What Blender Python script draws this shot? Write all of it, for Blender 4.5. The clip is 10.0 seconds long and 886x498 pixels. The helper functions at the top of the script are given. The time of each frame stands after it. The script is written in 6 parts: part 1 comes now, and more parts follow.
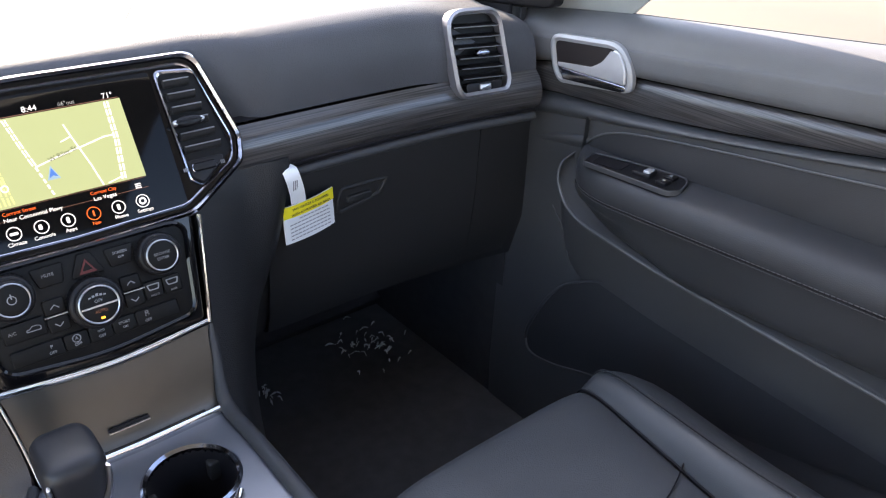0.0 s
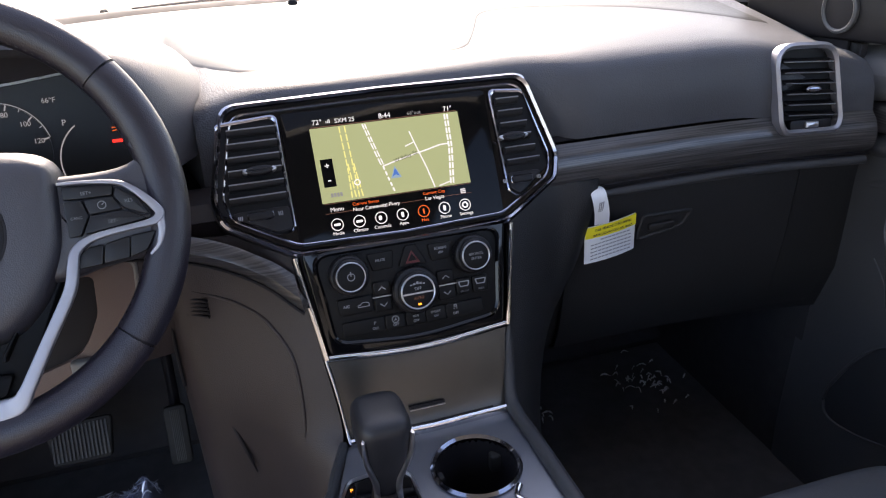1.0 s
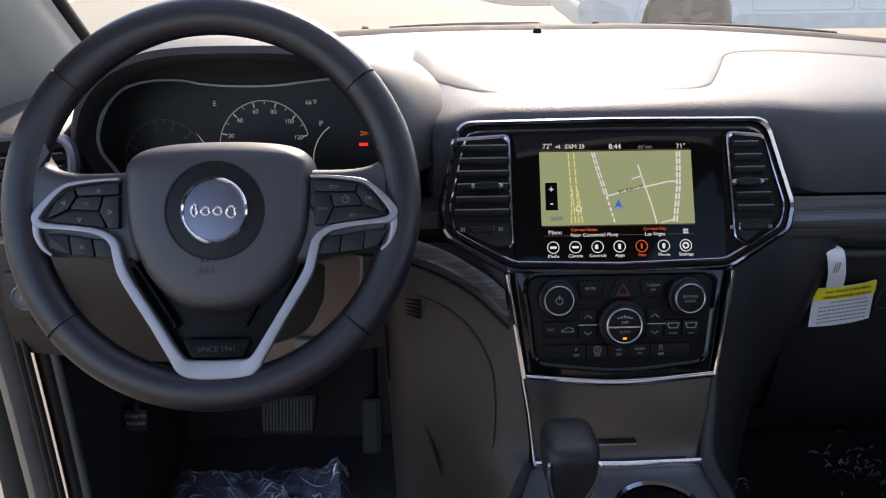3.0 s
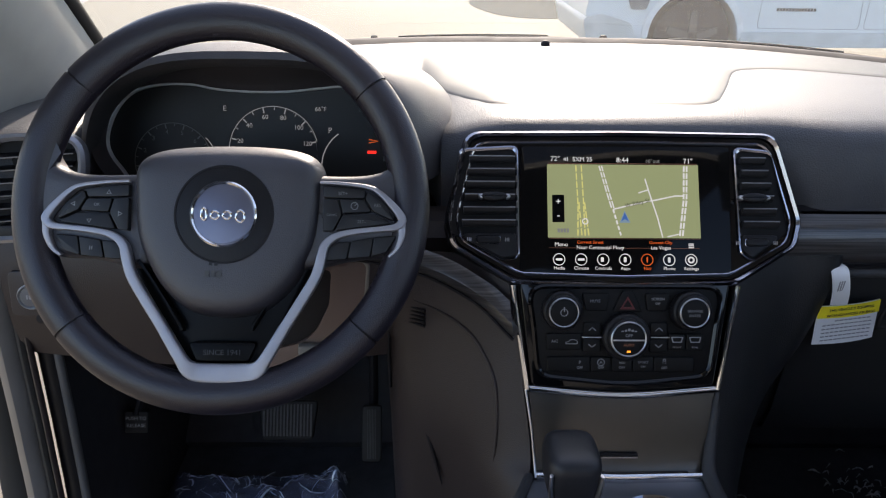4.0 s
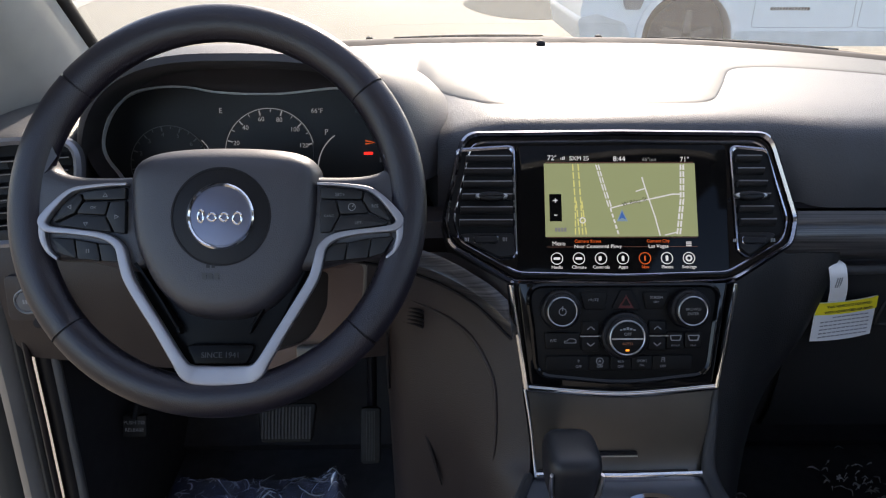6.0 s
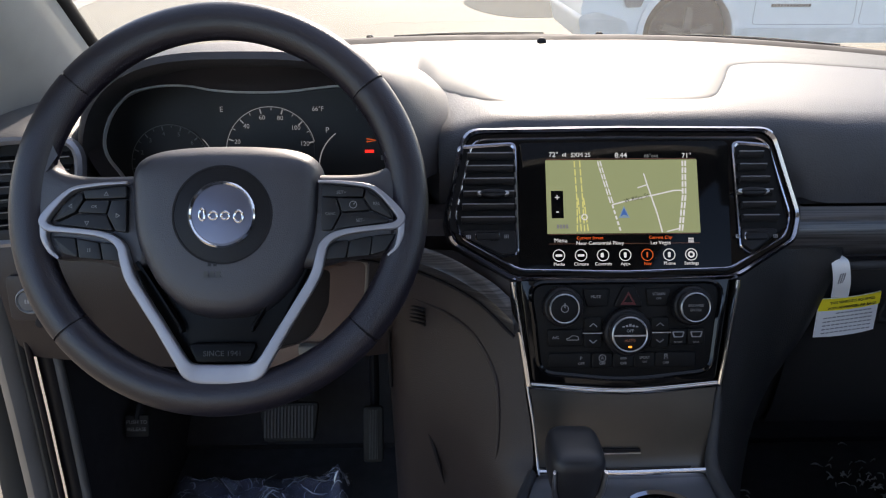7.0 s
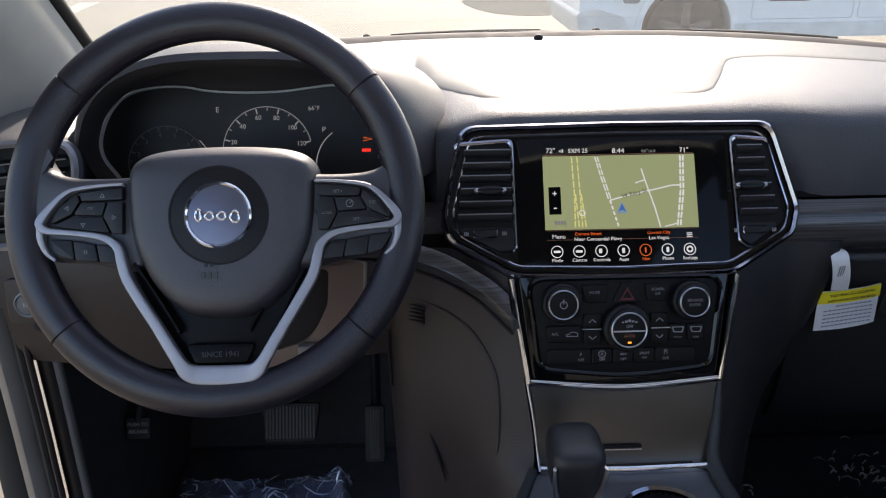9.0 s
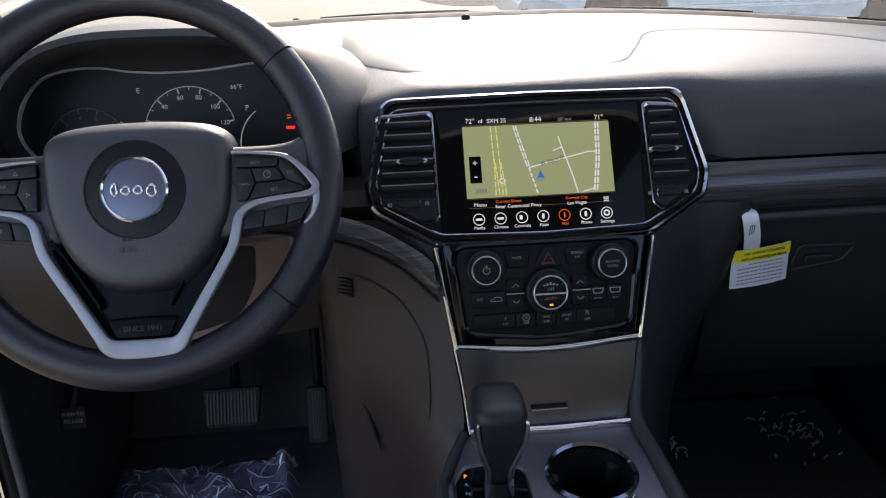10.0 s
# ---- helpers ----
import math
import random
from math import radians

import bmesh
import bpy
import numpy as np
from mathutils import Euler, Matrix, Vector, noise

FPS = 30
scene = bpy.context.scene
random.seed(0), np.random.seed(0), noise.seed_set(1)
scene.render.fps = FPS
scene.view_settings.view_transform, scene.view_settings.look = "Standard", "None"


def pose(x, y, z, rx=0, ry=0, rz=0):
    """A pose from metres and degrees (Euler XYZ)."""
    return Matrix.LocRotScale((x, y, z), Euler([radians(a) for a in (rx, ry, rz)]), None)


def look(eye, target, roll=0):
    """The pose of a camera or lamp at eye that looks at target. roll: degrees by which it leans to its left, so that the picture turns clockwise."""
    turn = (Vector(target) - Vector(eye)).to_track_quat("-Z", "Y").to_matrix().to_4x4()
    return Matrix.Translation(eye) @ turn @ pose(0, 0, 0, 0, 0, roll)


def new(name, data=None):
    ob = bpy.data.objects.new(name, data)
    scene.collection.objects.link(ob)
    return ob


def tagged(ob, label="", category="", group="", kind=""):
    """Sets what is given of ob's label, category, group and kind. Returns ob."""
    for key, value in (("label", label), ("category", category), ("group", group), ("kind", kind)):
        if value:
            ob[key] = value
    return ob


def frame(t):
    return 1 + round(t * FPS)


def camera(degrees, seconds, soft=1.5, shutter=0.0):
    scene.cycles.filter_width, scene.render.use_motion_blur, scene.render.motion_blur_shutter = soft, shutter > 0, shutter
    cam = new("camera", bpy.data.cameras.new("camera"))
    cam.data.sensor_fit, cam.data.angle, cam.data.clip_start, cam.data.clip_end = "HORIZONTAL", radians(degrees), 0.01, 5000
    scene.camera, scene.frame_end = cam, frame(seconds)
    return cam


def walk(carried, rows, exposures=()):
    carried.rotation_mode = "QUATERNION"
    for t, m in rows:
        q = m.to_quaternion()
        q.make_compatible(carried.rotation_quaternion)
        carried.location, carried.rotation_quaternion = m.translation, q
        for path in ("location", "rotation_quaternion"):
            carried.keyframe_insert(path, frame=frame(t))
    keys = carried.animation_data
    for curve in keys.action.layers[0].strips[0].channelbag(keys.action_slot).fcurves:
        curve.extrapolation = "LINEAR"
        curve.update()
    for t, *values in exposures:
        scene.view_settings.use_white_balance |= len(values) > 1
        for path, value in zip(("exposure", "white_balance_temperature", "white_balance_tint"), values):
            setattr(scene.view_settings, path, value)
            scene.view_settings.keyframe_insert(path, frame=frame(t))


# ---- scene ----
cam = camera(59.0, 10.0, soft=1.15)
PATH = [
    (0, (-0.149, -0.77, 1.101), (0.963, 0.573, 0.122), 1.5),
    (0.5, (-0.174, -0.779, 1.1), (0.646, 0.779, 0.151), -0.8),
    (1, (-0.195, -0.788, 1.092), (0.337, 0.924, 0.205), -1.9),
    (1.5, (-0.201, -0.788, 1.088), (0.066, 1.003, 0.238), -3.0),
    (2, (-0.207, -0.8, 1.087), (-0.126, 1.015, 0.25), -2.2),
    (2.5, (-0.206, -0.801, 1.089), (-0.166, 1.022, 0.267), -1.4),
    (4, (-0.215, -0.805, 1.091), (-0.185, 1.034, 0.307), 0.7),
    (4.5, (-0.214, -0.805, 1.09), (-0.183, 1.037, 0.311), 0.6),
    (5, (-0.214, -0.804, 1.089), (-0.171, 1.037, 0.308), 0.6),
    (5.5, (-0.216, -0.805, 1.09), (-0.174, 1.037, 0.31), 0.4),
    (7, (-0.216, -0.804, 1.087), (-0.182, 1.036, 0.305), -0.1),
    (7.5, (-0.217, -0.805, 1.087), (-0.184, 1.034, 0.303), -0.4),
    (8, (-0.214, -0.804, 1.087), (-0.184, 1.034, 0.3), -0.6),
    (8.5, (-0.213, -0.805, 1.088), (-0.183, 1.034, 0.302), -0.8),
    (9, (-0.212, -0.803, 1.085), (-0.182, 1.036, 0.301), -0.9),
    (9.5, (-0.209, -0.806, 1.084), (-0.176, 1.035, 0.302), -1.3),
    (10, (-0.18, -0.83, 1.067), (-0.035, 0.996, 0.265), -1.5),
]
walk(cam, [(t, look(eye, target, roll)) for t, eye, target, roll in PATH],
     exposures=[(0.0, 2.78, 7150, 19), (0.6, 2.41, 7100, 20), (1.2, 1.93, 7050, 24), (2.0, 1.48, 7000, 24), (2.6, 1.44, 6950, 22), (4.0, 1.4, 6850, 18), (10.0, 1.4, 6850, 18)])

# world, sun and exposure
SUN_TO = Vector((0.13, 0.92, 0.53)).normalized()      # a morning sun ahead of the car
world = bpy.data.worlds.new("world")
scene.world = world
world.use_nodes = True
wn = world.node_tree.nodes
sky = wn.new("ShaderNodeTexSky")
sky.sky_type = "NISHITA"
sky.sun_disc = False
sky.sun_elevation = math.asin(SUN_TO.z)
sky.sun_rotation = math.atan2(SUN_TO.x, SUN_TO.y)
world.node_tree.links.new(sky.outputs[0], wn["Background"].inputs[0])
wn["Background"].inputs[1].default_value = 0.15
sun_data = bpy.data.lights.new("sun", "SUN")
sun_data.energy, sun_data.angle, sun_data.color = 3.3, radians(0.6), (1.0, 0.93, 0.8)
sun = new("sun", sun_data)
sun.matrix_world = look(SUN_TO * 20, (0, 0, 0))


# ---- materials ----
def material(name, color, rough=0.5, metal=0.0, grain=0.0, grain_scale=900.0, vary=0.12, vary_scale=9.0,
             coat=0.0, emit=0.0, spec=0.5, kind="voronoi", stretch=(1, 1, 1)):
    m = bpy.data.materials.new(name)
    m.use_nodes = True
    nt = m.node_tree
    b = nt.nodes["Principled BSDF"]
    b.inputs["Roughness"].default_value = rough
    b.inputs["Metallic"].default_value = metal
    b.inputs["Coat Weight"].default_value = coat
    b.inputs["Specular IOR Level"].default_value = spec
    b.inputs["Base Color"].default_value = (*color, 1)
    if emit:
        b.inputs["Emission Color"].default_value = (*color, 1)
        b.inputs["Emission Strength"].default_value = emit * 1.1
        b.inputs["Base Color"].default_value = (*[c * 0.3 for c in color], 1)
        b.inputs["Specular IOR Level"].default_value = 0.1
        return m
    co = nt.nodes.new("ShaderNodeTexCoord")
    mp = nt.nodes.new("ShaderNodeMapping")
    mp.inputs["Scale"].default_value = stretch
    nt.links.new(co.outputs["Object"], mp.inputs["Vector"])
    if vary:
        no = nt.nodes.new("ShaderNodeTexNoise")
        no.inputs["Scale"].default_value, no.inputs["Detail"].default_value = vary_scale, 6
        nt.links.new(mp.outputs[0], no.inputs["Vector"])
        ramp = nt.nodes.new("ShaderNodeValToRGB")
        ramp.color_ramp.elements[0].position, ramp.color_ramp.elements[1].position = 0.3, 0.7
        ramp.color_ramp.elements[0].color = (*[c * (1 - vary) for c in color], 1)
        ramp.color_ramp.elements[1].color = (*[min(1, c * (1 + vary)) for c in color], 1)
        nt.links.new(no.outputs[0], ramp.inputs[0])
        nt.links.new(ramp.outputs[0], b.inputs["Base Color"])
        rr = nt.nodes.new("ShaderNodeMapRange")
        rr.inputs["To Min"].default_value, rr.inputs["To Max"].default_value = max(0.02, rough * 0.85), min(1, rough * 1.15)
        nt.links.new(no.outputs[0], rr.inputs[0])
        nt.links.new(rr.outputs[0], b.inputs["Roughness"])
    if grain:
        if kind == "voronoi":
            tx = nt.nodes.new("ShaderNodeTexVoronoi")
        else:
            tx = nt.nodes.new("ShaderNodeTexNoise")
            tx.inputs["Detail"].default_value = 4
        tx.inputs["Scale"].default_value = grain_scale
        nt.links.new(mp.outputs[0], tx.inputs["Vector"])
        bp = nt.nodes.new("ShaderNodeBump")
        bp.inputs["Strength"].default_value = grain
        bp.inputs["Distance"].default_value = 0.0008
        nt.links.new(tx.outputs[0], bp.inputs["Height"])
        nt.links.new(bp.outputs[0], b.inputs["Normal"])
    return m


DASH = material("soft_touch_dash_skin", (0.058, 0.06, 0.068), 0.48, grain=0.4, grain_scale=520, spec=0.28)
DASH.node_tree.nodes["Principled BSDF"].inputs["Sheen Weight"].default_value = 0.1
DASHTOP = material("smooth_dash_top_plastic", (0.036, 0.0355, 0.034), 0.46, grain=0.12, grain_scale=900, spec=0.27)
# passenger door and seat colours are lightened to stand for stronger window light
DOORTOP = material("lightened_door_top_skin", (0.11, 0.111, 0.116), 0.6, grain=0.22, grain_scale=750, spec=0.4)
HOODSKIN = material("dark_hood_skin", (0.055, 0.053, 0.058), 0.55, grain=0.35, grain_scale=560, spec=0.45)
FACE = material("dash_lower_plastic", (0.075, 0.076, 0.079), 0.5, grain=0.4, grain_scale=600)
# driver-side plastic; the warm light bounced off the ground is in its colour
WARMBOUNCE = material("bounce_warmed_plastic", (0.0265, 0.0182, 0.0178), 0.5, grain=0.25, grain_scale=700)
LEATHER = material("black_leather", (0.06, 0.062, 0.067), 0.42, grain=0.2, grain_scale=800)
RIMLEATHER = material("wheel_leather", (0.0115, 0.009, 0.0158), 0.36, grain=0.22, grain_scale=900, spec=0.65)
HUBSKIN = material("airbag_cover_skin", (0.018, 0.0172, 0.0255), 0.5, grain=0.18, grain_scale=900, spec=1.0)
SOFT = material("black_plastic", (0.0075, 0.007, 0.0085), 0.42, grain=0.12, grain_scale=1100, spec=0.3)
KEYCAP = material("black_key_plastic", (0.0032, 0.0032, 0.0036), 0.5, vary=0.1, spec=0.22)
MATTE = material("matte_black_plastic", (0.012, 0.0108, 0.013), 0.6, vary=0.2, spec=0.25)
GLOSS = material("gloss_black_panel", (0.004, 0.004, 0.005), 0.07, vary=0.0, coat=0.05, spec=0.35)
CLUSTERFACE = material("cluster_lens_black", (0.014, 0.0138, 0.0145), 0.4, vary=0, spec=0.3)
CONSOLEPLATE = material("satin_console_plate", (0.23, 0.24, 0.27), 0.36, metal=0.85, vary=0.06, vary_scale=20)
# floor carpet again, with the shade under the dash put into its colour
CARPETSHADE = material("shade_darkened_carpet", (0.05, 0.048, 0.051), 0.95, grain=0.6, grain_scale=900, kind="noise", vary=0.12, vary_scale=40, spec=0.1)
ARMLEATHER = material("black_armrest_leather", (0.042, 0.043, 0.047), 0.5, grain=0.2, grain_scale=800, spec=0.35)
CABINDARK = material("dark_rear_cabin_cloth", (0.17, 0.17, 0.172), 0.9, grain=0.4, grain_scale=600, kind="noise")
BLACKGAP = material("black_satin_plastic", (0.003, 0.003, 0.0034), 0.3, vary=0.1, spec=0.12)
SLAT = material("vent_slat_plastic", (0.02, 0.02, 0.022), 0.45, vary=0.1, spec=0.35)
DIALFACE = material("dark_dial_face", (0.008, 0.008, 0.009), 0.5, vary=0, spec=0.15)
GLASSY = material("display_glass", (0.003, 0.003, 0.0035), 0.06, vary=0.0, spec=0.15)
CHROME = material("chrome", (0.72, 0.72, 0.74), 0.1, metal=1.0, vary=0.06, vary_scale=60)
DARKCHROME = material("dark_chrome", (0.34, 0.34, 0.38), 0.12, metal=1.0, vary=0.06, vary_scale=60)
BRIGHT = material("bright_plated_trim", (0.62, 0.62, 0.64), 0.25, metal=0.45, vary=0.05, vary_scale=40)
GLOVE = material("dark_glove_box_plastic", (0.0135, 0.0137, 0.0152), 0.55, grain=0.4, grain_scale=600)
SHIFT = material("black_shifter_leather", (0.014, 0.0145, 0.018), 0.48, grain=0.1, grain_scale=1300)
SATIN = material("satin_silver", (0.52, 0.52, 0.54), 0.33, metal=1.0, vary=0.05, vary_scale=40)
SILVER = material("silver_paint_trim", (0.34, 0.34, 0.375), 0.45, metal=0.75, vary=0.05, vary_scale=40)
METALPANEL = material("brushed_liquid_metal_panel", (0.105, 0.097, 0.088), 0.3, metal=0.8, vary=0.08, vary_scale=14)
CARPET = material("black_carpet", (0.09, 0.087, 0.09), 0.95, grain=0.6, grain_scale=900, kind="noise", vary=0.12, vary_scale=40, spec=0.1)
# lower door, also lightened in its colour for the window light
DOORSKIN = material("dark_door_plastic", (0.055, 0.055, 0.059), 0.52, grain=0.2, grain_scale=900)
SEAMGREY = material("grey_moulded_line", (0.1, 0.1, 0.105), 0.5)
DIALRIM = material("bright_dial_rim", (0.75, 0.75, 0.77), 0.2, metal=0.1, vary=0.03)
KEYBLUE = material("blue_black_key_plastic", (0.0038, 0.0042, 0.006), 0.45, vary=0.1)
HANDLEGREY = material("pale_silver_paint", (0.36, 0.36, 0.37), 0.4, metal=0.3, vary=0.04, vary_scale=40)
FABRIC = material("black_perforated_leather", (0.062, 0.064, 0.069), 0.55, grain=0.35, grain_scale=600)
THREAD = material("grey_stitching", (0.085, 0.085, 0.09), 0.7)
DARKTHREAD = material("dark_stitching", (0.013, 0.013, 0.015), 0.7)
LABELTXT = material("button_legend", (0.3, 0.3, 0.31), 0.6, vary=0)
DIMTXT = material("dim_legend", (0.2, 0.2, 0.205), 0.6, vary=0)
REDLAMP = material("red_indicator", (0.9, 0.03, 0.02), emit=0.5)
AMBER = material("amber_indicator", (1.0, 0.3, 0.03), emit=0.6)
WHITEPAINT = material("white_car_paint", (0.62, 0.68, 0.72), 0.3, coat=0.4, vary=0.03)
RUBBER = material("black_rubber", (0.012, 0.012, 0.012), 0.7)
PILLAR = material("grey_pillar_cloth", (0.33, 0.34, 0.325), 0.9, grain=0.5, grain_scale=900, kind="noise")
HEADLINE = material("grey_headliner_cloth", (0.55, 0.55, 0.53), 0.95, grain=0.5, grain_scale=900, kind="noise")
PAINT = material("grey_body_paint", (0.16, 0.155, 0.15), 0.3, metal=0.3, coat=0.5)
PAPER = material("white_tag_card", (0.74, 0.76, 0.8), 0.7, vary=0.04)
YELLOW = material("yellow_tag_band", (0.85, 0.72, 0.02), 0.7, vary=0.04)
INK = material("black_print", (0.02, 0.02, 0.02), 0.8, vary=0)
GREYINK = material("grey_print", (0.3, 0.31, 0.34), 0.8, vary=0)
SCR_MAP = material("lit_map_green", (0.40, 0.45, 0.22), emit=0.19)
SCR_WHITE = material("lit_white", (0.85, 0.85, 0.82), emit=0.219)
SCR_YELLOW = material("lit_pale_yellow", (0.80, 0.76, 0.25), emit=0.219)
SCR_GREY = material("lit_grey", (0.4, 0.4, 0.38), emit=0.102)
SCR_DARK = material("lit_map_print", (0.10, 0.11, 0.07), emit=0.146)
SCR_ORANGE = material("lit_orange", (0.95, 0.16, 0.03), emit=0.172)
SCR_PALEBLUE = material("lit_pale_blue", (0.3, 0.45, 0.55), emit=0.16)
SCR_BLUE = material("lit_blue", (0.06, 0.16, 0.45), emit=0.234)
DIALGREY = material("dial_print", (0.5, 0.5, 0.5), emit=0.14)


def wood_material():
    m = material("dark_grey_wood_grain", (0.075, 0.07, 0.072), 0.3, vary=0, coat=0.4)
    nt = m.node_tree
    b = nt.nodes["Principled BSDF"]
    co = nt.nodes.new("ShaderNodeTexCoord")
    mp = nt.nodes.new("ShaderNodeMapping")
    mp.inputs["Scale"].default_value = (4.5, 4.5, 400)
    no = nt.nodes.new("ShaderNodeTexNoise")
    no.inputs["Scale"].default_value, no.inputs["Detail"].default_value, no.inputs["Distortion"].default_value = 1.6, 5, 0.5
    ramp = nt.nodes.new("ShaderNodeValToRGB")
    ramp.color_ramp.elements[0].position, ramp.color_ramp.elements[1].position = 0.35, 0.72
    ramp.color_ramp.elements[0].color = (0.016, 0.015, 0.0165, 1)
    ramp.color_ramp.elements[1].color = (0.1, 0.094, 0.094, 1)
    nt.links.new(co.outputs["Object"], mp.inputs[0])
    nt.links.new(mp.outputs[0], no.inputs["Vector"])
    nt.links.new(no.outputs[0], ramp.inputs[0])
    nt.links.new(ramp.outputs[0], b.inputs["Base Color"])
    bp = nt.nodes.new("ShaderNodeBump")
    bp.inputs["Strength"].default_value, bp.inputs["Distance"].default_value = 0.25, 0.0005
    nt.links.new(no.outputs[0], bp.inputs["Height"])
    nt.links.new(bp.outputs[0], b.inputs["Normal"])
    return m


WOOD = wood_material()


def glass_material(name, tint, gloss):
    m = bpy.data.materials.new(name)
    m.use_nodes = True
    nt = m.node_tree
    nt.nodes.clear()
    out = nt.nodes.new("ShaderNodeOutputMaterial")
    mix = nt.nodes.new("ShaderNodeMixShader")
    tr = nt.nodes.new("ShaderNodeBsdfTransparent")
    tr.inputs[0].default_value = (*tint, 1)
    gl = nt.nodes.new("ShaderNodeBsdfGlossy")
    gl.inputs["Roughness"].default_value = gloss
    lw = nt.nodes.new("ShaderNodeLayerWeight")
    lw.inputs[0].default_value = 0.5
    pw = nt.nodes.new("ShaderNodeMath")
    pw.operation = "POWER"
    pw.inputs[1].default_value = 5.0
    ma = nt.nodes.new("ShaderNodeMath")
    ma.operation = "MULTIPLY_ADD"
    ma.inputs[1].default_value, ma.inputs[2].default_value = 0.9, 0.05
    nt.links.new(lw.outputs["Facing"], pw.inputs[0])
    nt.links.new(pw.outputs[0], ma.inputs[0])
    nt.links.new(ma.outputs[0], mix.inputs[0])
    nt.links.new(tr.outputs[0], mix.inputs[1])
    nt.links.new(gl.outputs[0], mix.inputs[2])
    veil = nt.nodes.new("ShaderNodeBsdfTranslucent")      # sun-scattering veil, added for dash reflections and dust haze in the glass
    veil.inputs[0].default_value = (0.85, 0.83, 0.76, 1)
    film = nt.nodes.new("ShaderNodeMixShader")
    film.inputs[0].default_value = 0.06
    nt.links.new(mix.outputs[0], film.inputs[1])
    nt.links.new(veil.outputs[0], film.inputs[2])
    nt.links.new(film.outputs[0], out.inputs[0])
    return m


GLASS = glass_material("windshield_glass", (0.9, 0.94, 0.92), 0.02)


def concrete_material():
    m = material("pale_parking_lot_concrete", (0.215, 0.187, 0.138), 0.85, grain=0.3, grain_scale=40, kind="noise", vary=0.1, vary_scale=0.5)
    return m


CONCRETE = concrete_material()
LINEPAINT = material("worn_white_line_paint", (0.33, 0.31, 0.26), 0.8, vary=0.2)
DIRT = material("tan_dirt_ground", (0.13, 0.106, 0.074), 0.9, grain=0.4, grain_scale=30, kind="noise", vary=0.12, vary_scale=0.4)
PLASTIC = bpy.data.materials.new("clear_crinkled_film")
PLASTIC.use_nodes = True
_b = PLASTIC.node_tree.nodes["Principled BSDF"]
_b.inputs["Base Color"].default_value = (0.3, 0.36, 0.6, 1)
_b.inputs["Roughness"].default_value = 0.12
_b.inputs["Alpha"].default_value = 0.3
_b.inputs["Specular IOR Level"].default_value = 0.9

# ---- mesh helpers ----
PLACE = {}


def thing(name, at, label, category, group="", kind=""):
    e = new(name)
    e.location = at
    e.empty_display_size = 0.05
    PLACE[e] = Vector(at)
    return tagged(e, label, category, group, kind)


def part(name, bm, mat, parent=None, label="", sharp=38):
    """Links a bmesh in world coordinates as one mesh object under its thing or part."""
    me = bpy.data.meshes.new(name)
    bmesh.ops.recalc_face_normals(bm, faces=bm.faces[:])
    lo = Vector([min(v.co[i] for v in bm.verts) for i in range(3)])
    hi = Vector([max(v.co[i] for v in bm.verts) for i in range(3)])
    c = (lo + hi) / 2
    for v in bm.verts:
        v.co -= c
    bm.to_mesh(me)
    bm.free()
    for p in me.polygons:
        p.use_smooth = True
    me.set_sharp_from_angle(angle=radians(sharp))
    if mat:
        me.materials.append(mat)
    ob = new(name, me)
    PLACE[ob] = c
    if parent is not None:
        ob.parent = parent
        ob.location = c - PLACE[parent]
    else:
        ob.location = c
    if label:
        tagged(ob, label)
    return ob


def basis(o, tilt=0.0, turn=0.0):
    """Matrix of a plane that leans back by tilt degrees: u to the right, v up along it, w out of it to the rear."""
    a = radians(tilt)
    m = Matrix(((1, 0, 0, 0), (0, math.sin(a), -math.cos(a), 0), (0, math.cos(a), math.sin(a), 0), (0, 0, 0, 1)))
    return Matrix.Translation(o) @ Matrix.Rotation(radians(turn), 4, "Z") @ m


def rpoly(pts, r, n=6):
    """A closed outline with rounded corners; r is one radius or one for each corner."""
    out = []
    k = len(pts)
    for i, p in enumerate(pts):
        p = Vector(p)
        a, b = Vector(pts[i - 1]) - p, Vector(pts[(i + 1) % k]) - p
        rad = r[i] if isinstance(r, (list, tuple)) else r
        half = a.angle(b) / 2
        cut = min(rad / max(math.tan(half), 1e-4), a.length * 0.49, b.length * 0.49)
        s, e = p + a.normalized() * cut, p + b.normalized() * cut
        for j in range(n + 1):
            t = j / n
            out.append(s * (1 - t) ** 2 + p * 2 * t * (1 - t) + e * t * t)
    return out


def box_outline(cx, cy, w, h, r=0.0, n=4):
    q = [(cx - w / 2, cy - h / 2), (cx + w / 2, cy - h / 2), (cx + w / 2, cy + h / 2), (cx - w / 2, cy + h / 2)]
    return rpoly(q, r, n) if r else [Vector(p) for p in q]


def circle_outline(cx, cy, r, n=40, ry=None):
    ry = ry or r
    return [Vector((cx + r * math.cos(2 * math.pi * i / n), cy + ry * math.sin(2 * math.pi * i / n))) for i in range(n)]


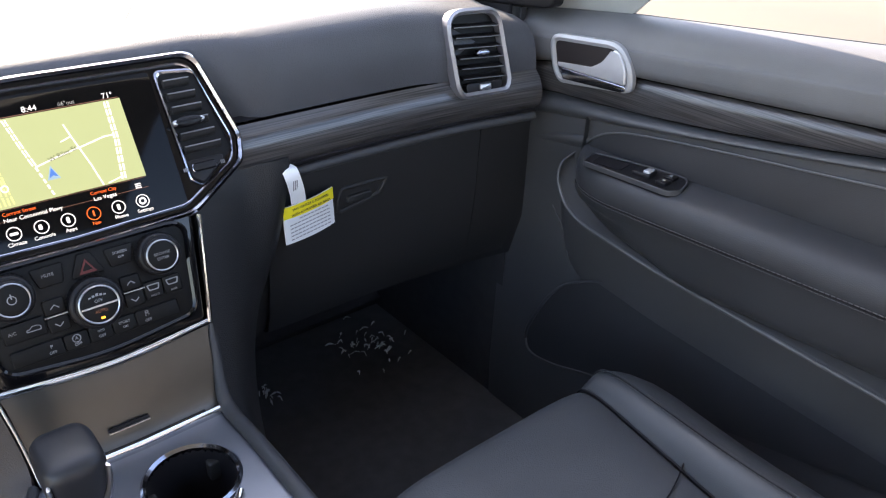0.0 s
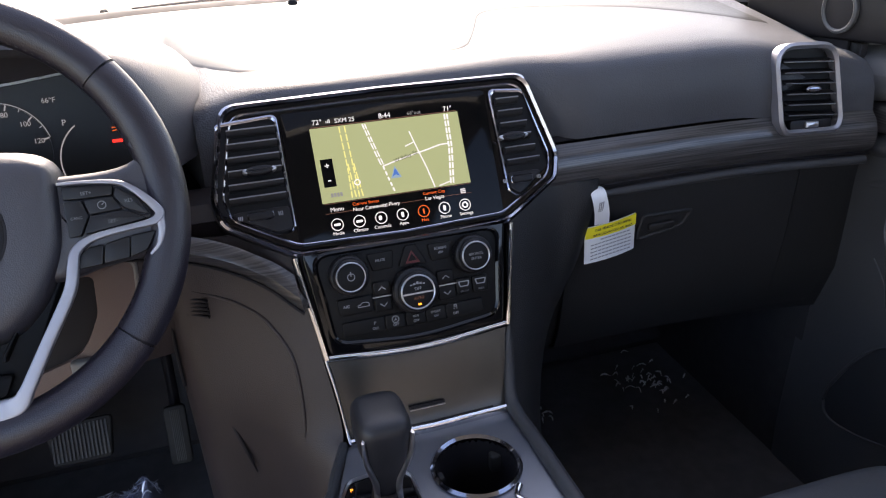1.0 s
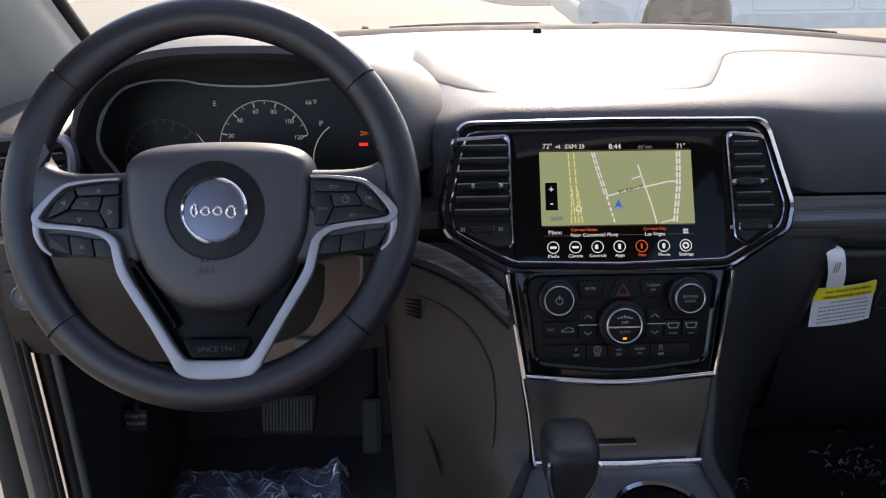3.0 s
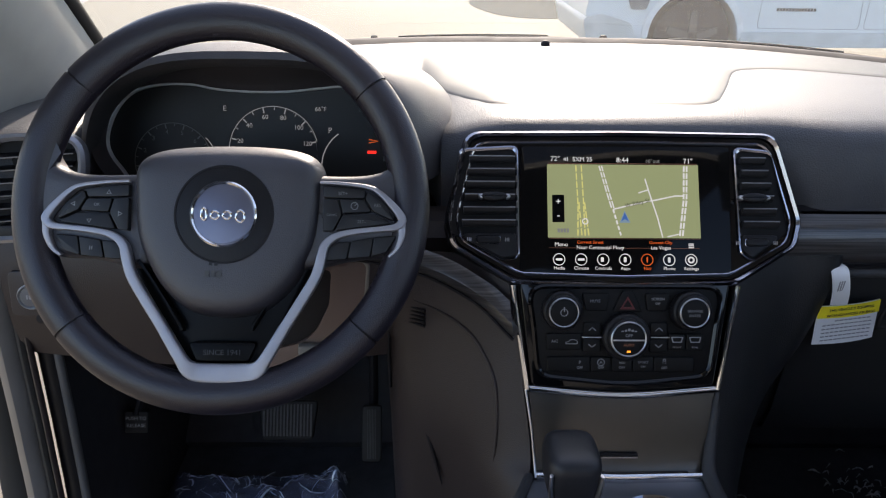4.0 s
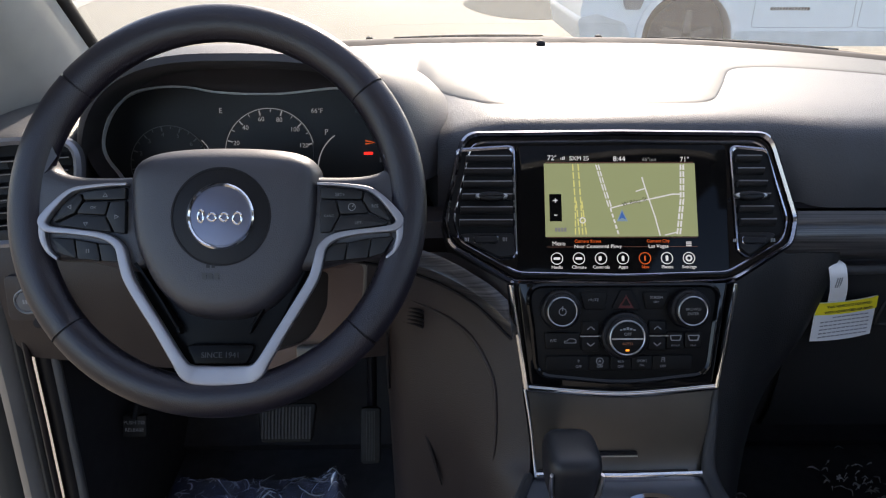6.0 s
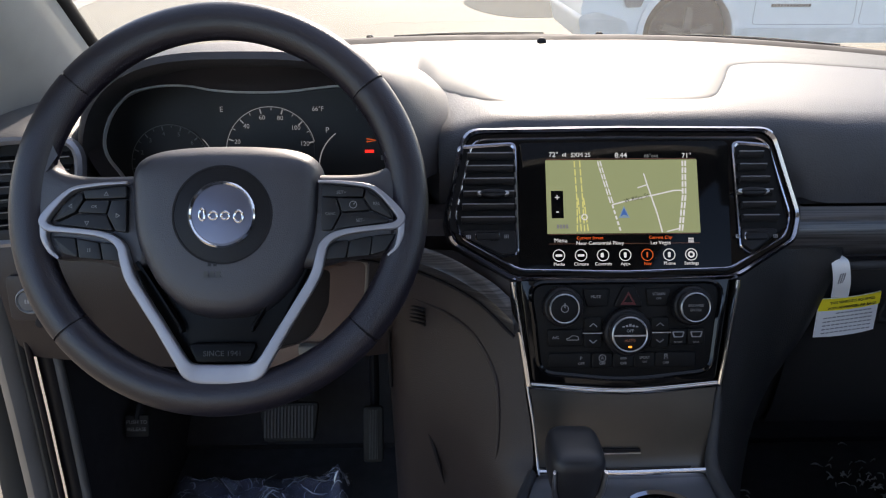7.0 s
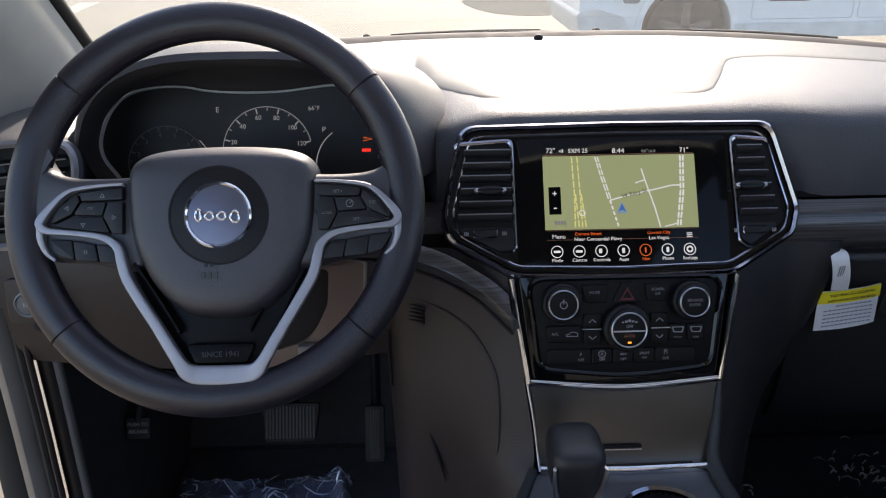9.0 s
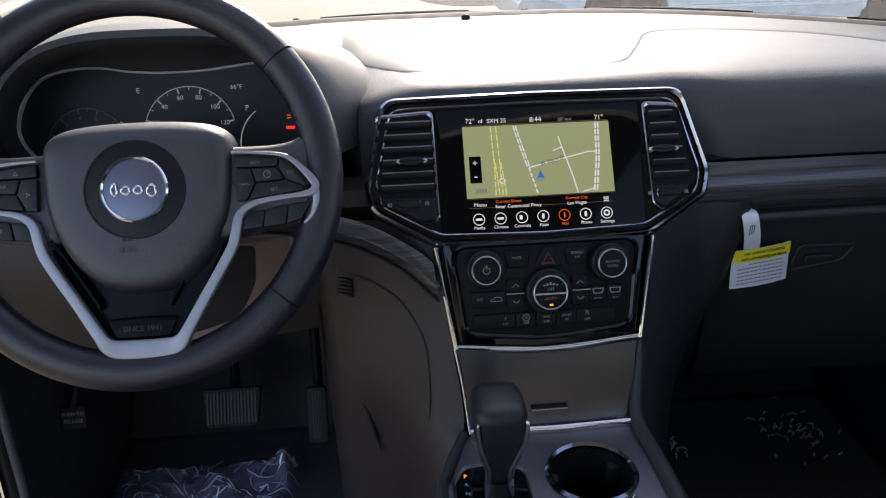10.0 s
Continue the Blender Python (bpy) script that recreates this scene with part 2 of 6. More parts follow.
def plate(outline, w0, w1, m, bev=0.0, bm=None, back=True):
    """An outline raised from w0 to w1 in the plane m, its upper edge rounded by bev."""
    bm = bm or bmesh.new()
    k = len(outline)
    cx = sum(p[0] for p in outline) / k
    cy = sum(p[1] for p in outline) / k
    rings = [(w0, 0.0)]
    if bev:
        s = 1 if w1 > w0 else -1
        for j in range(4):
            t = j / 3 * math.pi / 2
            rings.append((w1 - s * bev * (1 - math.sin(t)), bev * (1 - math.cos(t))))
    else:
        rings.append((w1, 0.0))
    prev = None
    for w, inset in rings:
        row = []
        for i, p in enumerate(outline):
            if inset:
                a, b = Vector(outline[i - 1]), Vector(outline[(i + 1) % k])
                d = (b - a)
                d = Vector((-d.y, d.x))
                d = d.normalized() if d.length > 1e-9 else Vector((0, 0))
                c = Vector((cx, cy)) - Vector(p)
                if d.dot(c) < 0:
                    d = -d
                q = Vector(p) + d * inset
            else:
                q = Vector(p)
            row.append(bm.verts.new(m @ Vector((q.x, q.y, w))))
        if prev:
            for i in range(k):
                bm.faces.new((prev[i], prev[(i + 1) % k], row[(i + 1) % k], row[i]))
        else:
            first = row
        prev = row
    bm.faces.new(prev)
    if back:
        bm.faces.new(first[::-1])
    return bm


def ring(outer, inner, w0, w1, m, bm=None, bev=0.0):
    """A flat frame between two outlines of as many points."""
    bm = bm or bmesh.new()
    k = len(outer)
    loops = []
    mid = [(Vector(a) + Vector(b)) / 2 for a, b in zip(outer, inner)]
    rows = [(outer, w0), (outer, w1 - bev), (mid, w1), (inner, w1 - bev), (inner, w0)] if bev else [(outer, w0), (outer, w1), (inner, w1), (inner, w0)]
    for line, w in rows:
        loops.append([bm.verts.new(m @ Vector((p[0], p[1], w))) for p in line])
    for a, b in zip(loops, loops[1:] + loops[:1]):
        for i in range(k):
            bm.faces.new((a[i], a[(i + 1) % k], b[(i + 1) % k], b[i]))
    return bm


def sweep(path, ru, rv=None, closed=False, n=10, bm=None, up=(0, 0, 1), caps=True, square=0.0):
    """A tube along a path; ru across, rv along up; either may be a list."""
    bm = bm or bmesh.new()
    path = [Vector(p) for p in path]
    k = len(path)
    rows = []
    for i, p in enumerate(path):
        a = path[i - 1] if (closed or i) else p
        b = path[(i + 1) % k] if (closed or i < k - 1) else p
        d = (b - a).normalized()
        s = d.cross(Vector(up))
        s = s.normalized() if s.length > 1e-6 else Vector((1, 0, 0))
        v = s.cross(d).normalized()
        x = ru[i] if isinstance(ru, (list, tuple)) else ru
        y = (rv[i] if isinstance(rv, (list, tuple)) else rv) if rv else x
        row = []
        for j in range(n):
            t = 2 * math.pi * (j + 0.5) / n
            c, q = math.cos(t), math.sin(t)
            if square:
                c = math.copysign(abs(c) ** square, c)
                q = math.copysign(abs(q) ** square, q)
            row.append(bm.verts.new(p + s * x * c + v * y * q))
        rows.append(row)
    pairs = list(zip(rows, rows[1:])) + ([(rows[-1], rows[0])] if closed else [])
    for a, b in pairs:
        for j in range(n):
            bm.faces.new((a[j], a[(j + 1) % n], b[(j + 1) % n], b[j]))
    if not closed and caps:
        bm.faces.new(rows[0][::-1])
        bm.faces.new(rows[-1])
    return bm


def loft(rows, thick=0.0, closed=False, bm=None):
    """A sheet through rows of points, made solid towards its underside when thick is given."""
    bm = bm or bmesh.new()
    grid = [[bm.verts.new(Vector(p)) for p in row] for row in rows]
    faces = []
    for a, b in zip(grid, grid[1:]):
        n = len(a)
        for j in range(n if closed else n - 1):
            faces.append(bm.faces.new((a[j], a[(j + 1) % n], b[(j + 1) % n], b[j])))
    if thick:
        bmesh.ops.recalc_face_normals(bm, faces=faces)
        bmesh.ops.solidify(bm, geom=faces, thickness=thick)
    return bm


def smooth(pts, per=6, closed=False):
    """Catmull-Rom points through a few guide points."""
    pts = [Vector(p) for p in pts]
    k = len(pts)
    out = []
    for i in range(k if closed else k - 1):
        p1, p2 = pts[i], pts[(i + 1) % k]
        p0 = pts[i - 1] if (closed or i) else p1 * 2 - p2
        p3 = pts[(i + 2) % k] if (closed or i + 2 < k) else p2 * 2 - p1
        for j in range(per):
            t = j / per
            out.append(0.5 * (2 * p1 + (p2 - p0) * t + (2 * p0 - 5 * p1 + 4 * p2 - p3) * t * t + (3 * p1 - p0 - 3 * p2 + p3) * t ** 3))
    if not closed:
        out.append(pts[-1])
    return out


def block(lo, hi, bev=0.0, bm=None):
    bm = bm or bmesh.new()
    r = bmesh.ops.create_cube(bm, size=1.0)
    for v in r["verts"]:
        v.co = Vector([lo[i] + (v.co[i] + 0.5) * (hi[i] - lo[i]) for i in range(3)])
    if bev:
        es = list({e for v in r["verts"] for e in v.link_edges})
        bmesh.ops.bevel(bm, geom=es, offset=bev, segments=3, affect="EDGES", profile=0.6)
    return bm


def words(name, text, size, m, mat, parent, w=0.0006, align="CENTER", label="", x=0.0, y=0.0, wide=1.0):
    """Lettering in the built-in font, lying on the plane m."""
    cu = bpy.data.curves.new(name, "FONT")
    cu.body, cu.size, cu.align_x, cu.align_y, cu.extrude = text, size, align, "CENTER", 0.0002
    cu.resolution_u = 3
    tmp = bpy.data.objects.new(name, cu)
    scene.collection.objects.link(tmp)
    me = bpy.data.meshes.new_from_object(tmp.evaluated_get(bpy.context.evaluated_depsgraph_get()))
    bpy.data.objects.remove(tmp)
    bpy.data.curves.remove(cu)
    bm = bmesh.new()
    bm.from_mesh(me)
    bpy.data.meshes.remove(me)
    for v in bm.verts:
        v.co = m @ Vector((x + v.co.x * wide, y + v.co.y, w + v.co.z))
    return part(name, bm, mat, parent, label)


def line(pts, width, w, m, bm=None):
    """A flat ribbon along a few points of the plane m."""
    bm = bm or bmesh.new()
    pts = [Vector(p) for p in pts]
    rows = []
    for i, p in enumerate(pts):
        d = (pts[min(i + 1, len(pts) - 1)] - pts[max(i - 1, 0)]).normalized()
        s = Vector((-d.y, d.x)) * width / 2
        rows.append([bm.verts.new(m @ Vector((q.x, q.y, w))) for q in (p - s, p + s)])
    for a, b in zip(rows, rows[1:]):
        bm.faces.new((a[0], a[1], b[1], b[0]))
    return bm


def bars(name, cx, cy, count, width, gap, height, m, mat, parent, w=0.0006):
    """Plain bars that stand for lettering too small to read."""
    bm = bmesh.new()
    for i in range(count):
        x = cx + (i - (count - 1) / 2) * (width + gap)
        plate(box_outline(x, cy, width, height), w, w + 0.0002, m, bm=bm)
    return part(name, bm, mat, parent)


def inset(outline, d):
    """The outline moved inwards by d."""
    k = len(outline)
    c = sum((Vector(p) for p in outline), Vector((0, 0))) / k
    res = []
    for i, p in enumerate(outline):
        t = Vector(outline[(i + 1) % k]) - Vector(outline[i - 1])
        nrm = Vector((-t.y, t.x)).normalized()
        if nrm.dot(c - Vector(p)) < 0:
            nrm = -nrm
        res.append(Vector(p) + nrm * d)
    return res

# ---- the lot outside ----
GROUND = -0.36
bm = bmesh.new()
bmesh.ops.create_grid(bm, x_segments=24, y_segments=24, size=150)
for v in bm.verts:
    v.co += Vector((0, 60, GROUND))
tagged(part("ground", bm, CONCRETE), "pale sunlit concrete parking lot", "ground", kind="structure")
for x0 in (-9.0, -6.0):
    bm = plate([Vector(p) for p in ((x0, 10.5), (x0 + 0.25, 10.5), (x0 - 0.45, 15.0), (x0 - 0.85, 15.0))], GROUND + 0.004, GROUND + 0.008, Matrix())
    tagged(part("parking_line", bm, LINEPAINT), "worn white painted parking bay line on concrete", "road marking", group="parking lines", kind="structure")

tagged(part("ground_dirt", plate([Vector(p) for p in ((1.3, -60), (120, -60), (120, 6.0), (30, 5.0), (1.3, 3.5))], GROUND + 0.002, GROUND + 0.006, Matrix()), DIRT), "tan bare earth beside the concrete lot", "ground", kind="structure")

RIMGREY = material("dusty_dark_rim", (0.05, 0.05, 0.05), 0.6)
# dark ellipse laid on the lot as a painted car shadow
SHADOWGREY = material("shadow_dark_concrete", (0.085, 0.085, 0.075), 0.95, vary=0.2, vary_scale=0.6, spec=0.05)
bm = plate([Vector((1.5 + 1.05 * math.cos(a) * (1 + 0.06 * math.sin(3 * a)), 13.6 + 1.95 * math.sin(a))) for a in [2 * math.pi * i / 40 for i in range(40)]], GROUND + 0.003, GROUND + 0.006, Matrix())
tagged(part("pavement_shadow", bm, SHADOWGREY), "dark shadow patch painted on the pale concrete lot", "stain", kind="structure")


GAPGREY = material("shaded_door_gap", (0.22, 0.23, 0.24), 0.7)


def parked_suv():
    """A white car that stands across the view, its nose to the left."""
    m = Matrix.Translation((2.31, 7.0, GROUND)) @ Matrix(((1, 0, 0, 0), (0, 0, 1, 0), (0, 1, 0, 0), (0, 0, 0, 1)))   # u right, v up, w away
    car = thing("parked_suv", (2.31, 7.0, GROUND), "white parked SUV seen side-on across the concrete lot", "car")
    up = [(-1.02, 0.42), (-1.05, 0.62), (-1.0, 0.9), (-0.85, 1.02), (0.2, 1.1), (0.62, 1.14), (1.15, 1.62), (2.6, 1.72), (3.55, 1.6), (3.75, 1.05), (3.72, 0.45)]
    arch = [(0.44 * math.cos(a), 0.38 + 0.44 * math.sin(a)) for a in [math.pi * i / 12 for i in range(13)]]
    low = [(3.4, 0.3)] + [(2.91 + p[0], p[1]) for p in arch] + [(2.4, 0.3), (0.5, 0.3)] + arch + [(-0.5, 0.3), (-0.9, 0.3)]
    outline = [Vector(p) for p in up + low]
    part("body", plate(outline, 0.0, 1.85, m), WHITEPAINT, car)
    sill = [(0.48, 0.3), (2.42, 0.3), (2.44, 0.44), (0.46, 0.44)]
    part("sill_cladding", plate(rpoly(sill, 0.03), -0.03, 0.02, m, 0.01), material("grey_cladding", (0.5, 0.54, 0.57), 0.5), car)
    for cx in (0.0, 2.91):
        ringpts = [[Vector((cx + r * math.cos(a), 0.38 + r * math.sin(a))) for a in [math.pi * i / 16 for i in range(17)]] for r in (0.44, 0.5)]
        part("wheel_arch_trim", loft([[m @ Vector((p.x, p.y, -0.012)) for p in row] for row in ringpts], 0.012), material("arch_paint", (0.66, 0.69, 0.72), 0.35), car)
        part("arch_liner", plate(circle_outline(cx, 0.38, 0.44), 0.25, 0.3, m), RUBBER, car)
        tyre = part("wheel", plate(circle_outline(cx, 0.37, 0.375), 0.02, 0.25, m, 0.03), RUBBER, car)
        for i in range(5):
            a = radians(72 * i + 18)
            c, s = math.cos(a), math.sin(a)
            o = [(cx + c * 0.05 - s * 0.04, 0.37 + s * 0.05 + c * 0.04), (cx + c * 0.26 - s * 0.03, 0.37 + s * 0.26 + c * 0.03),
                 (cx + c * 0.26 + s * 0.03, 0.37 + s * 0.26 - c * 0.03), (cx + c * 0.05 + s * 0.04, 0.37 + s * 0.05 - c * 0.04)]
            part("spoke", plate([Vector(p) for p in o], 0.0, 0.03, m), RIMGREY, tyre)
    for x0, x1 in ((0.62, 1.62), (1.66, 2.5)):
        gap = rpoly([(x0, 0.47), (x1, 0.47), (x1 - 0.02, 1.1), (x0 + 0.03, 1.06)], 0.05)
        inner = inset(gap, 0.004)
        part("door_gap", ring(gap, inner, -0.002, 0.0, m), GAPGREY, car)
    part("side_window", plate(rpoly([(0.75, 1.16), (2.9, 1.16), (2.75, 1.55), (1.25, 1.55)], 0.06), -0.006, 0.0, m), GLASSY, car)
    part("marker_lamp", plate(rpoly([(-0.62, 0.64), (-0.48, 0.64), (-0.44, 0.74), (-0.66, 0.74)], 0.03), -0.02, 0.0, m, 0.006), material("smoked_lens", (0.16, 0.17, 0.18), 0.2), car, "smoked grey side marker lamp")
    part("front_bumper", plate(rpoly([(-1.02, 0.3), (-0.5, 0.3), (-0.62, 0.52), (-0.9, 0.6), (-1.08, 0.56)], 0.06), -0.02, 1.87, m, 0.02), material("bumper_grey", (0.5, 0.52, 0.53), 0.5), car)
    bars("model_lettering", 0.98, 0.65, 13, 0.024, 0.006, 0.03, m @ Matrix.Diagonal((1, 1, -1, 1)), SOFT, car, 0.002)
    return car


parked_suv()

# ---- the car's shell ----
FLOOR = 0.12
tagged(part("floor", block((-0.72, -1.5, FLOOR - 0.03), (0.72, 0.75, FLOOR)), CARPET), "black carpeted footwell floor", "floor", kind="structure")
tagged(part("wall_firewall", loft([[(x, 0.47, FLOOR), (x, 0.58, 0.2), (x, 0.66, 0.42), (x, 0.68, 0.8)] for x in (-0.74, -0.2, 0.2, 0.72)], 0.03), CARPETSHADE), "black carpeted toe board under the dash", "wall", kind="structure")
tagged(part("wall_rear", block((-0.76, -1.56, FLOOR), (0.76, -1.5, 1.1)), CABINDARK), "dark cloth panel closing the cabin behind", "wall", kind="structure")

# roof with its front header; the sun enters over the dash ahead of it
HEAD_Y, HEAD_Z = -0.36, 1.44
roof_rows = []
for i in range(13):
    x = -0.66 + 1.32 * i / 12
    bow = 0.05 * (x / 0.66) ** 2
    roof_rows.append([(x, HEAD_Y - 0.11 * abs(x / 0.66) ** 3, HEAD_Z - bow), (x, -0.7, HEAD_Z + 0.03 - bow), (x, -1.1, HEAD_Z + 0.03 - bow), (x, -1.55, HEAD_Z - 0.02 - bow)])
tagged(part("ceiling", loft(roof_rows, 0.04), HEADLINE), "grey cloth headliner over the cabin", "ceiling", kind="structure")


def cowl(x):
    """Where the dash meets the windshield."""
    return 0.665 - (1.15 if x > 0 else 0.75) * max(0.0, abs(x) - 0.12) ** 2


def glass_row(t, lift=0.0):
    row = []
    for i in range(17):
        x = -0.74 + 1.48 * i / 16
        top = Vector((x * 0.86, HEAD_Y - 0.11 * abs(x / 0.74) ** 3, HEAD_Z - 0.05 * (x / 0.74) ** 2 + 0.01))
        foot = Vector((x, cowl(x) + 0.03, 0.885))
        row.append(foot.lerp(top, t) + Vector((0, 0, 0.03 * math.sin(math.pi * t) + lift)))
    return row


ws = part("window_1", loft([glass_row(i / 8) for i in range(9)]), GLASS)
ws.visible_shadow = False
tagged(ws, "raked clear windshield with faint reflections", "windshield", kind="structure")

for side, nm in ((-1, "wall_pillar_left"), (1, "wall_pillar_right")):
    rows = []
    for t in [i / 8 for i in range(9)]:
        foot = Vector((side * 0.73, cowl(side * 0.73) + 0.0, 0.84))
        top = Vector((side * 0.64, HEAD_Y - 0.1, HEAD_Z - 0.05))
        c = foot.lerp(top, t) + Vector((0, 0, 0.03 * math.sin(math.pi * t)))
        rows.append([c + Vector((side * a, b, d)) for a, b, d in ((0.008, 0.05, 0.02), (-0.035, 0.03, 0.0), (-0.04, -0.03, -0.02), (-0.02, -0.085, -0.04), (0.004, -0.12, -0.055), (0.03, -0.2, -0.09), (0.036, -0.2, -0.09), (0.016, 0.0, 0.0))])
    tagged(part(nm, loft(rows, closed=True), PILLAR), "grey cloth-covered windshield pillar", "pillar", kind="structure")
    path = [Vector((side * 0.73, cowl(side * 0.73), 0.84)).lerp(Vector((side * 0.64, HEAD_Y - 0.1, HEAD_Z - 0.05)), i / 8) + Vector((-side * 0.03, 0.045, 0.008 + 0.03 * math.sin(math.pi * i / 8))) for i in range(9)]
    tagged(part("trim_pillar_seal", sweep(path, 0.011), RUBBER), "black rubber seal along the windshield pillar", "trim", kind="structure")

COWL = material("dusty_grey_cowl", (0.016, 0.0155, 0.015), 0.8, vary=0.3, vary_scale=25)
# own cowl, bonnet edge and wipers ahead of the glass
rows = []
for i in range(21):
    x = -0.78 + 1.56 * i / 20
    y = cowl(x)
    rows.append([(x, y + 0.012, 0.872), (x, y + 0.03, 0.8805), (x, y + 0.06, 0.8795), (x, y + 0.09, 0.874), (x, y + 0.13, 0.855), (x, y + 0.2, 0.8)])
tagged(part("trim_cowl", loft(rows, 0.012), COWL), "black plastic cowl below the windshield", "cowl", kind="structure")


def wiper(x0, x1, name="wiper"):
    w = thing("windshield_wiper", (x0, cowl(x0) + 0.1, 0.85), "black windshield wiper lying on the cowl", "wiper", group="wipers")
    pts = [(x0 + (x1 - x0) * t, cowl(x0 + (x1 - x0) * t) + 0.075 - 0.01 * t, 0.873 + 0.004 * math.sin(math.pi * t)) for t in [i / 8 for i in range(9)]]
    part("blade", sweep(pts, 0.0022, 0.0026), RUBBER, w)
    arm = [(p[0], p[1] + 0.012, p[2] + 0.003) for p in pts[:6]]
    part("arm", sweep(arm, [0.0022, 0.0022, 0.002, 0.002, 0.0018, 0.0015]), MATTE, w)


wiper(-0.28, 0.18)
wiper(0.24, 0.66)
for x in (-0.33, 0.13):
    t = thing("washer_nozzle", (x, cowl(x) + 0.14, 0.83), "small black washer nozzle ahead of the windshield", "nozzle", group="nozzles")
    part("nozzle", plate(box_outline(x, cowl(x) + 0.15, 0.014, 0.012, 0.003), 0.85, 0.872, Matrix(), 0.004), MATTE, t)

# ---- dashboard ----
dash = thing("dashboard", (0, 0.3, 0.6), "dark soft-touch dashboard with grey wood strip, sunlit on top", "dashboard")


def dash_profile(x):
    """Points of the dash skin from the wood strip up over the pad to the glass."""
    e = max(0.0, abs(x) - 0.36)
    pull = 0.3 * e * e                       # the ends sweep to the rear
    drop = (0.35 if x > 0 else 0.08) * max(0.0, abs(x) - 0.45) ** 1.5
    f = cowl(x)
    base = [(0.036, 0.783), (0.034, 0.812), (0.038, 0.84), (0.046, 0.859), (0.06, 0.871), (0.088, 0.8775), (0.16, 0.8805)]
    back = 0.03 * (1 - min(1.0, max(0.0, (abs(x) - 0.195) / 0.045)))      # room for the centre stack
    k = min(1.0, max(0.0, (0.216 - abs(x + 0.42)) / 0.03))
    back += (0.24 - back) * k                                              # room for the dials
    end = min(1.0, max(0.0, (-0.605 - x) / 0.065))
    fall = 0.04 * min(1.0, max(0.0, (-0.1 - x) / 0.13)) ** 2 * (1 - end * end * (3 - 2 * end))    # the skin dips towards the dials' hood
    pts = [(x, y - pull + back * (1 - k / 9) + fall, z - drop - fall) for k, (y, z) in enumerate(base)]
    for k in range(1, 6):
        t = k / 5
        last = 0.16 - pull + back / 3 + fall
        pts.append((x, last + (f - last) * t, 0.8805 - drop * (1 - t) - fall * (1 - t) ** 2 - 0.004 * t))
    return pts


rows = [dash_profile(-0.74 + 1.40 * i / 60) for i in range(61)]
part("upper_pad", loft(rows, 0.012), DASH, dash, "grained dark dash pad, bleached by sun on top")


def dash_height(x, y):
    """Height of the dash skin at a place on its top."""
    pts = dash_profile(x)[5:]
    for a, c in zip(pts, pts[1:]):
        if y <= c[1]:
            return a[2] + (c[2] - a[2]) * max(0.0, (y - a[1]) / (c[1] - a[1]))
    return pts[-1][2]


def defroster_panel():
    """Smooth cover along the glass: deep in the middle, a narrow band towards both ends."""
    right = smooth([(0.0, 0.15, 0), (0.07, 0.15, 0), (0.118, 0.151, 0), (0.142, 0.166, 0), (0.16, 0.2, 0), (0.197, 0.284, 0), (0.222, 0.345, 0), (0.242, 0.382, 0), (0.268, 0.402, 0), (0.31, 0.408, 0), (0.36, 0.396, 0), (0.45, 0.346, 0), (0.56, 0.268, 0), (0.635, 0.205, 0)], 5)
    edge = [Vector((-p.x, p.y, 0)) for p in reversed(right[1:]) if p.x < 0.3] + right
    rows = []
    for p in edge:
        far = cowl(p.x) - 0.004
        row = [(p.x, p.y - 0.003, dash_height(p.x, p.y) - 0.0006), (p.x, p.y + 0.001, dash_height(p.x, p.y) + 0.0006)]
        for k in range(9):
            y = p.y + 0.007 + (far - p.y - 0.007) * k / 8
            row.append((p.x, y, dash_height(p.x, y) + 0.0014))
        rows.append(row)
    return part("defroster_panel", loft(rows), DASHTOP, dash, "smooth grey defroster panel with rounded corners along the glass", 50)


defroster_panel()


def dash_front(x):
    e = max(0.0, abs(x) - 0.36)
    return -0.3 * e * e


def strip(name, x0, x1, prof, mat, n=40, thick=0.006, label=""):
    rows = []
    for i in range(n + 1):
        x = x0 + (x1 - x0) * i / n
        rows.append([(x, y + dash_front(x), z) for y, z in prof])
    return part(name, loft(rows, thick), mat, dash, label)


# passenger side: groove, wood strip, padded roll, glove box
strip("shadow_gap", 0.14, 0.66, [(0.05, 0.785), (0.04, 0.781), (0.05, 0.777)], MATTE)
WOOD_CUT = [(p.x, p.y) for p in smooth([(0.036, 0.779, 0), (0.024, 0.766, 0), (0.018, 0.748, 0), (0.02, 0.731, 0), (0.03, 0.7205, 0)], 4)]
strip("wood_strip", 0.15, 0.66, WOOD_CUT, WOOD, label="dark grey open-grain wood strip")
strip("lower_gap", 0.15, 0.66, [(0.03, 0.7215), (0.042, 0.718), (0.034, 0.7145)], MATTE)
strip("dash_underside", 0.15, 0.69, [(0.07, 0.7), (0.078, 0.52), (0.1, 0.445), (0.2, 0.43), (0.5, 0.42)], GLOVE)
FLANK = smooth([(0.139, -0.012, 0.618), (0.145, 0.002, 0.65), (0.157, 0.014, 0.682), (0.176, 0.02, 0.7), (0.205, 0.023, 0.7075), (0.245, 0.024, 0.7095), (0.34, 0.024, 0.7105), (0.46, 0.02, 0.712), (0.56, 0.009, 0.713), (0.65, -0.006, 0.713)], 6)
part("flank_roll", sweep(FLANK, [0.011 - 0.005 * min(1.0, i / 30) for i in range(len(FLANK))], n=14), ARMLEATHER, dash, "rounded dark edge sweeping from the dash down to the console")


